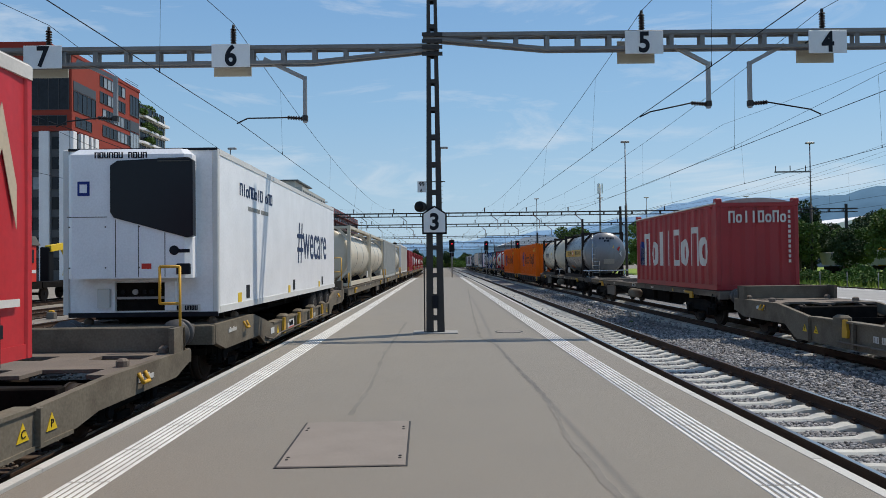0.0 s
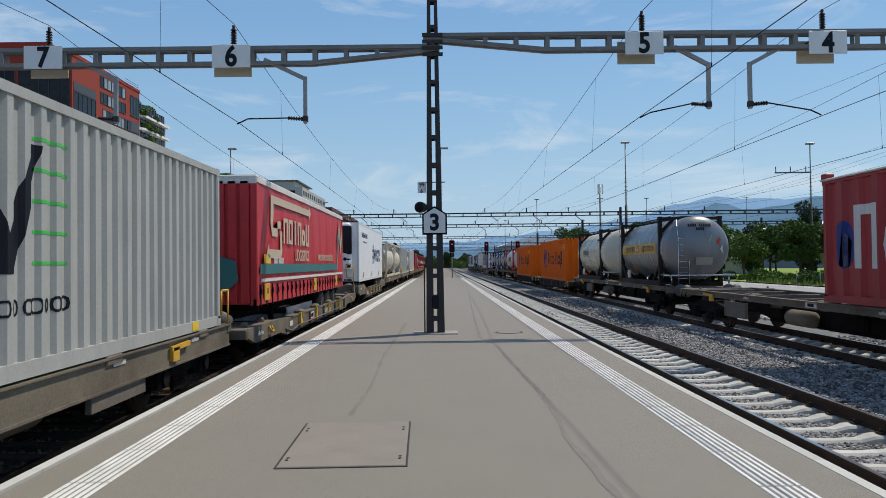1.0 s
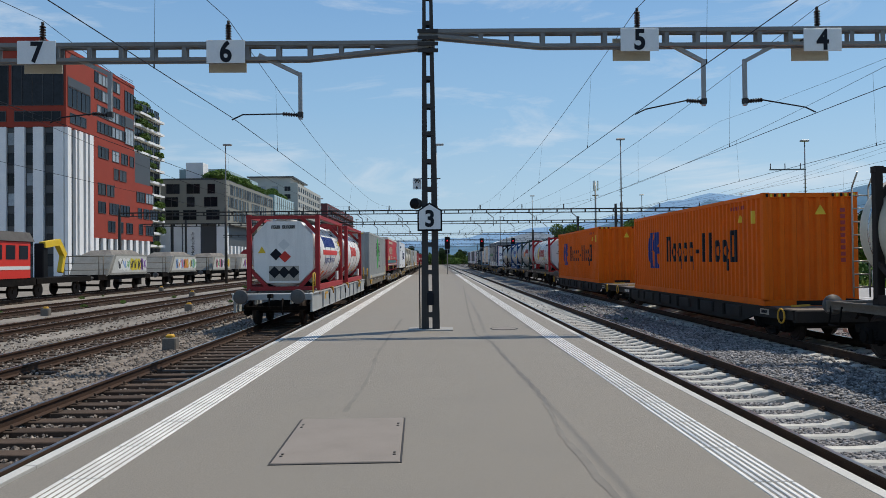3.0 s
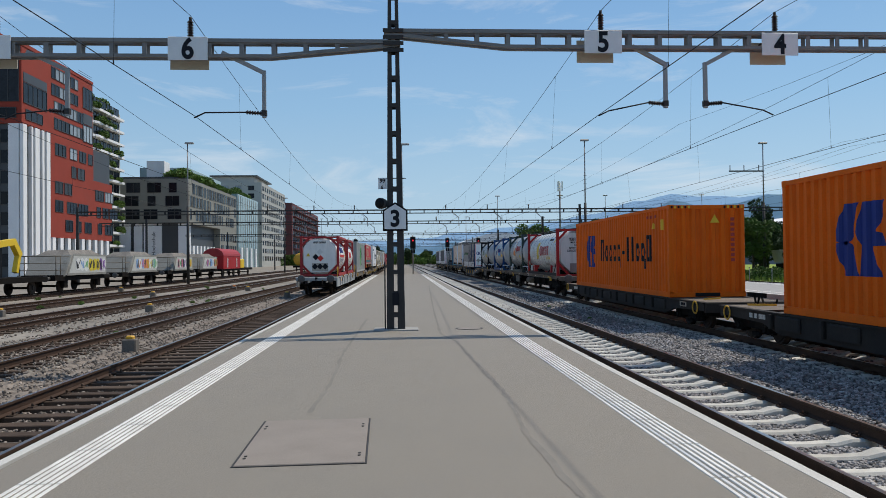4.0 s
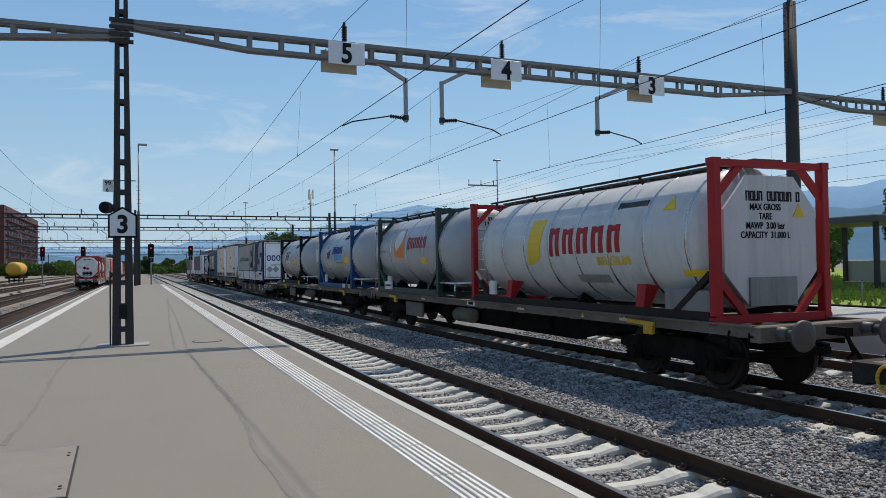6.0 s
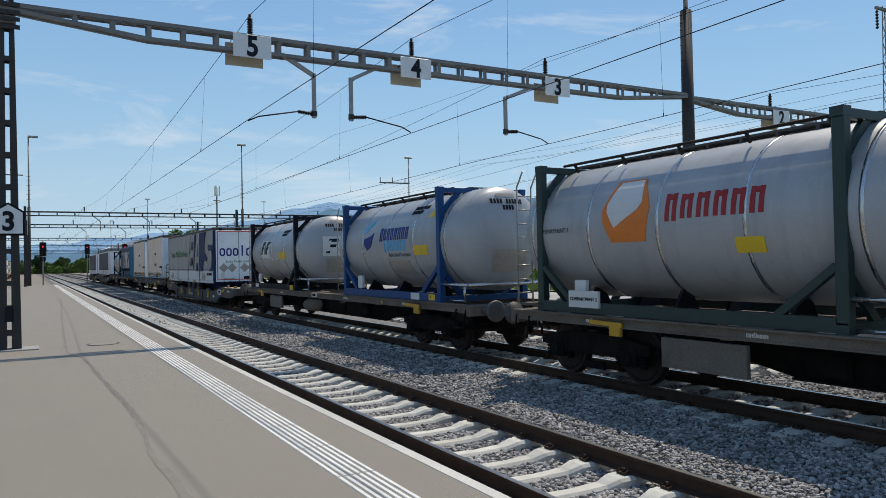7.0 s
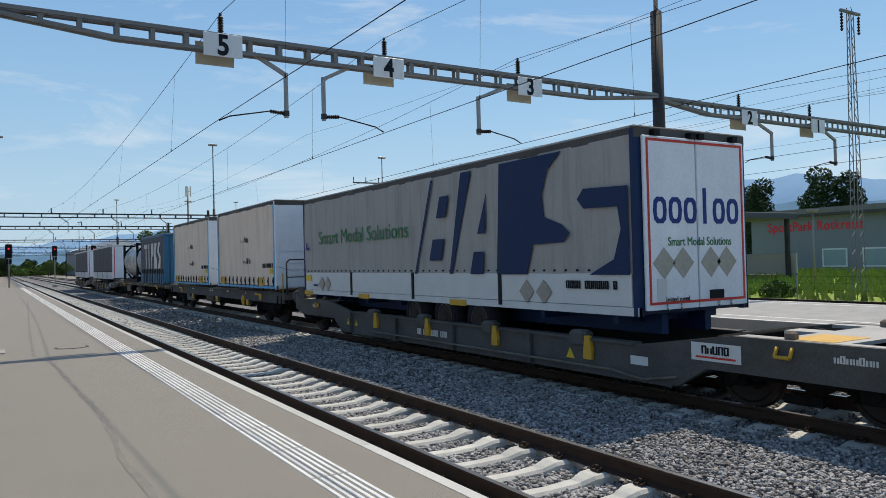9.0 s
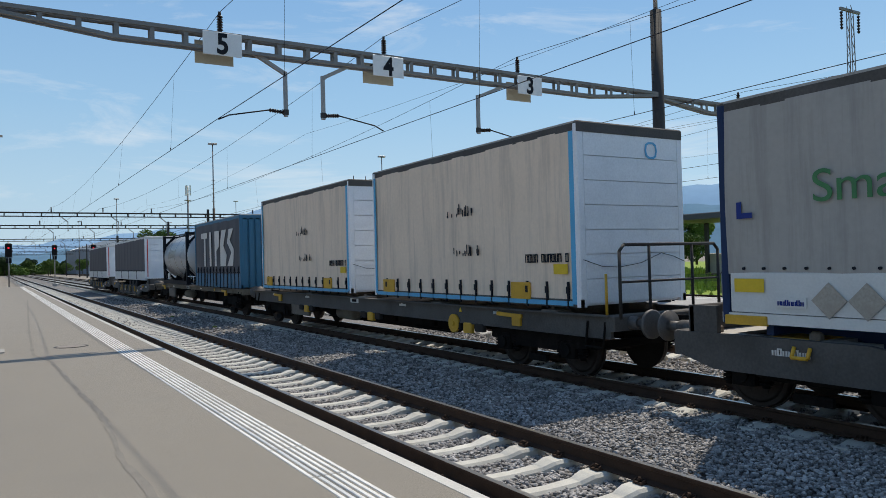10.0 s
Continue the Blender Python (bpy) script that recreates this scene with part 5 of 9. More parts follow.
def low_wagon(L, label, side=-1, top=0.78):
    """One half of a low-floor container wagon."""
    t = thing("low_container_wagon", label, "freight wagon")
    h = L / 2
    for s in (-1, 1):
        part("side_sill", Geo().ex([(-h + 0.4, top), (-h + 0.4, 0.55), (-h + 2.6, 0.5), (-h + 3.4, 0.3), (h - 3.4, 0.3), (h - 2.6, 0.5), (h - 0.4, 0.55), (h - 0.4, top)], s * 1.2 - 0.05, s * 1.2 + 0.05, "x").box(s * 1.2 - 0.09, s * 1.2 + 0.09, -h + 0.4, h - 0.4, top - 0.03, top + 0.003), M_WAGON_DARK, t)
        for k in range(6):
            y = -h + 3.8 + k * (L - 7.6) / 5
            part("side_box", Geo().bev(s * 1.27 - 0.04, s * 1.27 + 0.06, y - 0.5, y + 0.5, 0.42, 0.72, 0.03), M_WAGON_DARK, t)
            part("yellow_lock", Geo().bev(s * 1.3 - 0.04, s * 1.3 + 0.06, y + 0.62, y + 0.74, 0.4, 0.74, 0.02), M_WAGON_DARK, t)
    for k in range(8):
        y = -h + 0.8 + k * (L - 1.6) / 7
        part("cross_member", Geo().box(-1.15, 1.15, y - 0.16, y + 0.16, top - 0.16, top - 0.01), M_DECK, t)
    for s in (-1, 1):
        part("headstock", Geo().bev(-1.22, 1.22, s * (h - 0.42) - 0.1, s * (h - 0.42) + 0.1, 0.5, top + 0.004, 0.02), M_WAGON_DARK, t)
        part("brake_wheel", Geo().path([(side * 1.3, s * (h - 0.9) + 0.17 * math.cos(a), 0.62 + 0.17 * math.sin(a)) for a in [k * math.pi / 8 for k in range(17)]], 0.022), M_YELLOW, t)
    turn = SIDE_L if side < 0 else SIDE_R
    decal(rect(0.5, 0.14), M_PLACARD, t, (side * 1.252, -h + 1.9, 0.66), turn, "maker_plate", "white plate with red corner mark")
    strokes("TTTTT", 0.08, M_INK, t, (side * 1.26, -h + 1.9, 0.66), turn, "plate_mark", 0.8, 0, 0.2)
    strokes("TT TT TTTT", 0.11, M_PALE, t, (side * 1.252, h - 2.4, 0.64), turn, "wagon_marking", 0.7, 0, 0.2)
    for s in (-1, 1):
        for k in range(4):
            ya, yb = s * (h - 0.45 - k * 0.5), s * (h - 0.92 - k * 0.5)
            part("end_deck_plate", Geo().box(-1.1, 1.1, min(ya, yb), max(ya, yb), top - 0.012, top + 0.002 * (k % 2)), M_WAGON_SILL if k % 2 else M_DECK, t)
        part("end_lever", Geo().bar((-0.9, s * (h - 1.2), top + 0.05), (-0.3, s * (h - 1.5), top + 0.05), 0.04, 0.05), M_YELLOW, t)
    running_gear(t, L, h - 1.9, True, False)
    return t


def corner_castings(t, L, W, z0, z1, m):
    for x in (-1, 1):
        for y in (-1, 1):
            for z, zz in ((z0, z0 + 0.12), (z1 - 0.12, z1)):
                part("corner_casting", Geo().box(x * (W / 2 + 0.003) - (0.16 if x > 0 else 0), x * (W / 2 + 0.003) + (0.16 if x < 0 else 0), y * (L / 2 + 0.003) - (0.17 if y > 0 else 0), y * (L / 2 + 0.003) + (0.17 if y < 0 else 0), z, zz), m, t)


def corrugated(L, z0, z1, paint_m, label, W=2.438, pitch=0.278, depth=0.046, casting=None):
    t = thing("shipping_container", label, "container")
    h, w = L / 2, W / 2
    def wave(a, b, p):
        out, y = [], a
        n = max(1, round((b - a) / p))
        p = (b - a) / n
        for k in range(n):
            out += [(y, 0), (y + 0.34 * p, 0), (y + 0.5 * p, 1), (y + 0.84 * p, 1)]
            y += p
        return out + [(b, 0)]
    for s in (-1, 1):
        pts = wave(-h + 0.12, h - 0.12, pitch)
        vs, fs = [], []
        for y, k in pts:
            x = s * (w - 0.012 - depth * k)
            vs += [(x, y, z0 + 0.14), (x, y, z1 - 0.1)]
        fs = [(2 * i, 2 * i + 2, 2 * i + 3, 2 * i + 1) for i in range(len(pts) - 1)]
        part("corrugated_side", Geo().add(vs, fs), paint_m, t)
        WAVES[t.name] = (pts, w, depth)
        pts = wave(-w + 0.12, w - 0.12, pitch * 1.1)
        vs = []
        for x, k in pts:
            y = s * (h - 0.02 - depth * k)
            vs += [(x, y, z0 + 0.14), (x, y, z1 - 0.1)]
        part("corrugated_end", Geo().add(vs, fs[:len(pts) - 1]), paint_m, t)
        part("top_rail", Geo().box(s * w - s * 0.07, s * w, -h, h, z1 - 0.11, z1 - 0.01), paint_m, t)
        part("bottom_rail", Geo().box(s * w - s * 0.07, s * w, -h, h, z0, z0 + 0.16), paint_m, t)
        part("end_header", Geo().box(-w, w, s * h - s * 0.07, s * h, z1 - 0.13, z1 - 0.012).box(-w, w, s * h - s * 0.07, s * h, z0, z0 + 0.15), paint_m, t)
        for s2 in (-1, 1):
            part("corner_post", Geo().bev(s * w - (0.14 if s > 0 else 0), s * w + (0.14 if s < 0 else 0), s2 * h - (0.14 if s2 > 0 else 0), s2 * h + (0.14 if s2 < 0 else 0), z0, z1 - 0.004, 0.02), paint_m, t)
    part("roof", Geo().box(-w + 0.05, w - 0.05, -h + 0.05, h - 0.05, z1 - 0.05, z1 - 0.025), paint_m, t)
    part("inner_shell", Geo().box(-w + 0.08, w - 0.08, -h + 0.09, h - 0.09, z0 + 0.02, z1 - 0.06), paint_m, t)
    corner_castings(t, L, W, z0, z1, casting or paint_m)
    return t


def orange_container():
    t = corrugated(12.19, 0.79, 3.69, M_ORANGE, "orange corrugated forty-foot container with a blue emblem", depth=0.06)
    x = -1.222
    for s in ([(-0.62, 0.0), (-0.4, 0.62), (0.0, 0.62), (-0.12, 0.12), (-0.28, -0.1)], [(-0.62, -0.06), (-0.36, -0.62), (0.0, -0.62), (-0.1, -0.2), (-0.26, -0.02)],
              [(0.04, 0.62), (0.62, 0.62), (0.42, 0.12), (0.6, 0.04), (0.66, -0.12), (0.34, -0.12), (0.5, -0.62), (0.0, -0.62), (0.02, -0.1), (-0.06, 0.12)]):
        decal([(p[0] * 1.22, p[1] * 1.1) for p in s], M_BLUE, t, (x, 3.45, 2.34), SIDE_L, "emblem", "blue angular emblem")
    strokes("Txgxg-IIxgT", 0.9, M_INK, t, (x, -1.26, 2.36), SIDE_L, "company_mark", 0.63, 0, 0.21)
    decal(tri(0.24), M_WARN, t, (x, -4.6, 3.1), SIDE_L)
    decal(rect(0.2, 0.34), M_WARN, t, (x, -5.4, 3.1), SIDE_L)
    strokes("xxTx xxxxxx", 0.14, M_RED, t, (x, -4.5, 3.42), SIDE_L, "code_marking", 0.7, 0, 0.2)
    decal(tri(0.3), M_WARN, t, (0.25, -6.1, 3.25), FRONT)
    g = Geo()
    for k in range(9):
        g.box(-0.06, 0.06, -6.106, -6.098, 1.9 + k * 0.16, 2.0 + k * 0.16)
    part("code_marking", g, M_RED, t).location.x = 0.82
    part("fork_pocket", Geo().box(-0.4, 0.4, -6.1, -6.05, 0.8, 0.92), M_BLACK, t)
    for k in range(6):
        part("hazard_stripe", Geo().box(-1.15 + k * 0.11, -1.09 + k * 0.11, -6.104, -6.094, 3.58, 3.66).box(0.55 + k * 0.11, 0.61 + k * 0.11, -6.104, -6.094, 3.58, 3.66), M_WARN if k % 2 else M_BLACK, t)
    return t


def grey_container():
    t = corrugated(13.72, 1.03, 3.74, M_CGREY, "light grey corrugated forty-five-foot container with a green round emblem", W=2.5)
    x = 1.253
    ring = []
    n = 26
    for k in range(n + 1):
        a = 2 * math.pi * k / n
        ring.append((0.62 * math.cos(a), 1.05 * math.sin(a)))
    for k in range(n + 1):
        a = 2 * math.pi * (n - k) / n
        ring.append((0.2 * math.cos(a), 0.45 * math.sin(a)))
    decal(ring[:n] , M_GREEN, t, (x - 0.004, -0.55, 2.5), SIDE_R, "emblem", "green painted oval")
    decal([(0.2 * math.cos(2 * math.pi * k / 20), 0.42 * math.sin(2 * math.pi * k / 20)) for k in range(20)], M_CGREY, t, (x + 0.003, -0.55, 2.45), SIDE_R, "emblem_core")
    for pts, y in (([(-0.5, -0.6), (-0.36, -0.6), (-0.28, 0.2), (0.02, -0.3), (0.3, 0.2), (0.38, -0.6), (0.52, -0.6), (0.4, 0.62), (0.26, 0.62), (0.0, 0.1), (-0.26, 0.62), (-0.42, 0.62)], -1.4), ([(-0.14, -0.62), (0.12, -0.62), (0.55, 0.62), (0.4, 0.62), (0.0, -0.25), (-0.32, 0.62), (-0.52, 0.62)], 0.6)):
        decal(pts, M_INK, t, (x + 0.008, y, 2.62), SIDE_R, "company_mark", "dark slanted strokes")
    for k in range(5):
        decal(rect(0.62, 0.035), M_GREEN, t, (x, 1.35, 2.1 + k * 0.3), SIDE_R, "green_bar")
    strokes("xxxxxxxxx", 0.22, M_INK, t, (x, 0.9, 1.72), SIDE_R, "company_mark", 0.8, 0, 0.12)
    decal(rect(1.6, 0.04), M_RED, t, (-0.45, -6.865, 1.62), FRONT, "red_line")
    decal(rect(0.42, 0.16), M_RED, t, (-0.4, -6.868, 1.62), FRONT, "warning_plate")
    lettering("CAUTION", 0.085, M_LABEL, t, (-0.4, -6.878, 1.655), FRONT)
    for xx, n2 in ((-0.1, 11), (0.25, 4)):
        g = Geo()
        for k in range(n2):
            g.box(xx - 0.05, xx + 0.05, -6.875, -6.862, 3.25 - k * 0.13, 3.33 - k * 0.13)
        part("code_marking", g, M_INK, t)
    part("edge_stripe", Geo().box(-1.22, -0.8, -6.875, -6.862, 3.64, 3.7).box(0.5, 0.9, -6.875, -6.862, 3.64, 3.7), M_WARN, t)
    part("lift_pocket", Geo().box(1.24, 1.256, 5.4, 5.7, 1.05, 1.18).box(1.24, 1.256, -5.7, -5.4, 1.05, 1.18), M_WARN, t)
    return t


def red_bulk_container():
    L, z0, z1, W = 9.0, 1.13, 3.79, 2.5
    t = corrugated(L, z0, z1, M_RED, "dark red thirty-foot bulk container with upright ribs and a tarpaulin roof", W, 0.62, 0.06)
    bow = Geo()
    st = [(x, 0.16 * (1 - (x / 1.2) ** 2)) for x in (-1.2, -0.8, -0.4, 0, 0.4, 0.8, 1.2)]
    bow.ex([(x, z1 - 0.02 + z) for x, z in st] + [(1.2, z1 - 0.06), (-1.2, z1 - 0.06)], -L / 2 + 0.1, L / 2 - 0.1, "y")
    part("tarpaulin_roof", bow, M_TARP_GREY, t, "pale roof tarpaulin")
    for s in (-1, 1):
        part("lashing_rail", Geo().path([(s * 1.27, -L / 2, z1 - 0.03), (s * 1.27, L / 2, z1 - 0.03)], 0.025), M_PALE, t)
        for s2 in (-1, 1):
            part("corner_ear", Geo().bev(s * 1.17 - 0.1, s * 1.17 + 0.1, s2 * (L / 2 - 0.08) - 0.1, s2 * (L / 2 - 0.08) + 0.1, z1 - 0.01, z1 + 0.12, 0.02), M_RED, t)
    strokes("TxIITxTx", 1.28, M_PALE, t, (-1.256, -0.2, 2.5), SIDE_L, "company_mark", 0.7, 0.0, 0.17)
    decal([(0.35 * math.cos(k * math.pi / 8), 0.5 * math.sin(k * math.pi / 8)) for k in range(16)], M_BLUE, t, (-1.256, 3.75, 2.35), SIDE_L, "emblem", "blue round emblem")
    decal([(-0.2, -0.4), (0.12, -0.42), (0.22, 0.1), (-0.05, 0.35)], M_PALE, t, (-1.265, 3.72, 2.3), SIDE_L, "emblem_core")
    strokes("TxIITxTx", 0.36, M_PALE, t, (0.0, -L / 2 - 0.004, 3.35), FRONT, "company_mark", 0.62, 0, 0.16)
    g = Geo()
    for k in range(11):
        g.box(0.93, 1.0, -L / 2 - 0.01, -L / 2 + 0.002, 3.45 - k * 0.15, 3.54 - k * 0.15)
    part("code_marking", g, M_PALE, t)
    return t


def dish(L0, L1, r, k=0.42):
    return [(L0 + r * k * (1 - math.cos(a)), r * math.sin(a)) for a in [radians(q) for q in (3, 18, 34, 50, 66, 80, 90)]] + [(L1 - r * k * (1 - math.cos(a)), r * math.sin(a)) for a in [radians(q) for q in (90, 80, 66, 50, 34, 18, 3)]]


def tank_container(L, z0, z1, shell, frame_m, label, side=-1, near=0.0, far=0.0, full=False, W=2.44, bands=5, cap=None):
    """A tank in a steel frame. near, far: how much the tank sticks out of its frame; full: frame with top rails round the whole tank."""
    t = thing("tank_container", label, "tank container")
    h, w = L / 2, W / 2
    r = min((z1 - z0) / 2 - 0.07, w - 0.03) if not full else min((z1 - z0) / 2 - 0.1, w - 0.05)
    cz = z1 - r - (0.03 if not full else 0.1)
    inset = 0.05 if full else 0.16
    y0, y1 = -h - near + (inset if not near else 0), h + far - (inset if not far else 0)
    part("tank_shell", Geo().lathe(dish(y0, y1, r, 0.2 if full else 0.42), 48, 0, cz), shell, t)
    for k in range(bands):
        ya, yb = max(y0 + r * 0.45, -h - 0.16), min(y1 - r * 0.45, h + 0.16)
        y = ya + (yb - ya) * k / max(1, bands - 1)
        part("band", Geo().lathe([(y - 0.03, r + 0.001), (y - 0.03, r + 0.007), (y + 0.03, r + 0.007), (y + 0.03, r + 0.001)], 36, 0, cz), M_CHROME, t, "bright steel cladding band")
    for s in (-1, 1):
        f = Geo()
        for x in (-1, 1):
            f.bev(x * w - (0.15 if x > 0 else 0), x * w + (0.15 if x < 0 else 0), s * h - (0.16 if s > 0 else 0), s * h + (0.16 if s < 0 else 0), z0, z1, 0.015)
            y = s * (h - 0.08)
            f.bar((x * (w - 0.08), y, z1 - 0.62), (x * (w - 0.62), y, z1 - 0.07), 0.07, 0.12)
            f.bar((x * (w - 0.08), y, z0 + 0.75), (x * (w - 0.7), y, z0 + 0.08), 0.07, 0.12)
        f.box(-w, w, s * (h - 0.08) - 0.07, s * (h - 0.08) + 0.07, z0 + 0.01, z0 + 0.14)
        f.box(-w, w, s * (h - 0.08) - 0.06, s * (h - 0.08) + 0.06, z1 - 0.13, z1 - 0.02)
        part("end_frame", f, frame_m, t)
        b = Geo().box(s * w - s * 0.12, s * w, -h + 0.16, h - 0.16, z0 + 0.02, z0 + 0.2)
        if full:
            b.box(s * w - s * 0.1, s * w, -h + 0.16, h - 0.16, z1 - 0.12, z1 - 0.01)
        else:
            b.bar((s * (w - 0.06), -h + 0.16, z0 + 0.8), (s * (w - 0.06), -h + 1.0, z0 + 0.15), 0.09, 0.1)
            b.bar((s * (w - 0.06), h - 0.16, z0 + 0.8), (s * (w - 0.06), h - 1.0, z0 + 0.15), 0.09, 0.1)
        part("bottom_rail", b, M_FRAME_BROWN if frame_m is M_FRAME_BRIGHT else frame_m, t)
        for k in range(3):
            y = -h + L * (k + 0.5) / 3
            part("saddle", Geo().ex([(s * 0.3, z0 + 0.06), (s * (w - 0.3), z0 + 0.06), (s * (w - 0.55), cz - 0.84 * r), (s * 0.45, cz - 0.94 * r)], y - 0.03, y + 0.03, "y"), M_FRAME_DARK, t)
    wz = z1 - 0.01
    wk = Geo()
    for k in range(5):
        wk.box(-0.3 + k * 0.13, -0.2 + k * 0.13, -h + 0.1, h - 0.1, wz, wz + 0.035)
    for k in range(int(L / 0.6)):
        y = -h + 0.3 + k * 0.6
        wk.box(-0.34, 0.38, y - 0.02, y + 0.02, wz - 0.06, wz)
    part("walkway", wk, M_WAGON_GREY, t, "grey grating walkway on the tank's back")
    for k in range(3):
        part("manlid", Geo().cyl((0.0, -h * 0.6 + k * h * 0.6, z1 - 0.3), (0.0, -h * 0.6 + k * h * 0.6, z1 - 0.05), 0.24, 12), M_WAGON_GREY, t)
    if full:
        part("walkway_plate", Geo().box(side * (w - 0.1) - (0.28 if side > 0 else 0), side * (w - 0.1) + (0.28 if side < 0 else 0), -h + 0.16, h - 0.16, z1 - 0.07, z1 - 0.04), M_WAGON_SILL, t, "dull grating plate beside the top rail")
    sd = side * w
    if not full:
        part("side_tube", Geo().path([(side * (w - 0.52), -h + 0.2, z1 + 0.0), (side * (w - 0.52), h - 0.2, z1 + 0.0)], 0.025), M_FRAME_BROWN, t)
        for k in range(5):
            y = -h + 0.5 + k * (L - 1.0) / 4
            part("tube_stay", Geo().bar((side * (w - 0.52), y, z1 + 0.0), (side * (w - 0.62), y, z1 - 0.14), 0.03, 0.05), M_FRAME_BROWN, t)
    if near:
        zz = z0 + 0.42
        part("end_guard", Geo().path([(-w + 0.05, -h, zz), (-w + 0.05, -h - near - 0.05, zz), (w - 0.05, -h - near - 0.05, zz), (w - 0.05, -h, zz)], 0.035, 8).path([(-w + 0.25, -h - near * 0.6, zz), (-w + 0.25, -h - near * 0.6, z0 + 0.05), (-w + 0.15, -h, z0 + 0.05)], 0.03).path([(w - 0.25, -h - near - 0.05, zz), (w - 0.25, -h - near - 0.05, z0 + 0.05)], 0.03), M_CHROME, t, "bent steel guard tube")
    ye = h + (far if far else 0) - (0.0 if far else -0.02)
    ld = Geo()
    lx = side * (w - 0.35)
    for dx in (-0.17, 0.17):
        ld.path([(lx + dx, ye + 0.06, z0 + 0.1), (lx + dx, ye + 0.06, z1 - 0.3), (lx + dx, ye - 0.15, z1 + 0.0)], 0.018)
    for k in range(8):
        ld.cyl((lx - 0.17, ye + 0.06, z0 + 0.3 + k * 0.27), (lx + 0.17, ye + 0.06, z0 + 0.3 + k * 0.27), 0.014, 6)
    part("ladder", ld, M_PLACARD if not full else M_CHROME, t)
    part("document_box", Geo().bev(side * (w - 0.08) - 0.04, side * (w - 0.08) + 0.04, h - 1.3, h - 1.0, z0 + 0.24, z0 + 0.58, 0.01), M_LABEL, t)
    corner_castings(t, L, W, z0, z1, frame_m)
    t["r"], t["cz"], t["y0"] = r, cz, y0
    return t


def dome_point(t, u, v, lift=0.006):
    """A point on the tank's near domed end, u across and v above its axis."""
    r = t["r"]
    rho = min(math.hypot(u, v), 0.995 * r)
    return (u, t["y0"] + r * 0.42 * (1 - math.sqrt(1 - (rho / r) ** 2)) - lift, t["cz"] + v)


def dome_panel(t, u0, v0, w, h, m, name, label="", lift=0.006):
    nu, nv = 8, 6
    vs = [dome_point(t, u0 + w * (i / nu - 0.5), v0 + h * (j / nv - 0.5), lift) for j in range(nv + 1) for i in range(nu + 1)]
    fs = [(j * (nu + 1) + i, j * (nu + 1) + i + 1, (j + 1) * (nu + 1) + i + 1, (j + 1) * (nu + 1) + i) for j in range(nv) for i in range(nu)]
    return part(name, Geo().add(vs, fs), m, t, label)


def dome_bars(t, u0, v0, n, h, m, gap=None):
    for k in range(n):
        if k != gap:
            u = u0 + (k - (n - 1) / 2) * h * 0.72
            vs = [dome_point(t, u + a * h * 0.26, v0 + b * h / 2, 0.008) for a, b in ((-1, -1), (1, -1), (1, 1), (-1, 1))]
            part("code_bar", Geo().add(vs, [(0, 1, 2, 3)]), m, t)


def on_shell(t, side, y, ang, outline, m, name="sticker", lift=0.009, label=""):
    """A thin sticker bent round the tank at that angle above the waist."""
    r, cz = t["r"] + lift, t["cz"]
    g = Geo()
    us = [p[0] for p in outline]
    n = 6
    lo, hi = min(p[1] for p in outline), max(p[1] for p in outline)
    def cut(v):
        xs = []
        m2 = len(outline)
        for i in range(m2):
            (xa, ya), (xb, yb) = outline[i], outline[(i + 1) % m2]
            if ya != yb and min(ya, yb) - 1e-9 <= v <= max(ya, yb) + 1e-9:
                xs.append(xa + (xb - xa) * (v - ya) / (yb - ya))
        return (min(xs), max(xs)) if xs else (0, 0)
    vs = []
    for k in range(n + 1):
        v = lo + (hi - lo) * (0.001 + 0.998 * k / n)
        a = ang + v / r
        x0, x1 = cut(v)
        for xx in (x0, x1):
            vs.append((side * r * math.cos(a), y + side * xx, cz + r * math.sin(a)))
    k0 = len(vs)
    r2 = t["r"] - 0.002
    vs += [(p[0] * r2 / r, p[1], cz + (p[2] - cz) * r2 / r) for p in vs]
    fs = [(2 * k, 2 * k + 1, 2 * k + 3, 2 * k + 2) for k in range(n)]
    fs += [(k0 + 2 * k, k0 + 2 * k + 1, 2 * k + 1, 2 * k) for k in (0, n)] + [(2 * k, 2 * k + 2, k0 + 2 * k + 2, k0 + 2 * k) for k in range(n)] + [(2 * k + 1, 2 * k + 3, k0 + 2 * k + 3, k0 + 2 * k + 1) for k in range(n)]
    g.add(vs, fs)
    return part(name, g, m, t, label)


def shell_word(t, side, y, ang, text, size, m, squeeze=1.0, bold=0.0, name="lettering"):
    """Lettering bent round the tank."""
    me = words_mesh(text, size, squeeze, bold, 0.0)
    cz = t["cz"]
    for v in me.vertices:
        r = t["r"] + 0.011 + v.co.z
        a = ang + v.co.y / r
        v.co = (side * r * math.cos(a), y + side * v.co.x, cz + r * math.sin(a))
    me.materials.append(m)
    me.name = name
    return part(name, me, m, t)


def shell_strokes(t, side, y, ang, n, h, m, w=0.62, thick=0.3, name="company_mark"):
    """A company mark on a tank as plain upright blocks."""
    for k in range(n):
        yy = (k - (n - 1) / 2) * h * w
        hh = h * (1.0 if k == 0 else 0.86)
        on_shell(t, side, y + side * (yy - h * w * 0.22), ang, rect(h * w * thick, hh), m, name)
        on_shell(t, side, y + side * (yy + h * w * 0.24), ang, rect(h * w * thick, hh), m, name)
        on_shell(t, side, y + side * yy, ang + 0.36 * hh / t["r"], rect(h * w * 0.5, hh * 0.2), m, name, 0.011)


def end_mark(t, x, z, outline, m, y, name="sticker", label=""):
    return decal(outline, m, t, (x, y, z), FRONT, name, label)


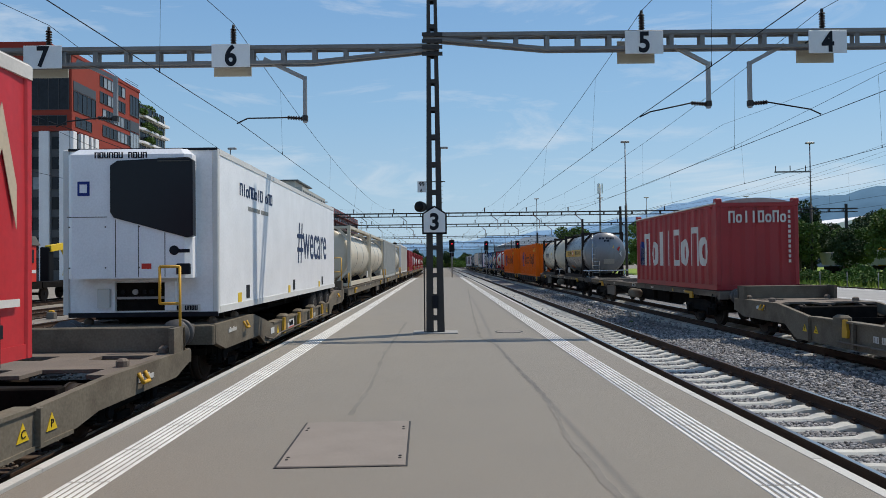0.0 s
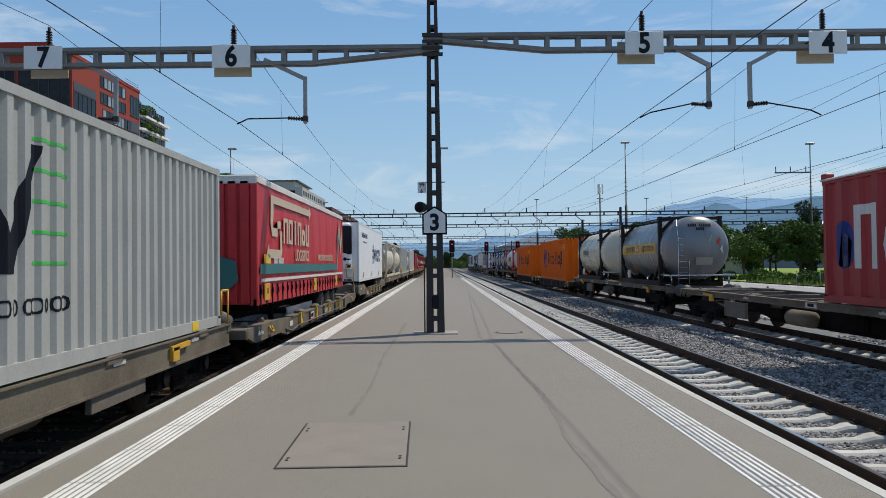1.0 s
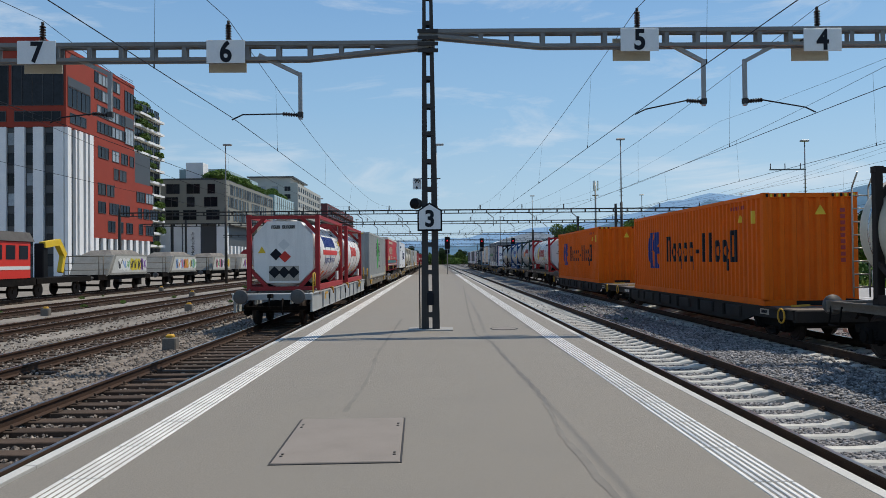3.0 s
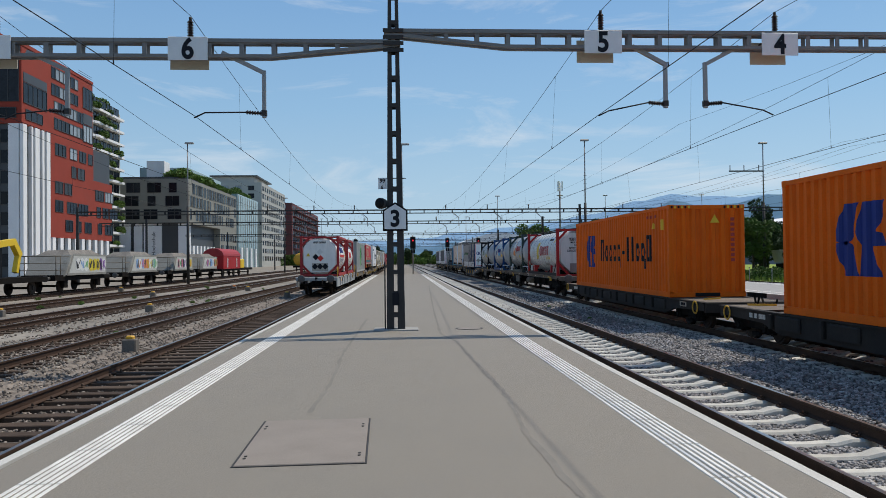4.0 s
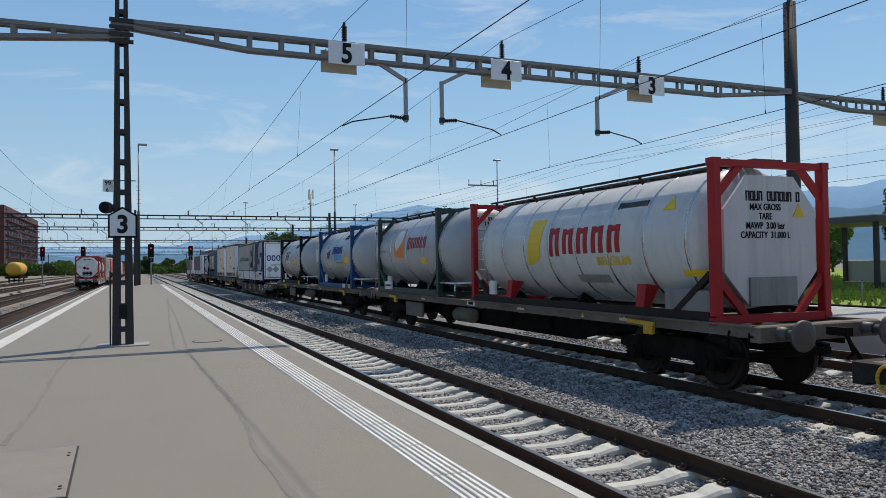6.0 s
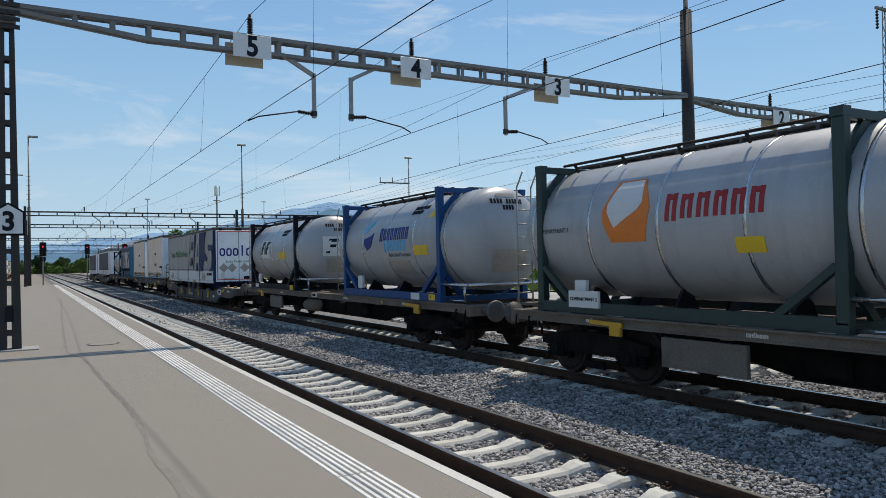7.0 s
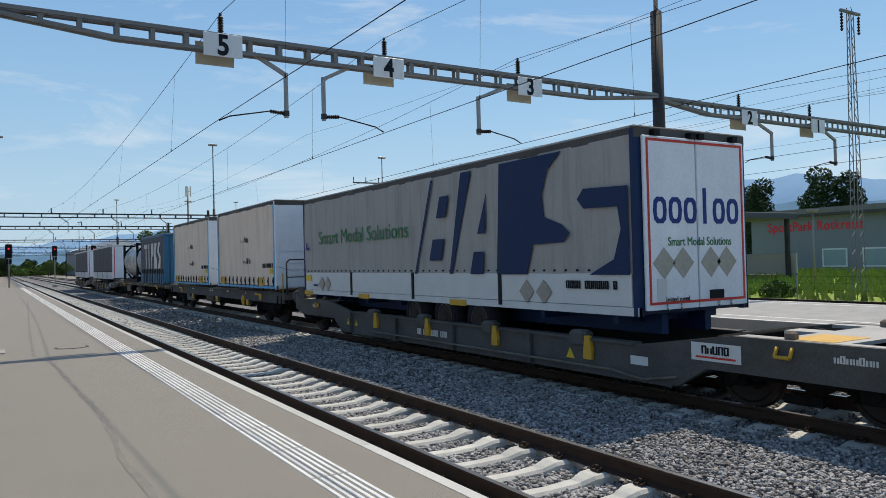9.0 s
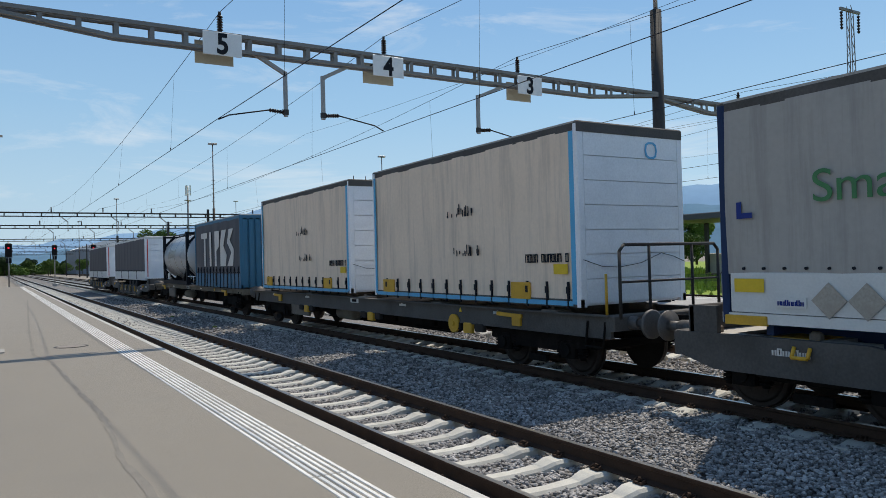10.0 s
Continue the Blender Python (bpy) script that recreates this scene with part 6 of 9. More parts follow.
def curtain_box(L, z0, z1, tarp, rail_m, label, side, W=2.55, straps=True, skirt=0.35, end_m=None, board=None, rib=False, name="curtain_swap_body"):
    """A curtain-sided body: tarpaulin with shallow folds, rails, strap row and a solid end."""
    t = thing(name, label, "swap body" if "swap" in name else "semitrailer")
    h, w = L / 2, W / 2
    zb = z0 + (skirt if board is not None else 0.12)
    for s in (-1, 1):
        vs = []
        n = int(L / 0.14)
        rng = random.Random(int(L * 100) + (7 if s > 0 else 0))
        ph = [rng.uniform(0, 6.28) for _ in range(4)]
        rows = 9
        for i in range(n + 1):
            y = -h + 0.06 + (L - 0.12) * i / n
            for j in range(rows):
                z = zb + (z1 - 0.12 - zb) * j / (rows - 1)
                k = math.sin(math.pi * j / (rows - 1))
                d = 0.012 * math.sin(y * 4.3 + ph[0]) + 0.007 * math.sin(y * 9.1 + z * 1.2 + ph[1]) + 0.008 * math.sin(y * 2.1 + z * 2.0 + ph[2])
                vs.append((s * (w - 0.014 + d * (0.35 + 0.65 * k)), y, z))
        fs = [(i * rows + j, (i + 1) * rows + j, (i + 1) * rows + j + 1, i * rows + j + 1) for i in range(n) for j in range(rows - 1)]
        part("tarpaulin_side", Geo().add(vs, fs, True), tarp, t)
        part("top_rail", Geo().bev(s * w - (0.09 if s > 0 else -0.015), s * w + (0.09 if s < 0 else 0.015), -h, h, z1 - 0.14, z1, 0.02), rail_m, t)
        part("side_beam", Geo().box(s * w - s * 0.08, s * (w - 0.004), -h, h, z0, z0 + 0.13), (tarp if rail_m is M_PALE else rail_m) if board is None else board, t)
        if board is not None:
            for k in range(4):
                a, b = -h + 0.1 + k * (L - 0.2) / 4, -h + 0.1 + (k + 1) * (L - 0.2) / 4
                part("drop_side_board", Geo().bev(s * w - (0.05 if s > 0 else -0.006), s * w + (0.05 if s < 0 else 0.006), a + 0.03, b - 0.03, z0 + 0.14, zb + 0.02, 0.01), board, t)
            for k in range(1, 4):
                y = -h + 0.1 + k * (L - 0.2) / 4
                part("stanchion_foot", Geo().box(s * w - s * 0.05, s * (w + 0.012), y - 0.05, y + 0.05, z0 + 0.05, zb + 0.03), M_INK, t)
            ey = Geo()
            for k in range(int(L / 0.28)):
                y = -h + 0.2 + k * 0.28
                ey.cyl((s * (w - 0.02), y, zb + 0.07), (s * (w + 0.014), y, zb + 0.07), 0.019, 6)
            part("eyelet_row", ey, M_INK, t)
        if straps:
            for k in range(int(L / 0.55)):
                y = -h + 0.3 + k * 0.55
                part("strap", Geo().box(s * (w - 0.01), s * (w + 0.016), y - 0.022, y + 0.022, z0 - 0.03, zb + 0.3).bev(s * (w + 0.02) - 0.014, s * (w + 0.02) + 0.014, y - 0.035, y + 0.035, zb + 0.1, zb + 0.22, 0.005), M_INK, t)
    part("roof", Geo().box(-w + 0.02, w - 0.02, -h + 0.02, h - 0.02, z1 - 0.04, z1 + 0.015), M_TARP_GREY, t)
    part("core", Geo().box(-w + 0.08, w - 0.08, -h + 0.05, h - 0.05, z0 + 0.02, z1 - 0.05), end_m or rail_m, t, "")
    for s in (-1, 1):
        if rib:
            for k in range(9):
                x = -w + 0.1 + k * (W - 0.2) / 9
                part("end_rib", Geo().bev(x, x + (W - 0.2) / 9 - 0.06, s * (h - 0.02) - 0.03, s * (h - 0.02) + 0.03, z0 + 0.05, z1 - 0.1, 0.02), end_m or rail_m, t)
        else:
            for k in range(7):
                z = z0 + 0.06 + k * (z1 - z0 - 0.2) / 7
                part("end_panel", Geo().box(-w + 0.14, w - 0.14, s * (h - 0.02) - 0.018, s * (h - 0.02) + 0.018, z, z + (z1 - z0 - 0.2) / 7 - 0.012), end_m or rail_m, t)
        for s2 in (-1, 1):
            part("corner_post", Geo().bev(s2 * w - (0.15 if s2 > 0 else 0.006), s2 * w + (0.15 if s2 < 0 else 0.006), s * h - (0.11 if s > 0 else 0), s * h + (0.11 if s < 0 else 0), z0, z1 - 0.02, 0.02), end_m or rail_m, t)
        part("end_header", Geo().bev(-w, w, s * h - (0.1 if s > 0 else 0.01), s * h + (0.1 if s < 0 else 0.01), z1 - 0.17, z1 + 0.01, 0.02), rail_m, t)
    return t


def road_wheels(t, ys, z, r=0.5):
    tyre = Geo()
    for y in ys:
        for s in (-1, 1):
            tr = part("wheel", Geo().cyl((s * 0.86, y, z), (s * 1.22, y, z), r, 22).cyl((s * 1.22, y, z), (s * 1.235, y, z), r - 0.04, 22, r - 0.09), M_RUBBER, t)
            part("rim", Geo().cyl((s * 1.2, y, z), (s * 1.238, y, z), 0.27, 18, 0.24).cyl((s * 1.2, y, z), (s * 1.26, y, z), 0.11, 12), M_WHEEL, tr)
            part("rim_edge", Geo().path([(s * 1.236, y + 0.27 * math.cos(q * math.pi / 9), z + 0.27 * math.sin(q * math.pi / 9)) for q in range(19)], 0.01, 5), M_BUFFER, tr)
    for s in (-1, 1):
        part("mudguard", Geo().ex([(ys[0] - 0.62, z + 0.3), (ys[0] - 0.55, z + 0.55), (ys[-1] + 0.55, z + 0.55), (ys[-1] + 0.62, z + 0.3), (ys[-1] + 0.68, z + 0.32), (ys[-1] + 0.6, z + 0.6), (ys[0] - 0.6, z + 0.6), (ys[0] - 0.68, z + 0.32)], s * 0.84, s * 1.24, "x"), M_RUBBER, t)


def chassis(t, L, z0, colour=None):
    g = Geo()
    for s in (-1, 1):
        g.box(s * 0.5 - 0.07, s * 0.5 + 0.07, -L / 2 + 0.2, L / 2 - 0.4, z0 - 0.32, z0 - 0.01)
    for k in range(8):
        y = -L / 2 + 0.6 + k * (L - 1.2) / 7
        g.box(-1.15, 1.15, y - 0.05, y + 0.05, z0 - 0.14, z0 - 0.01)
    part("chassis", g, colour or M_UNDER, t)


# ---- the train that comes in on track 4 ----
def hazard(t, x, y, z, turn, r=0.16, m=None):
    return decal(diamond(r), m or M_PLACARD, t, (x, y, z), turn, "hazard_placard", "grey folded hazard placard")


def swap_tank(label, shell, frame_m, near=1.15, far=0.75, z0=1.1, z1=3.76, L=5.9, side=-1):
    return tank_container(L, z0, z1, shell, frame_m, label, side, near, far)


def end_codes(t, y, m=None, n=11):
    dome_bars(t, 0.0, 0.7 * t["r"], n, 0.11, m or M_INK, 4)
    dome_bars(t, 0.0, 0.58 * t["r"], 4, 0.11, m or M_INK)
    dome_panel(t, 0.0, 0.82 * t["r"], 0.5, 0.09, M_SKYBLUE if m else M_PLACARD, "blue_label")


put(pocket_wagon(17.4, M_WAGON_BROWN, "empty brown-grey pocket wagon with rusty deck", -1, 0.96, False), X4, 12.6, V_IN)
put(flat_wagon(19.6, M_WAGON_SILL, "long flat container wagon with faded grey sills"), X4, 31.4, V_IN)
put(red_bulk_container(), X4, 26.67, V_IN)
put(flat_wagon(19.7, M_WAGON_SILL, "long flat container wagon carrying two grey tanks"), X4, 51.75, V_IN)

b1 = swap_tank("dull steel tank container with a yellow belt and dark frame", M_TANK_DARK, M_FRAME_BROWN, 1.15, 0.9)
for yy in (-1.55, 0.2, 1.9):
    on_shell(b1, -1, yy, 0.02, rect(1.62, 0.42), M_BELT, "yellow_belt", 0.009, "yellow belt")
on_shell(b1, -1, 0.2, 0.02, rect(0.3, 0.3), M_HAZ_RED, "red_square", 0.014)
on_shell(b1, -1, 0.2, 0.02, rect(0.22, 0.07), M_LABEL, "white_cross", 0.02)
on_shell(b1, -1, 0.2, 0.02, rect(0.07, 0.22), M_LABEL, "white_cross", 0.023)
shell_strokes(b1, -1, 1.35, 0.02, 9, 0.26, M_INK, 0.62, 0.25)
shell_strokes(b1, -1, -1.3, 0.02, 11, 0.26, M_INK, 0.62, 0.25)
on_shell(b1, -1, -1.6, -0.75, diamond(0.2), M_HAZ_RED, "hazard_placard")
on_shell(b1, -1, 1.7, -0.75, rect(0.5, 0.2), M_HAZ_ORANGE, "hazard_plate")
end_codes(b1, -3.9)
decal(diamond(0.17), M_HAZ_RED, b1, (0.72, -3.98, b1["cz"] + 0.2), (90, 0, 28), "hazard_placard", "red flame placard")
decal(diamond(0.17), M_LABEL, b1, (0.86, -3.93, b1["cz"] - 0.06), (90, 0, 33), "hazard_placard", "white placard")
decal(tri(0.24), M_WARN, b1, (0.42, -4.03, b1["cz"] + 0.36), (84, 0, 14))
decal(rect(0.62, 0.28), M_PLACARD, b1, (0.1, -4.1, b1["cz"] - 0.5), (100, 0, 3), "label_holder")
g = Geo()
for dx in (-0.2, 0.2):
    g.path([(-0.62 + dx, -4.0, 1.2), (-0.62 + dx, -4.0, 2.9), (-0.55 + dx, -3.6, 3.6)], 0.02)
for k in range(8):
    g.cyl((-0.82, -4.0, 1.4 + k * 0.21), (-0.42, -4.0, 1.4 + k * 0.21), 0.016, 6)
part("end_ladder", g, M_CHROME, b1)
put(b1, X4, 46.25, V_IN)

b2t = swap_tank("stained cream tank container in a dark frame", M_OFFWHITE, M_FRAME_BROWN, 1.15, 0.9)
on_shell(b2t, -1, 0.9, 0.02, rect(1.5, 0.42), M_PLACARD, "faded_belt")
shell_strokes(b2t, -1, 0.9, 0.02, 9, 0.26, M_INK, 0.62, 0.25)
on_shell(b2t, -1, -1.4, 0.1, rect(0.3, 0.2), M_WARN)
on_shell(b2t, -1, -1.9, 0.5, tri(0.25), M_WARN)
shell_strokes(b2t, -1, -1.6, 0.62, 8, 0.12, M_INK, 0.7, 0.25, "code_marking")
end_codes(b2t, -3.9)
put(b2t, X4, 56.6, V_IN)

for yw, yc in ((71.1, 70.3), (89.05, 89.35)):
    put(low_wagon(17.7, "low dark grey container wagon under an orange container"), X4, yw, V_IN)
    put(orange_container(), X4, yc, V_IN)

put(flat_wagon(19.8, M_WAGON_SILL, "long flat container wagon with faded grey sills"), X4, 108.5, V_IN)
hk = tank_container(9.0, 1.05, 3.66, M_TANK_SOILED, M_FRAME_BRIGHT, "long white tank container in a bright red frame", -1, 0, 0, False, 2.46, 8)
shell_strokes(hk, -1, -0.75, 0.06, 5, 0.62, M_FRAME_BRIGHT, 0.86, 0.26)
on_shell(hk, -1, 1.2, 0.1, [(-0.3, -0.55), (-0.12, -0.55), (-0.02, -0.08), (0.16, -0.08), (0.1, -0.45), (0.26, -0.45), (0.42, 0.5), (0.22, 0.5), (0.18, 0.1), (-0.02, 0.1), (0.04, 0.5), (-0.16, 0.5)], M_WARN, "yellow_initial", 0.012, "large yellow initial")
shell_word(hk, -1, -1.75, -0.3, "BELGIUM", 0.24, M_WARN, 1.1, 0.01)
shell_strokes(hk, -1, -2.2, 0.6, 10, 0.15, M_INK, 0.6, 0.17, "code_marking")
on_shell(hk, -1, -3.3, 0.55, tri(0.34), M_WARN)
on_shell(hk, -1, -4.0, -0.5, rect(0.8, 0.12), M_WARN)
on_shell(hk, -1, -0.9, -0.62, rect(1.1, 0.2), M_PLACARD, "label_holder")
for k in (-2.6, 2.4):
    part("red_saddle", Geo().ex([(-1.22, 1.2), (-1.12, 1.2), (-0.85, 1.62), (-1.16, 1.66)], k - 0.12, k + 0.12, "y"), M_FRAME_BRIGHT, hk)
part("side_locker", Geo().bev(-1.2, -1.0, -4.3, -3.25, 1.2, 1.6, 0.02), M_TANK_DARK, hk)
pl = [(-0.5, -1.02), (0.5, -1.02), (0.98, -0.5), (0.98, 0.5), (0.5, 1.05), (-0.5, 1.05), (-0.98, 0.5), (-0.98, -0.5)]
part("end_plate", Geo().ex([(p[0], p[1] + 2.36) for p in pl], -4.43, -4.38, "y"), M_TANK_SOILED, hk, "flat white octagonal end plate")
strokes("TTTT TTTTTT T", 0.16, M_INK, hk, (0.05, -4.435, 3.08), FRONT, "code_marking", 0.56, 0, 0.13)
for k, line in enumerate(("MAX GROSS", "TARE", "MAWP  3.00 bar", "CAPACITY  31.000 L")):
    lettering(line, 0.15, M_INK, hk, (-0.12, -4.435, 2.9 - k * 0.15), FRONT, squeeze=0.8, bold=0.003)
decal(tri(0.26), M_WARN, hk, (0.6, -4.435, 2.86), FRONT)
part("end_box", Geo().box(-0.5, 0.5, -4.47, -4.4, 1.32, 1.78), M_TANK_DARK, hk)
put(hk, X4, 104.36, V_IN)

t2 = swap_tank("white compartment tank container in a dark green frame", M_TANK_GREY, M_FRAME_GREEN, 1.15, 0.8)
on_shell(t2, -1, 0.7, 0.25, [(-0.55, -0.1), (-0.3, -0.55), (0.45, -0.55), (0.55, 0.0), (0.3, 0.5), (-0.3, 0.5)], M_HAZ_ORANGE, "emblem", 0.01, "orange angular emblem")
on_shell(t2, -1, 0.72, 0.34, [(-0.42, -0.1), (-0.2, -0.42), (0.4, -0.1), (0.3, 0.36), (-0.2, 0.36)], M_LABEL, "emblem_core", 0.015)
shell_word(t2, -1, 2.5, 0.0, "COMPARTMENT 3", 0.11, M_INK)
shell_strokes(t2, -1, -1.0, 0.2, 6, 0.42, M_FRAME_RED, 0.7, 0.25)
on_shell(t2, -1, -1.6, -0.3, rect(0.45, 0.22), M_WARN)
plt = part("compartment_plate", Geo().box(-1.27, -1.22, 1.25, 2.0, 1.22, 1.5), M_LABEL, t2)
lettering("COMPARTMENT 2", 0.085, M_INK, plt, (-1.274, 1.62, 1.36), SIDE_L)
end_codes(t2, -3.9)
put(t2, X4, 114.2, V_IN)

put(flat_wagon(19.7, M_WAGON_SILL, "long flat container wagon carrying two tank containers"), X4, 128.95, V_IN)
ce = swap_tank("light grey tank container in a blue frame with protruding domed end", M_TANK_GREY, M_FRAME_BLUE, 1.12, 0.85)
on_shell(ce, -1, 1.15, 0.25, [(-0.28, 0.0), (-0.1, 0.12), (0.2, 0.32), (0.16, 0.42), (-0.16, 0.3), (-0.3, 0.12)], M_SKYBLUE, "emblem", 0.01)
on_shell(ce, -1, 1.15, 0.1, [(-0.3, -0.1), (-0.1, -0.28), (0.2, -0.18), (0.34, 0.2), (0.26, 0.18), (-0.06, -0.02), (-0.26, 0.06)], M_BLUE, "emblem", 0.013)
shell_strokes(ce, -1, -0.43, 0.2, 8, 0.37, M_BLUE, 0.58, 0.24)
shell_strokes(ce, -1, -0.5, -0.06, 7, 0.32, M_SKYBLUE, 0.6, 0.24)
shell_word(ce, -1, -0.75, -0.26, "Bulk Liquid Transport", 0.14, M_INK, 1.0, 0.002)
on_shell(ce, -1, -0.6, -0.56, rect(1.15, 0.42), M_PLACARD, "label_holder", 0.012, "scuffed label holder")
for yy in (-1.75, -2.12):
    on_shell(ce, -1, yy, -0.18, rect(0.34, 0.24), M_WARN, "yellow_label")
shell_strokes(ce, -1, -1.5, 0.78, 10, 0.13, M_INK, 0.6, 0.17, "code_marking")
shell_strokes(ce, -1, -1.4, 0.66, 8, 0.12, M_INK, 0.6, 0.17, "code_marking")
on_shell(ce, -1, -2.3, 0.6, tri(0.3), M_WARN)
decal(rect(0.45, 0.16), M_LABEL, ce, (-1.224, -1.7, 1.21), SIDE_L, "label")
decal(rect(0.3, 0.14), M_WARN, ce, (-1.224, -2.55, 1.21), SIDE_L, "label")
lettering("P", 0.1, M_INK, ce, (-1.232, -2.5, 1.21), SIDE_L)
end_codes(ce, -4.05)
dome_panel(ce, 0.0, -0.5, 0.9, 0.5, M_PLACARD, "label_holder", "scuffed label holder")
put(ce, X4, 123.8, V_IN)

fg = swap_tank("light grey tank container in a black frame with white panel", M_TANK_GREY, M_FRAME_DARK, 1.15, 0.85)
on_shell(fg, -1, 0.85, 0.08, rect(1.12, 0.72), M_LABEL, "mark_panel", 0.009, "white panel with black strokes")
for yy in (1.16, 0.55):
    on_shell(fg, -1, yy, 0.13, [(-0.26, -0.26), (-0.1, -0.26), (-0.02, -0.05), (0.12, -0.05), (0.16, 0.06), (0.02, 0.06), (0.06, 0.14), (0.24, 0.14), (0.28, 0.26), (-0.1, 0.26)], M_INK, "company_mark", 0.014)
on_shell(fg, -1, 0.86, 0.1, [(-0.1, -0.24), (0.06, -0.2), (0.12, 0.05), (0.0, 0.2), (-0.12, 0.02)], M_GREEN_DULL, "leaf_mark", 0.017)
shell_word(fg, -1, 0.85, -0.21, "LONDON UK", 0.09, M_INK)
on_shell(fg, -1, -0.3, -0.42, rect(1.1, 0.4), M_PLACARD, "label_holder", 0.012)
for yy in (-1.1, -1.5):
    on_shell(fg, -1, yy, -0.14, rect(0.34, 0.26), M_WARN, "yellow_label")
shell_strokes(fg, -1, -1.3, 0.66, 10, 0.13, M_INK, 0.6, 0.17, "code_marking")
shell_strokes(fg, -1, -1.2, 0.54, 8, 0.12, M_INK, 0.6, 0.17, "code_marking")
end_codes(fg, -4.05)
dome_panel(fg, 0.0, 0.1, 1.14, 0.68, M_LABEL, "mark_panel", "white panel with black strokes")
for xx, bars in ((-0.26, (((-0.22, -0.26), (-0.08, -0.26), (0.06, 0.24), (-0.08, 0.24)), ((-0.02, 0.13), (0.24, 0.13), (0.27, 0.24), (0.01, 0.24)), ((-0.08, -0.06), (0.14, -0.06), (0.17, 0.04), (-0.05, 0.04)))),
                 (0.24, (((-0.24, -0.2), (-0.11, -0.2), (0.02, 0.2), (-0.11, 0.2)), ((-0.06, 0.13), (0.26, 0.13), (0.29, 0.24), (-0.03, 0.24)), ((-0.22, -0.26), (0.14, -0.26), (0.17, -0.15), (-0.19, -0.15)), ((0.06, -0.15), (0.18, -0.15), (0.24, 0.05), (0.12, 0.05))))):
    for out in bars:
        part("company_mark", Geo().add([dome_point(fg, xx + p, 0.12 + q, 0.012) for p, q in out], [(0, 1, 2, 3)]), M_INK, fg)
dome_panel(fg, 0.0, -0.56, 0.9, 0.48, M_PLACARD, "label_holder")
decal(rect(0.45, 0.14), M_LABEL, fg, (-1.224, 2.0, 1.21), SIDE_L, "label")
decal(rect(0.34, 0.16), M_WARN, fg, (-1.224, -2.5, 1.21), SIDE_L, "label")
put(fg, X4, 134.3, V_IN)

put(pocket_wagon(19.64, M_WAGON_GREY, "dark grey pocket wagon with yellow stops under a grey semitrailer", -1, 0.98, False), X4, 149.42, V_IN)
ba = curtain_box(13.7, 1.14, 3.98, M_TARP_GREY, M_WAGON_GREY, "grey curtain semitrailer with navy print and white rear doors", -1, 2.55, False, 0.62, M_NAVY, M_LABEL, False, "semitrailer")
xs = -1.297
for pts in ([(2.14, 3.81), (2.52, 3.81), (1.74, 1.76), (1.64, 1.76)],
            [(3.33, 1.76), (4.24, 1.76), (4.42, 2.28), (5.25, 2.3), (5.4, 2.45), (5.2, 2.6), (4.75, 2.75), (4.7, 3.13), (4.86, 3.55), (5.23, 3.82), (3.47, 3.82)],
            [(5.85, 1.76), (6.72, 1.76), (6.72, 3.1), (5.75, 3.14), (5.6, 2.98), (5.75, 2.82), (6.5, 2.8), (6.56, 2.45), (6.4, 2.0)],
            [(0.16, 1.76), (0.24, 1.76), (1.02, 3.78), (0.94, 3.78)],
            [(0.82, 2.05), (1.32, 2.05), (1.46, 2.5), (0.98, 2.5)], [(1.14, 2.95), (1.52, 2.95), (1.66, 3.4), (1.3, 3.4)],
            [(2.42, 1.76), (2.86, 1.76), (2.9, 2.2), (2.56, 2.2)], [(2.7, 2.55), (2.95, 2.55), (3.02, 3.3)]):
    decal([(p[0], p[1] - 2.83) for p in pts], M_NAVY, ba, (xs - 0.002, 0.0, 2.83), SIDE_L, "print_shape", "large navy slanted printed shape")
lettering("Smart Modal Solutions", 0.54, M_GREEN_DULL, ba, (xs - 0.002, 2.85, 2.76), SIDE_L, squeeze=1.1)
decal(rect(0.42, 0.17), M_WARN, ba, (-1.289, 6.43, 1.62), SIDE_L, "yellow_sticker")
decal(rect(0.4, 0.13), M_LABEL, ba, (-1.289, 5.87, 1.42), SIDE_L, "label")
strokes("xxTxxTx", 0.07, M_BLUE, ba, (-1.297, 5.87, 1.42), SIDE_L, "label_print", 0.7, 0, 0.2)
decal([(-0.12, 0.12), (-0.05, 0.12), (-0.05, -0.02), (0.1, -0.02), (0.1, -0.09), (-0.12, -0.09)], M_BLUE, ba, (xs - 0.004, 6.45, 2.55), SIDE_L, "corner_mark")
for yy in (5.4, 4.97, -4.2, -4.68):
    decal(diamond(0.21), M_PLACARD, ba, (-1.289, yy, 1.46), SIDE_L, "hazard_placard", "white folded hazard placard")
strokes("TTTT TTTTTT T", 0.13, M_INK, ba, (-1.288, -5.85, 1.6), SIDE_L, "code_marking", 0.7, 0, 0.22)
for yy in (6.5, 2.6, -1.9):
    part("yellow_lifting_pad", Geo().bev(-1.3, -1.24, yy - 0.3, yy + 0.3, 1.12, 1.24, 0.01), M_YELLOW, ba)
for xx in (-0.585, 0.585):
    part("rear_door", Geo().bev(xx - 0.57, xx + 0.57, -6.915, -6.86, 1.22, 3.84, 0.012), M_WHITE, ba, "white rear door")
    for k in (-0.15, 0.15):
        part("lock_rod", Geo().cyl((xx + k, -6.93, 1.2), (xx + k, -6.93, 1.3), 0.016, 6), M_CHROME, ba)
g = Geo()
for a in ((-1.1, -1.06, 1.3, 3.8), (1.06, 1.1, 1.3, 3.8), (-1.06, 1.06, 3.76, 3.8), (-1.06, 1.06, 1.3, 1.34)):
    g.box(a[0], a[1], -6.922, -6.914, a[2], a[3])
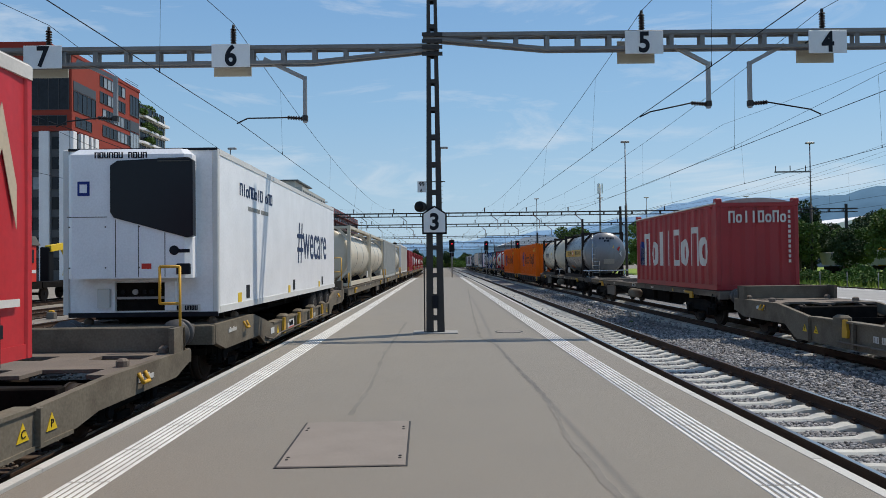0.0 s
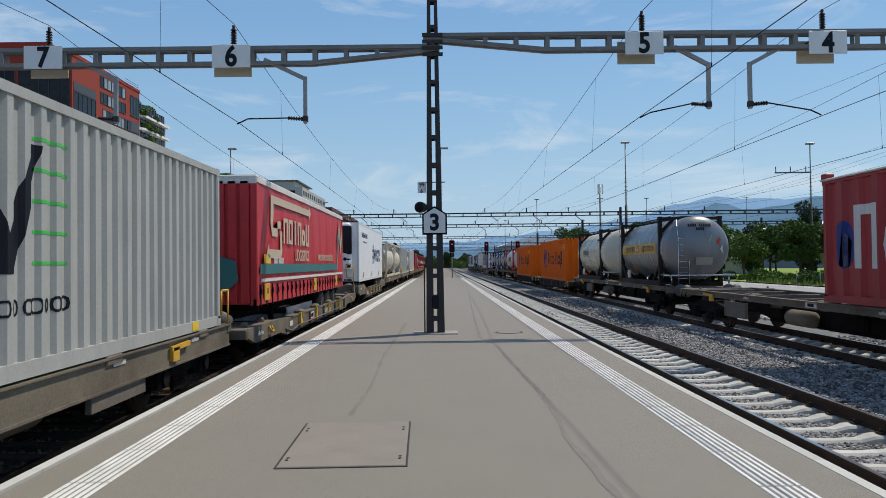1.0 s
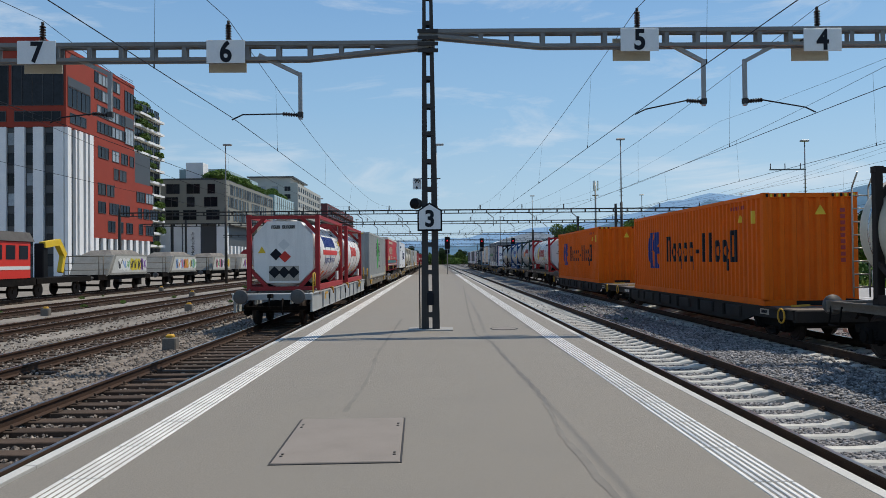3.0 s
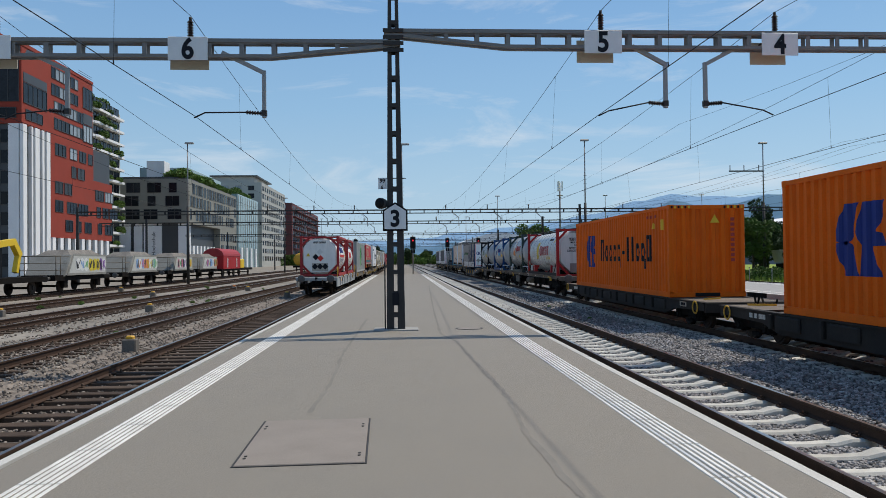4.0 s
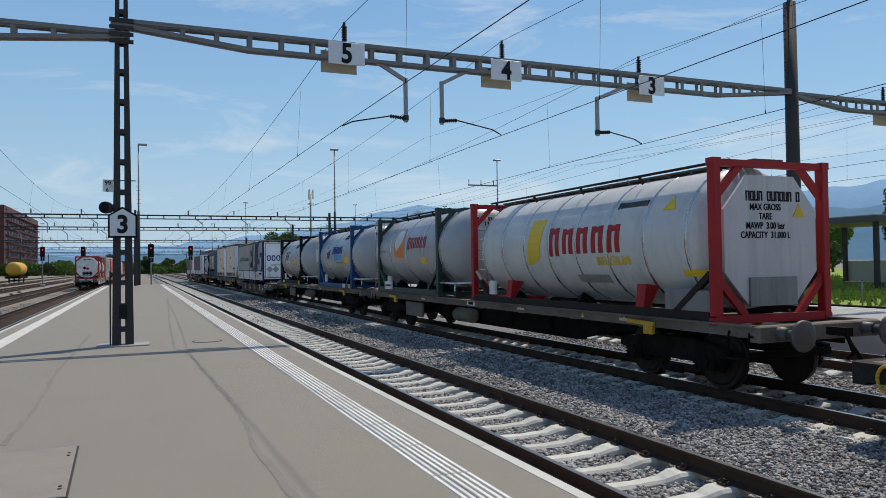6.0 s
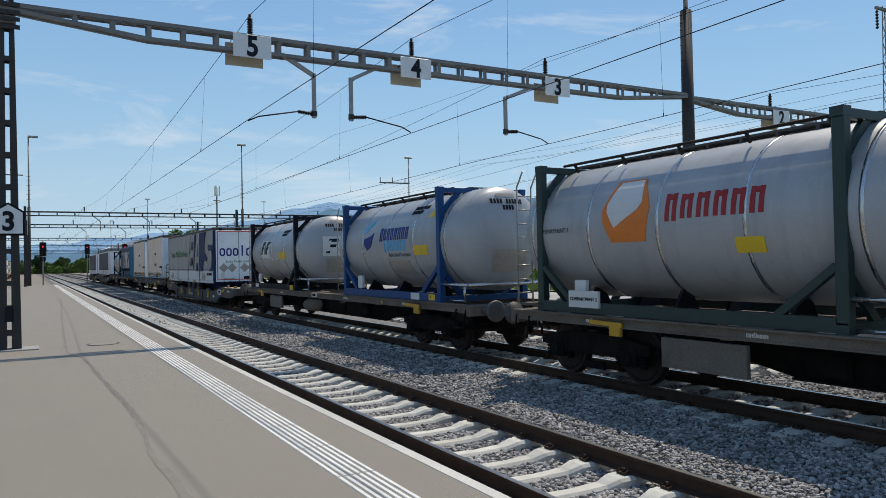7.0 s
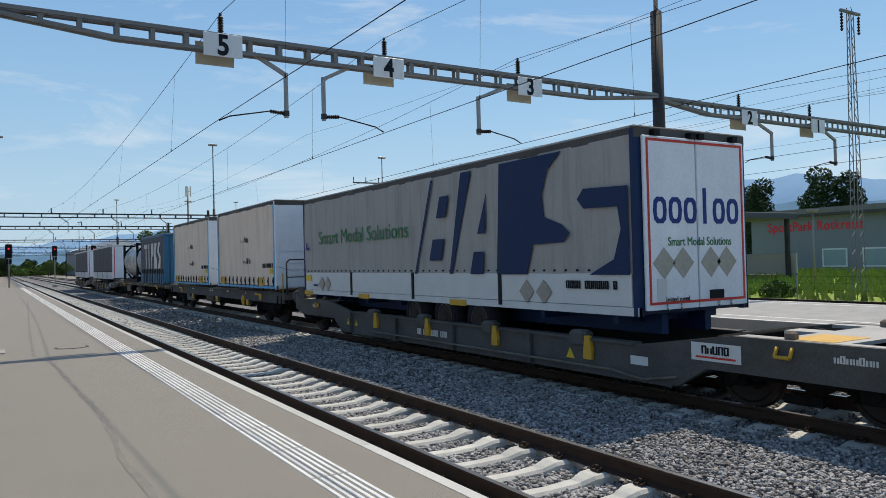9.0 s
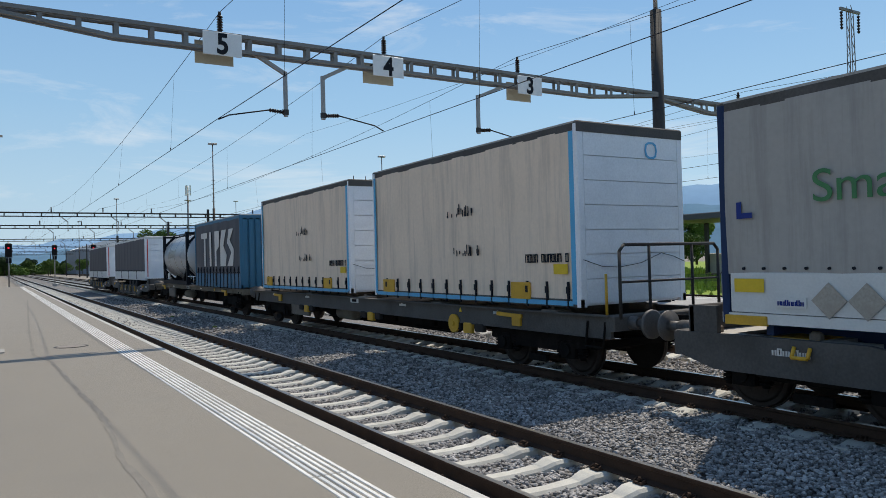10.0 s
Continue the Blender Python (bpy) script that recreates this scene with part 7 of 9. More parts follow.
part("red_outline", g, M_HAZ_RED, ba, "red reflective outline")
strokes("xxxIxx", 0.56, M_BLUE, ba, (0.0, -6.917, 2.8), FRONT, "company_mark", 0.6, 0, 0.13)
lettering("Smart Modal Solutions", 0.19, M_GREEN_DULL, ba, (0.05, -6.92, 2.24), FRONT, squeeze=0.85)
for xx in (-0.78, -0.36, 0.28, 0.66):
    hazard(ba, xx, -6.917, 1.92, FRONT, 0.24)
decal(rect(0.2, 0.34), M_LABEL, ba, (-0.84, -6.917, 1.52), FRONT, "label")
lettering("limited speed", 0.1, M_INK, ba, (-0.5, -6.92, 1.37), FRONT)
decal(rect(0.34, 0.14), M_BLACK, ba, (0.4, -6.917, 1.41), FRONT, "black_latch")
for k in (-0.9, -0.1, 0.1, 0.9):
    part("top_hinge", Geo().box(k - 0.06, k + 0.06, -6.96, -6.86, 3.84, 3.93), M_BLACK, ba)
road_wheels(ba, (-2.6, -1.3, 0.0), 0.86, 0.46)
chassis(ba, 13.7, 1.14, M_NAVY)
put(ba, X4, 151.15, V_IN)

gw = flat_wagon(19.2, M_WAGON_GREY, "dark grey container wagon with yellow locks under two swap bodies", 1.1, True, -1, False, 0.34)
guard = Geo().path([(-1.15, -9.25, 1.05), (-1.15, -9.25, 2.1), (-1.05, -9.25, 2.2), (1.05, -9.25, 2.2), (1.15, -9.25, 2.1), (1.15, -9.25, 1.05)], 0.026, 8).path([(-1.15, -9.25, 1.62), (1.15, -9.25, 1.62)], 0.02)
for xx in (-0.5, 0.5):
    guard.cyl((xx, -9.25, 1.05), (xx, -9.25, 2.2), 0.024, 8)
part("guard_rail", guard, M_STEEL, gw, "dark grey tubular guard rail across the wagon end")
part("yellow_post", Geo().cyl((-1.2, -9.0, 1.08), (-1.2, -9.0, 1.75), 0.022, 8), M_YELLOW, gw)
part("hand_wheel", Geo().cyl((-1.24, -4.6, 0.72), (-1.29, -4.6, 0.72), 0.19, 20).cyl((-1.29, -4.6, 0.72), (-1.32, -4.6, 0.72), 0.05, 10), M_YELLOW, gw, "yellow brake hand wheel")
for yy in (-5.5, -1.0, 3.5):
    for q in range(3):
        part("valve_block", Geo().bev(-1.27, -1.17, yy + q * 0.42 - 0.15, yy + q * 0.42 + 0.15, 0.6 - 0.05 * (q % 2), 0.76, 0.02), M_WAGON_DARK if q != 1 else M_YELLOW, gw)
put(gw, X4, 169.2, V_IN)
for yc in (164.52, 173.55):
    r1 = curtain_box(7.58, 1.2, 4.25, M_TARP_CREAM, M_WAGON_GREY, "dirty cream curtain swap body with white front wall and blue edges", -1, 2.5, True, 0.2, M_WHITE)
    strokes("TTTT TTTTTT T", 0.15, M_INK, r1, (-1.262, -2.95, 2.02), SIDE_L, "code_marking", 0.6, 0, 0.14)
    decal(rect(0.36, 0.17), M_WARN, r1, (-1.262, -3.32, 1.83), SIDE_L, "label")
    for yy in (3.0, -2.2):
        part("yellow_lifting_plate", Geo().bev(-1.275, -1.24, yy - 0.28, yy + 0.28, 1.3, 1.6, 0.01), M_YELLOW, r1)
    for q in ring(0.45, 3.85, 0.3, 0.3, 0.035):
        part("round_label", Geo().ex(q, -3.8, -3.793, "y"), M_SKYBLUE, r1)
    part("tie_cable", Geo().path([(-1.2, -3.82, 1.98), (-0.8, -3.83, 1.86), (-0.4, -3.83, 1.84), (0.1, -3.83, 1.9), (0.6, -3.83, 2.06), (0.9, -3.83, 2.0), (1.2, -3.82, 1.9)], 0.007, 4), M_INK, r1)
    part("blue_edge", Geo().box(-1.266, -1.25, -3.7, -3.6, 1.25, 4.1).box(-1.266, -1.25, 3.62, 3.7, 1.25, 4.1).box(-1.266, -1.25, -3.6, 3.62, 1.22, 1.3), M_SKYBLUE, r1)
    g = Geo()
    rr = random.Random(4)
    for k in range(34):
        yy, zz = rr.uniform(-0.9, 0.3), rr.choice((2.1, 2.14, 2.9, 2.95))
        g.box(-1.268, -1.262, yy - 0.012, yy + 0.012, zz, zz + rr.uniform(0.05, 0.22))
    part("torn_patch", g, M_INK, r1, "dark torn edges of a removed print")
    put(r1, X4, yc, V_IN)

put(flat_wagon(18.9, M_WAGON_BROWN, "brown container wagon under a blue swap body and a tank", 1.08), X4, 188.9, V_IN)
tp = curtain_box(7.5, 1.12, 3.98, M_TARP_DARK, M_TEAL, "anthracite curtain swap body with blue ribbed end wall", -1, 2.5, True, 0.55, M_TEAL, M_TEAL, True)
for k, pts in enumerate(([(-0.5, 0.75), (0.5, 0.75), (0.5, 0.5), (0.2, 0.5), (0.2, -0.75), (-0.05, -0.75), (-0.05, 0.5), (-0.5, 0.5)], [(-0.12, -0.75), (0.14, -0.75), (0.14, 0.75), (-0.12, 0.75)], [(-0.3, -0.75), (-0.05, -0.75), (-0.05, -0.1), (0.4, 0.1), (0.4, 0.75), (-0.3, 0.75)], [(-0.45, -0.75), (0.3, -0.75), (0.45, -0.3), (0.0, 0.1), (0.4, 0.75), (-0.2, 0.75), (-0.45, 0.3)], [(-0.45, -0.75), (0.3, -0.75), (0.45, -0.1), (-0.1, 0.3), (0.4, 0.75), (-0.2, 0.75), (-0.45, 0.2), (0.1, -0.2)])):
    decal([(p[0] * 1.1, p[1]) for p in pts], M_PALE, tp, (-1.262, 1.9 - k * 1.08, 2.75), SIDE_L, "letter_block", "large pale block")
put(tp, X4, 183.8, V_IN)
tk = swap_tank("grey tank container in a dark frame", M_TANK_GREY, M_FRAME_DARK, 0.6, 0.6)
shell_strokes(tk, -1, 0.8, 0.15, 5, 0.5, M_PLACARD, 0.7, 0.25)
put(tk, X4, 192.55, V_IN)
for yw, yc in ((208.1, 207.9), (226.2, 226.5)):
    put(pocket_wagon(17.6, M_WAGON_GREY, "dark grey pocket wagon at the end of the train", -1), X4, yw, V_IN)
    gt = curtain_box(13.6, 1.2, 3.98, M_TARP_DARK, M_LABEL, "dark grey curtain semitrailer with white lower boards", -1, 2.55, False, 0.55, M_WHITE, M_LABEL, False, "semitrailer")
    part("red_outline", Geo().box(-1.15, -1.1, -6.85, -6.84, 1.4, 3.8).box(1.1, 1.15, -6.85, -6.84, 1.4, 3.8), M_HAZ_RED, gt)
    road_wheels(gt, (-3.0, -1.7, -0.4), 0.86, 0.46)
    chassis(gt, 13.6, 1.2)
    put(gt, X4, yc, V_IN)

# ---- the train that leaves on track 6 ----
put(flat_wagon(17.7, M_WAGON_LIGHT, "light grey container wagon at the tail of the train", 1.06, True, 1, True, 0.56), X6, -34.4, V_OUT)
ta = tank_container(6.06, 1.08, 3.62, M_TANK_WHITE, M_FRAME_RED, "white tank container in a dark red frame at the train's tail", 1, 0, 0, True)
shell_strokes(ta, 1, -0.1, 0.36, 11, 0.46, M_BLUE, 0.56, 0.26)
on_shell(ta, 1, -0.1, 0.02, rect(3.5, 0.17), M_HAZ_RED, "red_bar")
shell_word(ta, 1, -0.1, -0.2, "Logistic Services", 0.36, M_BLUE, 1.0, 0.006)
on_shell(ta, 1, -1.75, -0.75, rect(1.2, 0.6), M_PLACARD, "label_holder")
on_shell(ta, 1, -0.6, -0.72, rect(0.42, 0.34), M_HAZ_ORANGE, "hazard_plate", 0.01, "orange hazard plate")
for yy, mm in ((0.05, M_LABEL), (0.3, M_HAZ_RED)):
    on_shell(ta, 1, yy, -0.74, diamond(0.22), mm, "hazard_placard")
on_shell(ta, 1, 2.62, 0.05, tri(0.26), M_WARN)
on_shell(ta, 1, 2.62, 0.36, rect(0.15, 0.2), M_WARN, "label")
shell_strokes(ta, 1, 1.9, 0.68, 9, 0.12, M_INK, 0.6, 0.18, "code_marking")
for k, line in enumerate(("RID/ADR", "TC IMPACT APPROVED", "UN PORTABLE TANK T11", "MAWP 4 BAR")):
    shell_word(ta, 1, 2.1, 0.4 - k * 0.12, line, 0.15 if k % 3 == 0 else 0.085, M_INK, 0.9)
pl = [(-0.55, -1.02), (0.55, -1.02), (1.0, -0.55), (1.0, 0.55), (0.55, 1.05), (-0.55, 1.05), (-1.0, 0.55), (-1.0, -0.55)]
part("end_plate", Geo().ex([(p[0], p[1] + 2.36) for p in pl], -2.97, -2.92, "y"), M_TANK_WHITE, ta, "white octagonal end plate")
strokes("TTTT TTTTTT", 0.11, M_INK, ta, (0, -2.977, 3.22), FRONT, "code_marking", 0.66, 0, 0.2)
for xx, zz, mm in ((0.02, 2.62, M_LABEL), (-0.25, 2.3, M_INK), (0.05, 2.22, M_HAZ_RED)):
    decal(diamond(0.2), mm, ta, (xx, -2.976, zz), FRONT, "hazard_placard")
decal(tri(0.26), M_WARN, ta, (-0.72, -2.976, 2.46), FRONT)
decal(rect(1.0, 0.5), M_PLACARD, ta, (0.02, -2.976, 1.66), FRONT, "label_holder")
for xx in (-0.3, 0.02, 0.34):
    decal(diamond(0.2), M_INK, ta, (xx, -2.984, 1.7), FRONT, "hazard_placard")
put(ta, X6, -38.15, V_OUT)
ho = tank_container(6.06, 1.08, 3.62, M_TANK_WHITE, M_FRAME_RED, "white tank container in a dark red frame with red mark", 1, 0, 0, True)
shell_strokes(ho, 1, -0.2, 0.12, 5, 0.5, M_HAZ_RED, 0.86, 0.26)
on_shell(ho, 1, -1.1, -0.5, rect(0.42, 0.34), M_HAZ_ORANGE, "hazard_plate", 0.01, "orange hazard plate")
on_shell(ho, 1, -0.5, -0.5, diamond(0.24), M_LABEL, "hazard_placard")
on_shell(ho, 1, 1.9, 0.2, rect(0.34, 0.3), M_LABEL, "label")
on_shell(ho, 1, 1.5, -0.6, tri(0.36), M_WARN)
shell_strokes(ho, 1, 2.0, 0.62, 8, 0.12, M_INK, 0.6, 0.17, "code_marking")
part("end_plate", Geo().ex([(p[0], p[1] + 2.36) for p in pl], -2.97, -2.92, "y"), M_TANK_GREY, ho)
decal(tri(0.5), M_WARN, ho, (0.55, -2.976, 2.75), FRONT)
put(ho, X6, -30.25, V_OUT)

put(flat_wagon(17.0, M_WAGON_BROWN, "brown container wagon with rusty brackets under a grey container", 1.0, True, 1, False, 0.36), X6, -16.5, V_OUT)
bulk = thing("end_bulkhead_box", "brown steel end box on the container wagon", "bulkhead")
part("panel", Geo().bev(-1.26, 1.26, -0.12, 0.0, 0.72, 1.3, 0.02), M_WAGON_BROWN, bulk)
part("bracket", Geo().box(-1.26, -1.2, 0, 0.5, 0.72, 1.2).box(1.2, 1.26, 0, 0.5, 0.72, 1.2), M_WAGON_BROWN, bulk)
put(bulk, X6, -24.35, V_OUT)
put(grey_container(), X6, -15.95, V_OUT)

put(pocket_wagon(19.6, M_WAGON_BROWN, "brown-grey pocket wagon with yellow levers under a red semitrailer", 1, 0.8, False, 0.38, 0.74), X6, 1.9, V_OUT)
tray = thing("pocket_tray", "pale steel tray lying in the wagon's pocket", "tray")
part("side_wall", Geo().box(0.93, 0.97, -4.0, 0.2, 0.45, 0.92), M_PALE, tray)
part("base", Geo().box(-0.93, 0.93, -4.0, 0.2, 0.45, 0.49), M_PALE, tray)
put(tray, X6, 1.9, V_OUT)
rt = curtain_box(13.5, 1.22, 3.95, M_TARP_RED, M_PALE, "faded red curtain semitrailer with gold print and teal stripe", 1, 2.55, True, 0.2, M_TARP_RED, None, True, "semitrailer")
x = 1.296
decal(rect(11.3, 0.22), M_TEALSTRIPE, rt, (x, -0.9, 1.98), SIDE_R, "teal_stripe", "faded teal stripe")
decal([(-0.25, -0.11), (0.1, -0.11), (0.42, 0.85), (0.62, 0.8), (0.5, 1.35), (0.1, 1.0), (0.28, 0.95), (0.02, 0.11), (-0.25, 0.11)], M_TEALSTRIPE, rt, (x, 5.0, 1.98), SIDE_R, "teal_arrow")
decal(rect(13.0, 0.07), M_PALE, rt, (x, 0, 1.74), SIDE_R, "reflective_stripe")
strokes("TTITxT", 0.62, M_GOLD, rt, (x, -2.5, 2.9), SIDE_R, "company_mark", 0.95, 0, 0.22)
for pts in ([(-1.0, 0.75), (3.6, 0.75), (3.6, 0.62), (3.9, 0.84), (3.6, 1.06), (3.6, 0.93), (-1.0, 0.93)], [(-1.2, 0.93), (-0.95, 0.93), (-0.95, 0.55), (-1.05, 0.2), (-0.2, 0.2), (-0.2, 0.38), (-0.55, 0.38), (-0.55, 0.0), (-1.1, 0.0), (-1.25, 0.3)],
            [(-1.4, -0.5), (-0.2, -0.5), (-0.05, -0.35), (-0.05, 0.15), (-0.25, 0.15), (-0.25, -0.3), (-1.4, -0.3), (-1.4, -0.18), (-1.6, -0.4), (-1.4, -0.62)]):
    decal(pts, M_GOLD, rt, (x, -4.35, 2.72), SIDE_R, "arrow_emblem", "gold looped arrow emblem")
lettering("LOGISTICS", 0.42, M_GOLD, rt, (x, -1.75, 2.3), SIDE_R, bold=0.008)
lettering("we move mountains", 0.42, M_GOLD, rt, (x, 2.45, 2.32), SIDE_R, squeeze=0.92)
decal([(-0.75, -0.85), (-0.62, -0.85), (-0.12, 0.55), (0.2, -0.3), (0.48, 0.35), (0.7, -0.35), (0.7, 0.05), (0.48, 0.75), (0.2, 0.1), (-0.12, 1.0)], M_GOLD, rt, (x, 5.75, 2.75), SIDE_R, "mountain_emblem", "gold zigzag emblem")
for yy in (-5.9, 0.3, 4.8):
    part("yellow_lifting_pad", Geo().bev(1.27, 1.3, yy - 0.24, yy + 0.24, 1.3, 1.66, 0.01), M_YELLOW, rt)
decal(rect(0.6, 0.2), M_WARN, rt, (x, -5.9, 2.2), SIDE_R, "label")
strokes("TTTT TTTTTT", 0.14, M_PALE, rt, (x, -4.75, 2.17), SIDE_R, "code_marking", 0.66, 0, 0.2)
strokes("TTITxT", 0.3, M_PALE, rt, (-0.55, -6.815, 3.3), FRONT, "company_mark", 0.86, 0, 0.2)
lettering("LOGISTICS", 0.2, M_PALE, rt, (-0.5, -6.82, 3.05), FRONT)
decal([(-0.3, -0.2), (0.1, -0.35), (0.35, -0.1), (0.3, 0.3), (0.0, 0.4), (-0.3, 0.2)], M_TEALSTRIPE, rt, (0.55, -6.82, 1.85), FRONT, "dark_patch")
part("grip_plate", Geo().box(-1.25, -0.7, -6.86, -6.78, 1.55, 1.9).box(-1.25, -0.7, -6.86, -6.78, 2.1, 2.3), M_LABEL, rt)
road_wheels(rt, (2.0, 3.3, 4.6), 0.72, 0.48)
chassis(rt, 13.5, 1.22)
part("landing_leg", Geo().box(0.75, 0.87, -3.6, -3.48, 0.42, 1.2).box(-0.87, -0.75, -3.6, -3.48, 0.42, 1.2), M_UNDER, rt)
put(rt, X6, 0.15, V_OUT)

put(pocket_wagon(17.7, M_WAGON_BROWN, "brown-grey pocket wagon under a white refrigerated body", 1, 1.06, False, 0.38, 0.74), X6, 20.8, V_OUT)
L, z0, z1, W = 13.9, 1.24, 4.08, 2.56
en = thing("refrigerated_semitrailer", "white refrigerated semitrailer with black cooling unit at its front", "semitrailer")
part("body", Geo().bev(-W / 2, W / 2, -L / 2, L / 2, z0, z1, 0.03), M_WHITE, en)
for s in (-1, 1):
    part("corner_trim", Geo().bev(s * W / 2 - 0.1, s * W / 2 + 0.012 * (1 if s > 0 else 1), -L / 2 - 0.012, -L / 2 + 0.1, z0, z1 + 0.004, 0.02), M_LABEL, en)
    part("bottom_rail", Geo().box(s * W / 2 - s * 0.05, s * (W / 2 + 0.012), -L / 2 + 0.1, L / 2, z0, z0 + 0.12), M_LABEL, en)
    part("top_rail", Geo().box(s * W / 2 - s * 0.05, s * (W / 2 + 0.012), -L / 2 + 0.1, L / 2, z1 - 0.1, z1 + 0.003), M_LABEL, en)
ry = -L / 2
un = part("cooling_unit", Geo().bev(-1.12, 0.95, ry - 0.42, ry - 0.01, z0 + 0.62, z1 - 0.05, 0.1), M_WHITE, en, "white cooling unit casing")
part("dark_grille", Geo().ex([(-0.37, 2.96), (-0.31, 2.87), (0.9, 2.53), (1.0, 2.56), (1.0, 3.82), (0.92, 3.87), (-0.25, 3.82), (-0.37, 3.74)], ry - 0.445, ry - 0.3, "y"), M_GLASS_DARK, un, "black glossy grille panel")
for k in range(2):
    part("vent_strip", Geo().box(0.42, 0.95, ry - 0.452, ry - 0.4, 3.8 + k * 0.045, 3.815 + k * 0.045), M_WAGON_GREY, un)
for a in ((-1.1, -0.43, z0 + 1.64, z0 + 1.652), (0.08, 0.092, z0 + 0.64, z0 + 1.5), (0.52, 0.532, z0 + 0.64, z0 + 1.38), (-0.3, -0.288, z0 + 0.64, z0 + 1.6)):
    part("panel_gap", Geo().box(a[0], a[1], ry - 0.424, ry - 0.41, a[2], a[3]), M_WAGON_GREY, un)
for k in range(6):
    part("panel_screw", Geo().cyl(((-1.06, -0.46, 0.1)[k % 3], ry - 0.426, z0 + (0.8, 1.48)[k // 3]), ((-1.06, -0.46, 0.1)[k % 3], ry - 0.415, z0 + (0.8, 1.48)[k // 3]), 0.014, 6), M_WAGON_GREY, un)
strokes("TTTTTT TTTT", 0.1, M_INK, en, (-0.2, ry - 0.424, 3.915), FRONT, "company_mark", 0.8, 0, 0.2)
decal(rect(0.2, 0.24), M_BLUE, en, (-0.82, ry - 0.424, 3.36), FRONT, "blue_label")
decal(rect(0.12, 0.14), M_WHITE, en, (-0.82, ry - 0.432, 3.36), FRONT, "label_core")
decal(rect(0.16, 0.09), M_HAZ_RED, en, (0.22, ry - 0.424, z0 + 0.82), FRONT, "red_label")
decal(rect(0.11, 0.22), M_WARN, en, (-1.17, ry - 0.014, z0 + 0.86), FRONT, "yellow_label")
decal([(0.08 * math.cos(k * math.pi / 8), 0.08 * math.sin(k * math.pi / 8)) for k in range(16)], M_INK, en, (0.68, ry - 0.424, z0 + 1.08), FRONT, "round_mark")
decal(rect(0.2, 0.06), M_INK, en, (0.84, ry - 0.424, z0 + 1.07), FRONT, "model_bar")
part("roof_trim", Geo().box(-W / 2, W / 2, ry - 0.02, ry + 0.02, z1 - 0.03, z1 + 0.012), M_INK, en, "black roof edge")
part("bottom_trim", Geo().box(-W / 2, W / 2, ry - 0.02, ry + 0.03, z0 - 0.05, z0 + 0.03), M_INK, en, "dark lower edge")
part("service_recess", Geo().box(-0.45, 0.4, ry - 0.016, ry + 0.01, z0 + 0.06, z0 + 0.54), M_UNDER, en, "dark service recess")
for a in ((-0.5, -0.45), (0.4, 0.58)):
    part("recess_cheek", Geo().box(a[0], a[1], ry - 0.1, ry - 0.005, z0 + 0.06, z0 + 0.56), M_WHITE, en)
part("recess_shelf", Geo().box(-0.45, 0.4, ry - 0.07, ry - 0.02, z0 + 0.26, z0 + 0.3), M_TUBE, en)
for xx, r_ in ((-0.33, 0.04), (-0.12, 0.05), (0.04, 0.035), (0.16, 0.045)):
    part("hose_coupling", Geo().cyl((xx, ry - 0.06, z0 + 0.38), (xx, ry - 0.02, z0 + 0.38), r_, 10), M_TUBE if r_ == 0.05 else M_BLACK, en)
part("service_box", Geo().bev(-0.78, -0.56, ry - 0.05, ry - 0.005, z0 + 0.12, z0 + 0.44, 0.01), M_LABEL, en)
part("control_panel", Geo().bev(0.72, 0.95, ry - 0.45, ry - 0.4, z0 + 0.68, z0 + 0.86, 0.01), M_INK, en)
decal(rect(0.52, 0.12), M_LABEL, en, (0.72, ry - 0.014, z0 + 0.1), FRONT, "number_plate")
strokes("TT TTTT", 0.08, M_INK, en, (0.74, ry - 0.022, z0 + 0.1), FRONT, "plate_print", 0.7, 0, 0.22)
strokes("TIxTTxIT xTT", 0.24, M_NAVY, en, (1.284, -4.2, 3.52), SIDE_R, "company_mark", 0.95, 0, 0.16)
strokes("xxxxxxxxx xxxxxx", 0.12, M_PLACARD, en, (1.284, -4.1, 3.2), SIDE_R, "small_print", 0.9, 0, 0.2)
lettering("#wecare", 1.55, M_NAVY, en, (1.284, 2.6, 2.7), SIDE_R, squeeze=0.92, bold=0.006)
for yy in (-5.6, -1.0, 3.6):
    decal(rect(0.24, 0.2), M_WARN, en, (1.284, yy, z0 + 0.2), SIDE_R, "yellow_label")
    decal(rect(0.24, 0.26), M_INK, en, (1.284, yy + 0.6, z0 + 0.3), SIDE_R, "black_label")
road_wheels(en, (3.0, 4.3, 5.6), 0.76, 0.48)
chassis(en, 13.6, 1.24)
put(en, X6, 19.6, V_OUT)

put(flat_wagon(20.4, M_WAGON_BROWN, "brown container wagon under two cream tank containers", 1.06, True, 1, False, 0.3), X6, 40.6, V_OUT)
for yc in (36.5, 46.0):
    cr_t = tank_container(9.0, 1.1, 3.75, M_OFFWHITE, M_OFFWHITE, "cream tank container in a cream frame", 1, 0, 0, True, 2.44, 4)
    put(cr_t, X6, yc, V_OUT)
put(flat_wagon(19.8, M_WAGON_BROWN, "brown container wagon with mixed containers", 1.06, True, 1, False, 0.3), X6, 61.1, V_OUT)
put(corrugated(12.19, 1.08, 3.75, M_CGREY, "light grey corrugated container with a yellow label"), X6, 57.6, V_OUT)
put(tank_container(6.06, 1.1, 3.7, M_OFFWHITE, M_OFFWHITE, "cream tank container in a cream frame", 1, 0, 0, True), X6, 67.6, V_OUT)
put(flat_wagon(19.0, M_WAGON_BROWN, "brown container wagon under a pale box", 1.06, True, 1, False, 0.3), X6, 81.0, V_OUT)
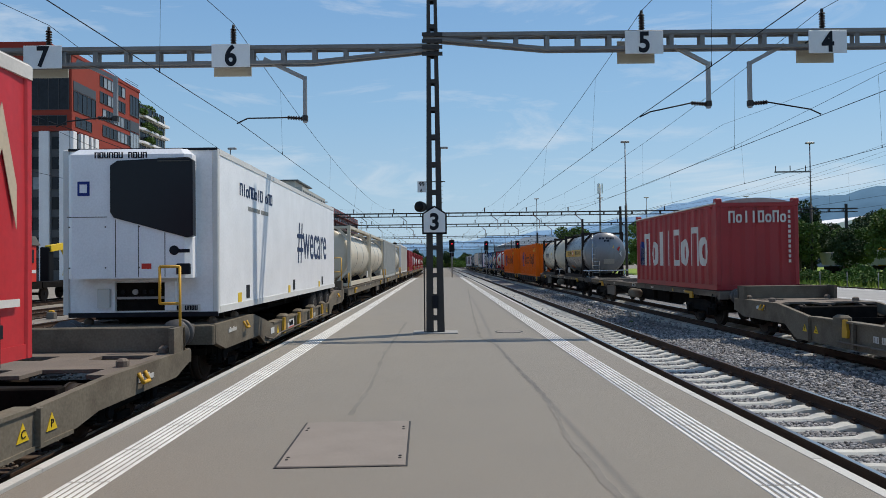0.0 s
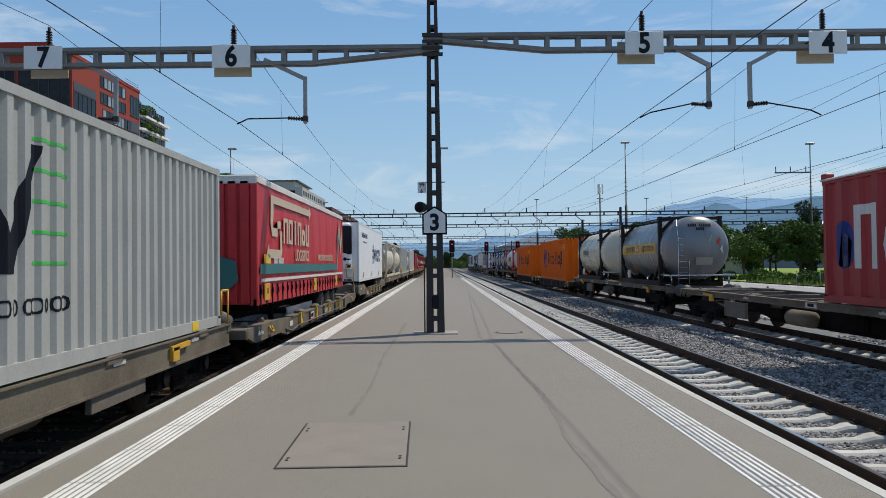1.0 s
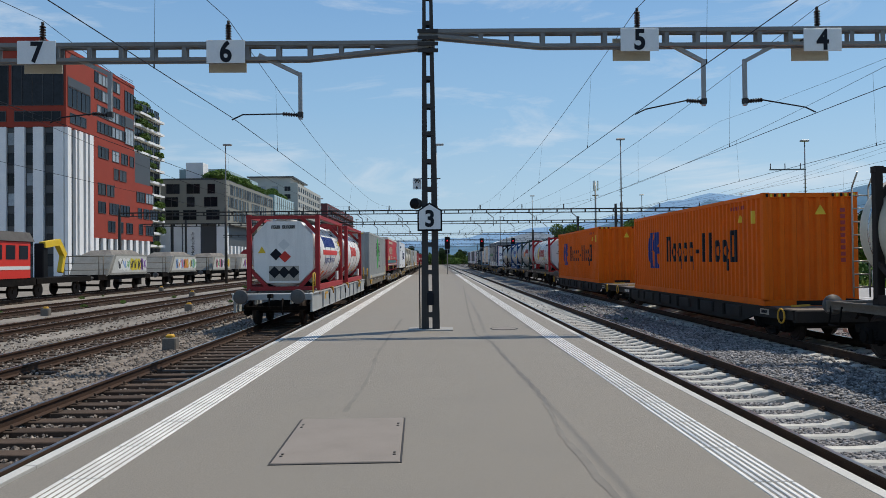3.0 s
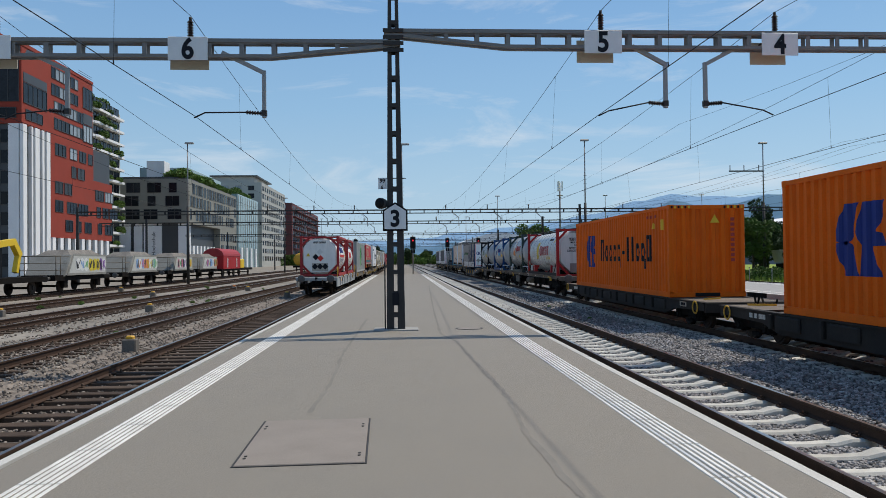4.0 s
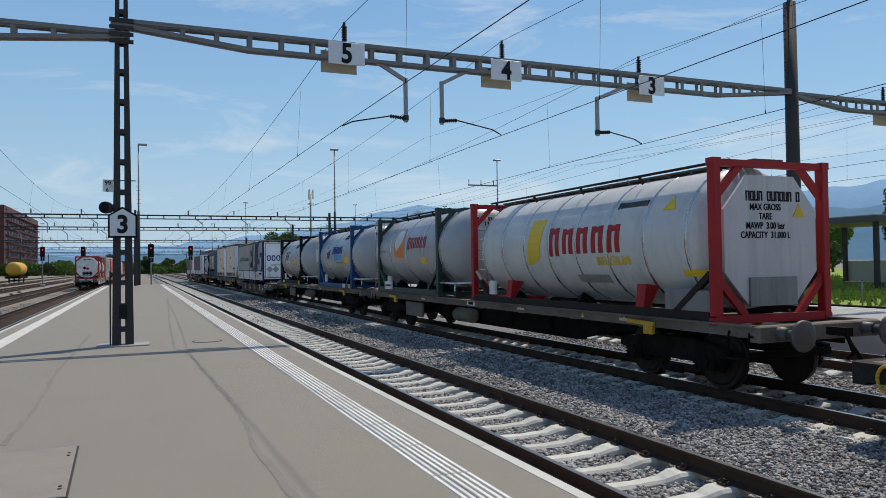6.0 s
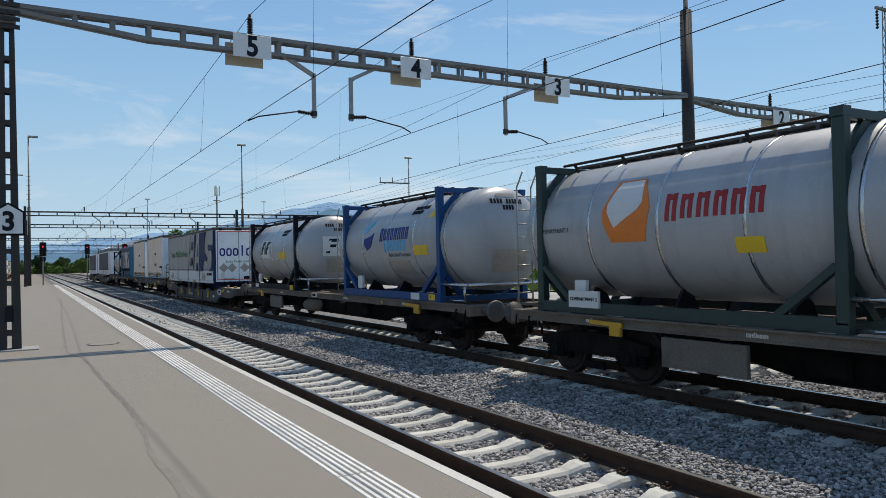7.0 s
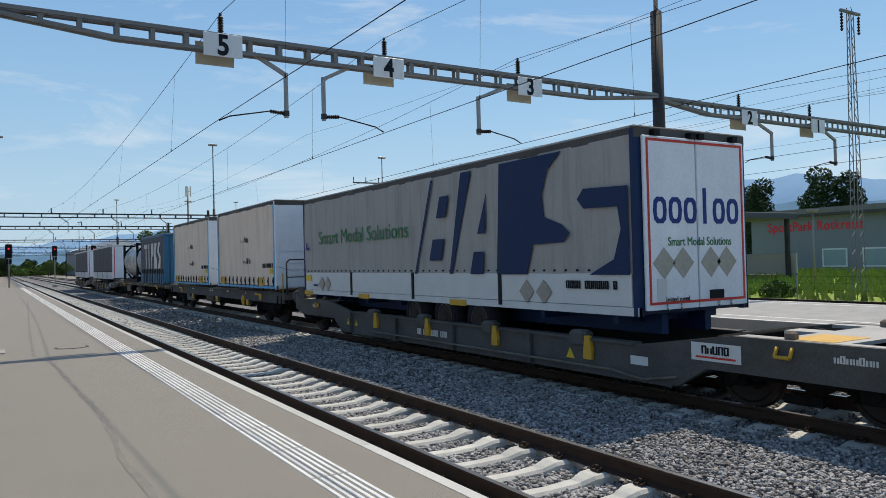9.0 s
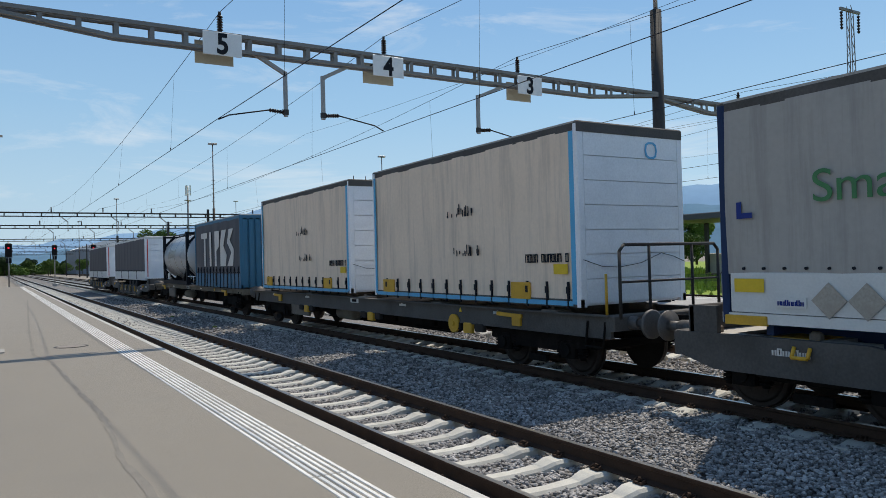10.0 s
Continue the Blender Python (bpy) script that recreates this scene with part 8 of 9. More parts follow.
put(curtain_box(13.6, 1.15, 3.95, M_TARP_GREY, M_LABEL, "pale grey curtain swap body", 1, 2.5, False, 0.3, M_WHITE), X6, 79.5, V_OUT)
put(flat_wagon(19.0, M_WAGON_BROWN, "brown container wagon under a red box", 1.06, True, 1, False, 0.3), X6, 100.6, V_OUT)
put(corrugated(12.19, 1.08, 3.75, M_RED, "red corrugated steel freight container"), X6, 99.0, V_OUT)
for k in range(3):
    put(flat_wagon(19.0, M_WAGON_BROWN, "brown container wagon under red framed tanks", 1.06, True, 1, False, 0.3), X6, 120.2 + k * 19.6, V_OUT)
    for q in (-4.4, 4.4):
        put(tank_container(6.06, 1.1, 3.68, M_TANK_WHITE, M_FRAME_RED, "white tank container in a red frame", 1, 0, 0, True), X6, 120.2 + k * 19.6 + q, V_OUT)


# ---- surroundings ----
M_BRICK_RED = mat("red_facade_panel", (0.28, 0.034, 0.016), 0.8, 0, 0.12, 0.4, 8, 0.05, (0.3, 0.3), (0.25, 0.05, 0.03))
M_FACADE_WHITE = mat("white_facade_pier", (0.8, 0.8, 0.79), 0.7, 0, 0.08, 0.4, 8, 0.05)
M_FACADE_GREY = mat("olive_grey_facade", (0.24, 0.235, 0.2), 0.7, 0, 0.1, 0.3, 8, 0.05, (0.3, 0.2), (0.2, 0.195, 0.17))
M_FACADE_PALE = mat("pale_facade", (0.42, 0.42, 0.38), 0.7, 0, 0.1, 0.3, 8, 0.05)
M_FACADE_DARK = mat("dark_facade", (0.06, 0.065, 0.07), 0.5, 0, 0.1, 0.3, 8, 0.05)
M_FACADE_MAROON = mat("maroon_facade", (0.13, 0.035, 0.035), 0.7, 0, 0.15, 0.3, 8, 0.05)
M_FACADE_GLASS = mat("pale_green_glass_facade", (0.3, 0.4, 0.4), 0.2, 0, 0.12, 0.3, 5, 0)
M_WIN = mat("dark_window_pane", (0.015, 0.018, 0.023), 0.12, 0, 0.5, 0.6, 3, 0, rand=0.5, spec=0.2)
M_WIN_LIGHT = mat("window_with_blind", (0.26, 0.3, 0.33), 0.3, 0, 0.3, 0.6, 3, 0, rand=0.3)
M_FRAME_WIN = mat("window_frame_dark", (0.05, 0.05, 0.05), 0.5, 0, 0.1, 1, 20, 0)
M_GRASS = mat("meadow_grass", (0.21, 0.29, 0.05), 0.9, 0, 0.4, 0.5, 6, 0.3, (0.7, 0.35), (0.33, 0.34, 0.11), spec=0.15)
M_LEAF = mat("broad_leaves", (0.085, 0.15, 0.028), 0.7, 0, 0.45, 0.6, 4, 0, (0.5, 0.35), (0.15, 0.21, 0.045), rand=0.3, spec=0.25)
M_LEAF_DARK = mat("dark_leaves", (0.035, 0.062, 0.022), 0.7, 0, 0.4, 0.6, 4, 0, (0.4, 0.35), (0.05, 0.085, 0.03), rand=0.25, spec=0.2)
M_BARK = mat("tree_bark", (0.09, 0.07, 0.05), 0.9, 0, 0.3, 2, 20, 0.3)
# distance haze is painted into both hill colours as blue
M_HILL = mat("wooded_hills_haze_painted", (0.11, 0.2, 0.285), 1.0, 0, 0.16, 0.004, 0.02, 0, (0.6, 0.004), (0.15, 0.25, 0.33), spec=0)
M_HILL_FAR = mat("far_mountains_haze_painted", (0.2, 0.33, 0.48), 1.0, 0, 0.06, 0.003, 0.02, 0, spec=0)
M_GRAVEL = mat("grey_gravel_load", (0.2, 0.185, 0.165), 0.95, 0, 0.4, 2, 14, 0.4, spec=0.2)
M_HOPPER = mat("dirty_grey_hopper", (0.27, 0.265, 0.235), 0.7, 0, 0.2, 0.8, 10, 0.1, (0.6, 0.6), (0.17, 0.15, 0.12))
M_SPRAY = [paint("spray_yellow", (0.6, 0.48, 0.03)), paint("spray_violet", (0.2, 0.07, 0.3)), paint("spray_blue", (0.2, 0.35, 0.6)), paint("spray_orange", (0.6, 0.2, 0.05)), paint("spray_green", (0.15, 0.4, 0.15)), paint("spray_pink", (0.6, 0.15, 0.25)), paint("spray_black", (0.03, 0.03, 0.03))]
M_SILVER = paint("silver_spray", (0.5, 0.5, 0.46))
M_SIGN_RED = mat("signal_red_letters", (0.85, 0.02, 0.03), 0.5, 0, 0.05, 2, 20, 0)
M_HALL = mat("blue_grey_hall_cladding", (0.22, 0.245, 0.27), 0.6, 0, 0.08, 0.3, 6, 0.03)


def house(name, label, x0, x1, y0, y1, z1, m):
    t = thing(name, label, "building", at=pose(0, 0, 0))
    part("wall", Geo().box(x0, x1, y0, y1, BED - 0.5, z1), m, t)
    return t


WIN_CACHE = {}


def window(t, face, u, plane, z, w, h, m=None):
    """A window on the facade that looks to +x ("x") or to -y ("y"), with a frame and a set-back pane."""
    m = m or (M_WIN if random.random() < 0.84 else M_WIN_LIGHT)
    key = (face, round(w, 2), round(h, 2), m.name)
    if key not in WIN_CACHE:
        f, p = Geo(), Geo()
        for a, b, c, d in ((-w / 2, -w / 2 + 0.09, 0, h), (w / 2 - 0.09, w / 2, 0, h), (-w / 2 + 0.09, w / 2 - 0.09, 0, 0.09), (-w / 2 + 0.09, w / 2 - 0.09, h - 0.09, h), *[(-w / 2 + k * w / n - 0.04, -w / 2 + k * w / n + 0.04, 0.09, h - 0.09) for n in (max(1, round(w / 1.6)),) for k in range(1, n)]):
            f.box(0.0, 0.1, a, b, c, d) if face == "x" else f.box(a, b, -0.1, 0.0, c, d)
        p.box(0.0, 0.03, -w / 2 + 0.05, w / 2 - 0.05, 0.05, h - 0.05) if face == "x" else p.box(-w / 2 + 0.05, w / 2 - 0.05, -0.03, 0.0, 0.05, h - 0.05)
        WIN_CACHE[key] = (f.mesh("window", M_FRAME_WIN), p.mesh("pane", m))
    fm, pm = WIN_CACHE[key]
    ob = part("window", fm, None, t)
    ob.location = (plane, u, z) if face == "x" else (u, plane, z)
    part("pane", pm, None, ob)
    return ob


def red_building():
    t = thing("office_building", "tall red panelled office block with white piers and ribbon windows", "building")
    part("lower_wall", Geo().box(-95, -60.3, 120.3, 156, BED - 0.5, 24), M_FACADE_DARK, t)
    part("upper_wall", Geo().box(-96, -60, 120, 147, 24, 36.5), M_BRICK_RED, t)
    part("red_wing", Geo().box(-80, -59.9, 129.5, 147, 6.2, 24), M_BRICK_RED, t)
    part("low_red_wing", Geo().box(-80, -59.9, 147, 156.2, 6.2, 17.8), M_BRICK_RED, t)
    part("roof_parapet", Geo().box(-96, -59.9, 119.9, 147.1, 36.5, 37.1), M_BRICK_RED, t)
    part("roof_block", Geo().box(-90, -66, 124, 140, 37.1, 40), M_BRICK_RED, t)
    part("roof_railing", Geo().path([(-60.2, 141, 38.0), (-60.2, 147, 38.0)], 0.04).path([(-60.2, 141, 37.6), (-60.2, 147, 37.6)], 0.04), M_FRAME_WIN, t)
    for y, w in ((120.6, 1.2), (122.9, 0.5), (124.6, 1.4), (126.6, 0.7), (128.4, 1.3)):
        part("white_pier", Geo().box(-60.3, -59.75, y - w / 2, y + w / 2, BED, 24), M_FACADE_WHITE, t)
    for x in (-61.2, -64.5, -67.5, -70.5):
        part("white_pier", Geo().box(x - 0.8, x + 0.8, 119.8, 120.3, BED, 24), M_FACADE_WHITE, t)
    for k in range(9):
        y = 130.5 + k * 2.9
        part("white_pier", Geo().box(-60.3, -59.8, y - 0.6, y + 0.6, BED, 6.2), M_FACADE_WHITE, t)
    for k in range(7):
        z = 1.2 + k * 3.3
        for y, w in ((121.75, 1.0), (123.7, 0.9), (125.75, 0.9), (127.4, 0.8)):
            window(t, "x", y, -60.3, z, w, 2.2)
        for x in (-62.8, -66, -69):
            window(t, "y", x, 120.3, z, 1.3, 2.2)
    rr = random.Random(11)
    for k in range(5):
        z = 7.4 + k * 3.3
        y = 131.0
        while y < (155 if z < 16 else 146):
            w = rr.choice((2.0, 3.0, 4.2))
            if rr.random() < 0.82 and not (y < 147 < y + w):
                window(t, "x", y + w / 2, -59.9, z, w, 2.1)
            y += w + rr.choice((0.5, 0.9, 1.5))
    for k in range(4):
        z = 25.1 + k * 2.9
        y, n = 129.9 + (1.0 if k < 2 else 0.0), 0
        while y < (141.6 if k < 2 else 140.2):
            window(t, "x", y + 0.75, -60, z, 1.5, 2.0, M_WIN if (n + k) % 5 in (2, 3) or k == 0 and n < 4 else M_WIN_LIGHT)
            y += 1.5
            n += 1
    window(t, "x", 124.4, -60, 27.5, 7.8, 3.3, M_WIN)
    window(t, "x", 124.0, -60, 24.9, 5.6, 1.7, M_WIN)
    part("grey_panel", Geo().box(-60.02, -59.93, 120.5, 128.3, 30.9, 32.4), M_FACADE_DARK, t)
    for x in (-64.6, -73.5):
        window(t, "y", x, 120, 27.5, 8.4, 6.6, M_WIN)
        window(t, "y", x, 120, 24.9, 7.6, 1.7, M_WIN)
    window(t, "x", 144.6, -59.98, 31.2, 4.2, 4.0, M_WIN)
    part("grey_panel", Geo().box(-60.02, -59.93, 142.5, 146.7, 28.2, 30.2), M_FACADE_DARK, t)
    window(t, "x", 144.6, -59.98, 24.8, 4.2, 3.2, M_WIN_LIGHT)
    return t


def grey_building():
    t = thing("college_building", "olive-grey college building with a roof garden and white piers", "building")
    part("upper_wall", Geo().box(-92, -60, 208, 268, 12.5, 25), M_FACADE_GREY, t)
    part("lower_wall", Geo().box(-92, -62, 209, 268, BED - 0.5, 12.5), M_FACADE_DARK, t)
    part("end_wall", Geo().box(-62, -60.02, 244, 268, BED - 0.5, 12.5), M_FACADE_GREY, t)
    part("roof_garden_bed", Geo().box(-89, -61, 209, 267, 25, 25.6), M_FACADE_DARK, t)
    part("penthouse", Geo().box(-78, -64, 222, 262, 25.6, 29.8), M_FACADE_GLASS, t)
    part("roof_plant", Geo().box(-74, -69, 216, 221, 25.6, 31), M_FACADE_WHITE, t)
    for x, w in ((-87.5, 1.6), (-82, 1.5), (-77.5, 2.5), (-73.6, 1.4), (-69.3, 3.0), (-61.3, 1.6)):
        part("white_pier", Geo().box(x - w, x + w * 0.6, 208.4, 209, BED, 12.5), M_FACADE_WHITE, t)
    for k in range(9):
        y = 210 + k * 3.9
        part("white_pier", Geo().box(-62, -61.2, y - 0.7, y + 0.7, BED, 12.5 if k < 2 else 6.5), M_FACADE_WHITE, t)
    rr = random.Random(5)
    for k in range(3):
        for j in range(5):
            w = rr.choice((2.2, 3.8, 3.8))
            window(t, "y", -86.5 + j * 5.6 + rr.uniform(-0.6, 0.6), 208, 13.7 + k * 3.7, w, 2.8, M_WIN)
        for j in range(19):
            if rr.random() < 0.9:
                window(t, "x", 210.3 + j * 3.05, -60, 13.7 + k * 3.7, rr.choice((1.5, 2.0, 2.5)), 3.0, M_WIN)
    for k in range(3):
        for j in range(7):
            window(t, "x", 246 + j * 3.3, -60.02, 1.2 + k * 3.7, 1.7, 2.4)
    lettering("Hochschule", 1.4, M_INK, t, (-69.6, 208.38, 7.0), (90, -90, 0))
    t.location.x = 1.0
    return t


def blocks():
    gl = house("glass_building", "pale green glass-clad office building", -80, -60.5, 277, 316, 27, M_FACADE_GLASS)
    for k in range(10):
        part("mullion", Geo().box(-60.5, -60.35, 278 + k * 4, 278.2 + k * 4, 3, 26.5), M_FACADE_PALE, gl)
    for k in range(4):
        part("white_pier", Geo().box(-60.4, -59.8, 280 + k * 9, 282 + k * 9, BED, 7), M_FACADE_WHITE, gl)
    ap = house("apartment_block", "pale apartment block with loggias and dark windows", -85, -60, 322, 386, 36, M_FACADE_PALE)
    for k in range(10):
        for j in range(11):
            window(ap, "x", 325 + j * 5.5, -60, 2 + k * 3.4, 3.0, 2.0)
        for j in range(4):
            window(ap, "y", -81 + j * 5.5, 322, 2 + k * 3.4, 2.6, 2.0)
    part("attic", Geo().box(-82, -64, 326, 360, 36, 39), M_FACADE_PALE, ap)
    part("roof_slab", Geo().box(-83, -62.5, 325, 362, 39, 39.5), M_FACADE_DARK, ap)
    mr = house("apartment_block", "maroon apartment block with balconies", -90, -60, 410, 540, 34, M_FACADE_MAROON)
    for k in range(9):
        for j in range(13):
            window(mr, "x", 416 + j * 9.5, -60, 2 + k * 3.6, 5.0, 2.0)
        part("balcony", Geo().box(-60, -58.4, 414, 536, 1.2 + k * 3.6, 1.6 + k * 3.6), M_FACADE_MAROON, mr)
        for j in range(4):
            window(mr, "y", -86 + j * 7, 410, 2 + k * 3.6, 3.6, 2.0)
    hs = house("warehouse", "low white hall with a rounded roof in the distance", 28, 62, 330, 380, 9.5, M_HALL)
    part("roof", Geo().ex([(28 + 34 * k / 10, 9.5 + 4.0 * math.sin(math.pi * k / 10)) for k in range(11)], 330, 380, "y"), M_FACADE_WHITE, hs)
    dm = house("sports_hall", "wide hall with a white domed roof behind the trees", 95, 150, 190, 260, 8.5, M_HALL)
    part("roof", Geo().ex([(95 + 55 * k / 12, 8.5 + 5.0 * math.sin(math.pi * k / 12)) for k in range(13)], 190, 260, "y"), M_FACADE_WHITE, dm)


def low_house():
    t = thing("low_house", "low grey house with a dark pitched roof among the trees", "house", at=pose(41.5, 108, -0.5, 0, 0, 12))
    part("wall", Geo().box(-4, 4, -3, 3, 0, 2.4), M_FACADE_PALE, t)
    part("roof", Geo().ex([(-3.4, 2.4), (3.4, 2.4), (0, 3.9)], -4.4, 4.4, "x"), M_FACADE_DARK, t)
    for u in (-2.2, 1.8):
        window(t, "y", u, -3, 0.9, 1.3, 1.1, M_WIN)
    return t


red_building()
grey_building()
low_house()
blocks()


# ---- plants ----
def leaf_mesh(name, blobs, n, size, m, seed, trunk=None):
    """A crown of many small leaf clumps in uneven masses."""
    rng = np.random.default_rng(seed)
    w = np.array([b[3] * b[4] * b[5] for b in blobs])
    pick = rng.choice(len(blobs), n, p=w / w.sum())
    b = np.array(blobs)[pick]
    d = rng.normal(size=(n, 3))
    d /= np.linalg.norm(d, axis=1, keepdims=True)
    rad = rng.uniform(0.5, 1.08, (n, 1)) ** 0.6
    c = b[:, :3] + d * rad * b[:, 3:6]
    u = rng.normal(size=(n, 3))
    u /= np.linalg.norm(u, axis=1, keepdims=True)
    v = np.cross(u, rng.normal(size=(n, 3)))
    v /= np.linalg.norm(v, axis=1, keepdims=True)
    s = size * rng.uniform(0.5, 1.3, (n, 1))
    u, v = u * s, v * s * 0.6
    V = np.stack([c - u, c - v * 0.8, c + u * 0.9 + v * 0.2, c + v], 1).reshape(-1, 3)
    me = bpy.data.meshes.new(name)
    me.vertices.add(len(V))
    me.vertices.foreach_set("co", V.astype(np.float32).ravel())
    me.loops.add(len(V))
    me.loops.foreach_set("vertex_index", np.arange(len(V), dtype=np.int32))
    me.polygons.add(n)
    me.polygons.foreach_set("loop_start", np.arange(0, 4 * n, 4, dtype=np.int32))
    me.update(calc_edges=True)
    me.materials.append(m)
    return me


def tree_kind(h, r, seed, m, poplar=False, n=6500):
    rr = random.Random(seed)
    blobs = []
    k = 10 if poplar else 12
    for i in range(k):
        if poplar:
            z = h * (0.16 + 0.8 * i / k)
            w = r * (0.55 + 0.5 * math.sin(math.pi * (0.15 + 0.8 * i / k)))
            blobs.append((rr.uniform(-0.3, 0.3) * r, rr.uniform(-0.3, 0.3) * r, z, w, w, h * 0.1))
        else:
            a, q = rr.uniform(0, 6.28), rr.uniform(0.15, 0.75) * r
            z = h * rr.uniform(0.38, 0.86)
            w = r * rr.uniform(0.3, 0.5) * (1.15 - 0.5 * abs(z / h - 0.55))
            blobs.append((q * math.cos(a), q * math.sin(a), z, w, w, w * 0.8))
    crown = leaf_mesh("crown", blobs, n, 0.026 * h if not poplar else 0.017 * h, m, seed)
    tr = Geo().cyl((0, 0, 0), (0, 0, h * 0.45), 0.024 * h, 8, 0.014 * h)
    for b in blobs[:6]:
        tr.cyl((0, 0, h * rr.uniform(0.25, 0.42)), (b[0] * 0.9, b[1] * 0.9, b[2]), 0.009 * h, 5, 0.004 * h)
    return crown, tr.mesh("trunk", M_BARK)


KINDS = {"broad": tree_kind(11, 4.6, 1, M_LEAF), "round": tree_kind(9, 4.2, 2, M_LEAF), "dark": tree_kind(12, 4.8, 3, M_LEAF_DARK), "poplar": tree_kind(14, 2.3, 4, M_LEAF_DARK, True), "poplar_b": tree_kind(14, 2.0, 9, M_LEAF_DARK, True)}


def tree(kind, x, y, z, s, label):
    t = thing("tree", label, "tree", "trees beyond the station", at=pose(x, y, z, 0, 0, (x * 37 + y * 11) % 360))
    c, tr = KINDS[kind]
    for name, me in (("crown", c), ("trunk", tr)):
        part(name, me, None, t)
    t.scale = (s, s, s)
    return t


TS = 0.64
rt_ = random.Random(31)
for kind, x, y, z, s in (("broad", 44, 88, 0, 0.85), ("round", 49, 92, 0, 0.95), ("dark", 55, 94, 0, 0.9), ("broad", 60, 92, 0, 0.9), ("dark", 53, 84, 0, 0.8), ("round", 65, 88, 0, 1.0), ("dark", 70, 96, 0, 1.0), ("broad", 76, 84, 0, 1.0), ("dark", 58, 74, 0, 1.0), ("round", 62, 68, 0, 0.9), ("broad", 67, 70, 0, 1.0), ("dark", 73, 72, 0, 1.0), ("broad", 80, 66, 0, 1.0), ("round", 48, 105, 0, 1.0), ("dark", 64, 108, 0, 1.15)):
    tree(kind, x, y, z, s * TS, "leafy green deciduous tree at the edge of the yard")
for kind, x, y, s in (("broad", 54, 190, 1.2), ("round", 60, 196, 1.2), ("broad", 36, 200, 1.1), ("dark", 66, 205, 1.2), ("broad", 24, 260, 0.5), ("round", 20, 270, 0.5), ("dark", 30, 265, 0.55), ("broad", 16, 290, 0.5)):
    tree(kind, x, y, -0.5, s, "leafy green tree in the distance beside the tracks")
for k in range(30):
    tree(("broad", "round", "dark")[k % 3], -62 + k * 4.6 + rt_.uniform(-1.5, 1.5), 345 + (k * 37) % 80, -0.6, rt_.uniform(0.4, 0.8), "leafy green tree in the distance beside the tracks")
for kind, x, y, s in (("poplar", 88, 62, 0.84), ("poplar_b", 90, 64.5, 0.80), ("poplar", 88, 53.5, 0.88), ("poplar_b", 90, 51, 0.84), ("poplar_b", 88, 41, 1.00), ("poplar", 91, 39, 1.00), ("poplar", 96, 46, 0.60), ("poplar_b", 98, 56, 0.56), ("poplar", 98, 33, 0.64), ("poplar_b", 104, 28, 0.68)):
    tree(kind, x, y, 0, s, "dark upright poplar behind the sports hall" if "poplar" in kind else "dark tree behind the sports hall")

for k in range(25):
    az = 15.5 + k * 1.45 + rt_.uniform(-0.5, 0.5)
    d = max(rt_.uniform(78, 104), 35.5 / math.sin(radians(az)))
    kind, h0 = rt_.choice((("broad", 11), ("round", 9), ("broad", 11), ("dark", 12)))
    tree(kind, d * math.sin(radians(az)), d * math.cos(radians(az)), -0.6, rt_.uniform(4.2, 7.4) / h0, "leafy green deciduous tree at the edge of the yard")
for k, (az, d, h) in enumerate(((26.6, 98, 9.5), (23.0, 104, 7.5), (36.2, 88, 8.0), (41.5, 90, 8.4), (45.0, 92, 8.0))):
    tree("poplar" if k % 2 else "poplar_b", d * math.sin(radians(az)), d * math.cos(radians(az)), -0.6, h / 14, "tall dark conifer-shaped tree among the broad trees")

BUSH = leaf_mesh("foliage", [(0, 0, 0.55, 0.8, 0.8, 0.55), (0.6, 0.2, 0.4, 0.5, 0.5, 0.4), (-0.5, -0.3, 0.45, 0.5, 0.6, 0.45)], 900, 0.12, M_LEAF, 8)


def bush(x, y, z, s, label="small green bush at the track side"):
    t = tagged(new("bush", BUSH), label, "bush", "trackside bushes")
    t.matrix_world = pose(x, y, z, 0, 0, (x * 53 + y * 7) % 360) @ Matrix.Diagonal((s, s, s, 1))
    return t


for x, y, s in ((34.5, 62, 1.3), (36, 63, 1.6), (37.5, 60, 1.2), (39, 62, 1.7), (40.5, 60, 1.5), (42, 61, 1.4), (33, 66, 1.2), (31.8, 30, 0.7), (32.5, 22, 0.8), (33, 40, 0.9), (32, 47, 0.8)):
    bush(x, y, BED, s)
for k in range(26):
    az = radians(19.5 + k * 1.0)
    d = max(33.5 / math.sin(az), 58 + (k * 7) % 11)
    bush(d * math.sin(az), d * math.cos(az), BED, 0.7 + 0.1 * ((k * 5) % 7))
for k in range(34):
    bush(-60.5 - random.random() * 5, 210 + k * 1.7, 25.2, random.uniform(1.6, 2.9), "green shrub in the roof garden")
for k in range(18):
    bush(-62.5 - random.random() * 6, 280 + k * 2.0, 26.6, random.uniform(1.8, 3.2), "green shrub in the roof garden")


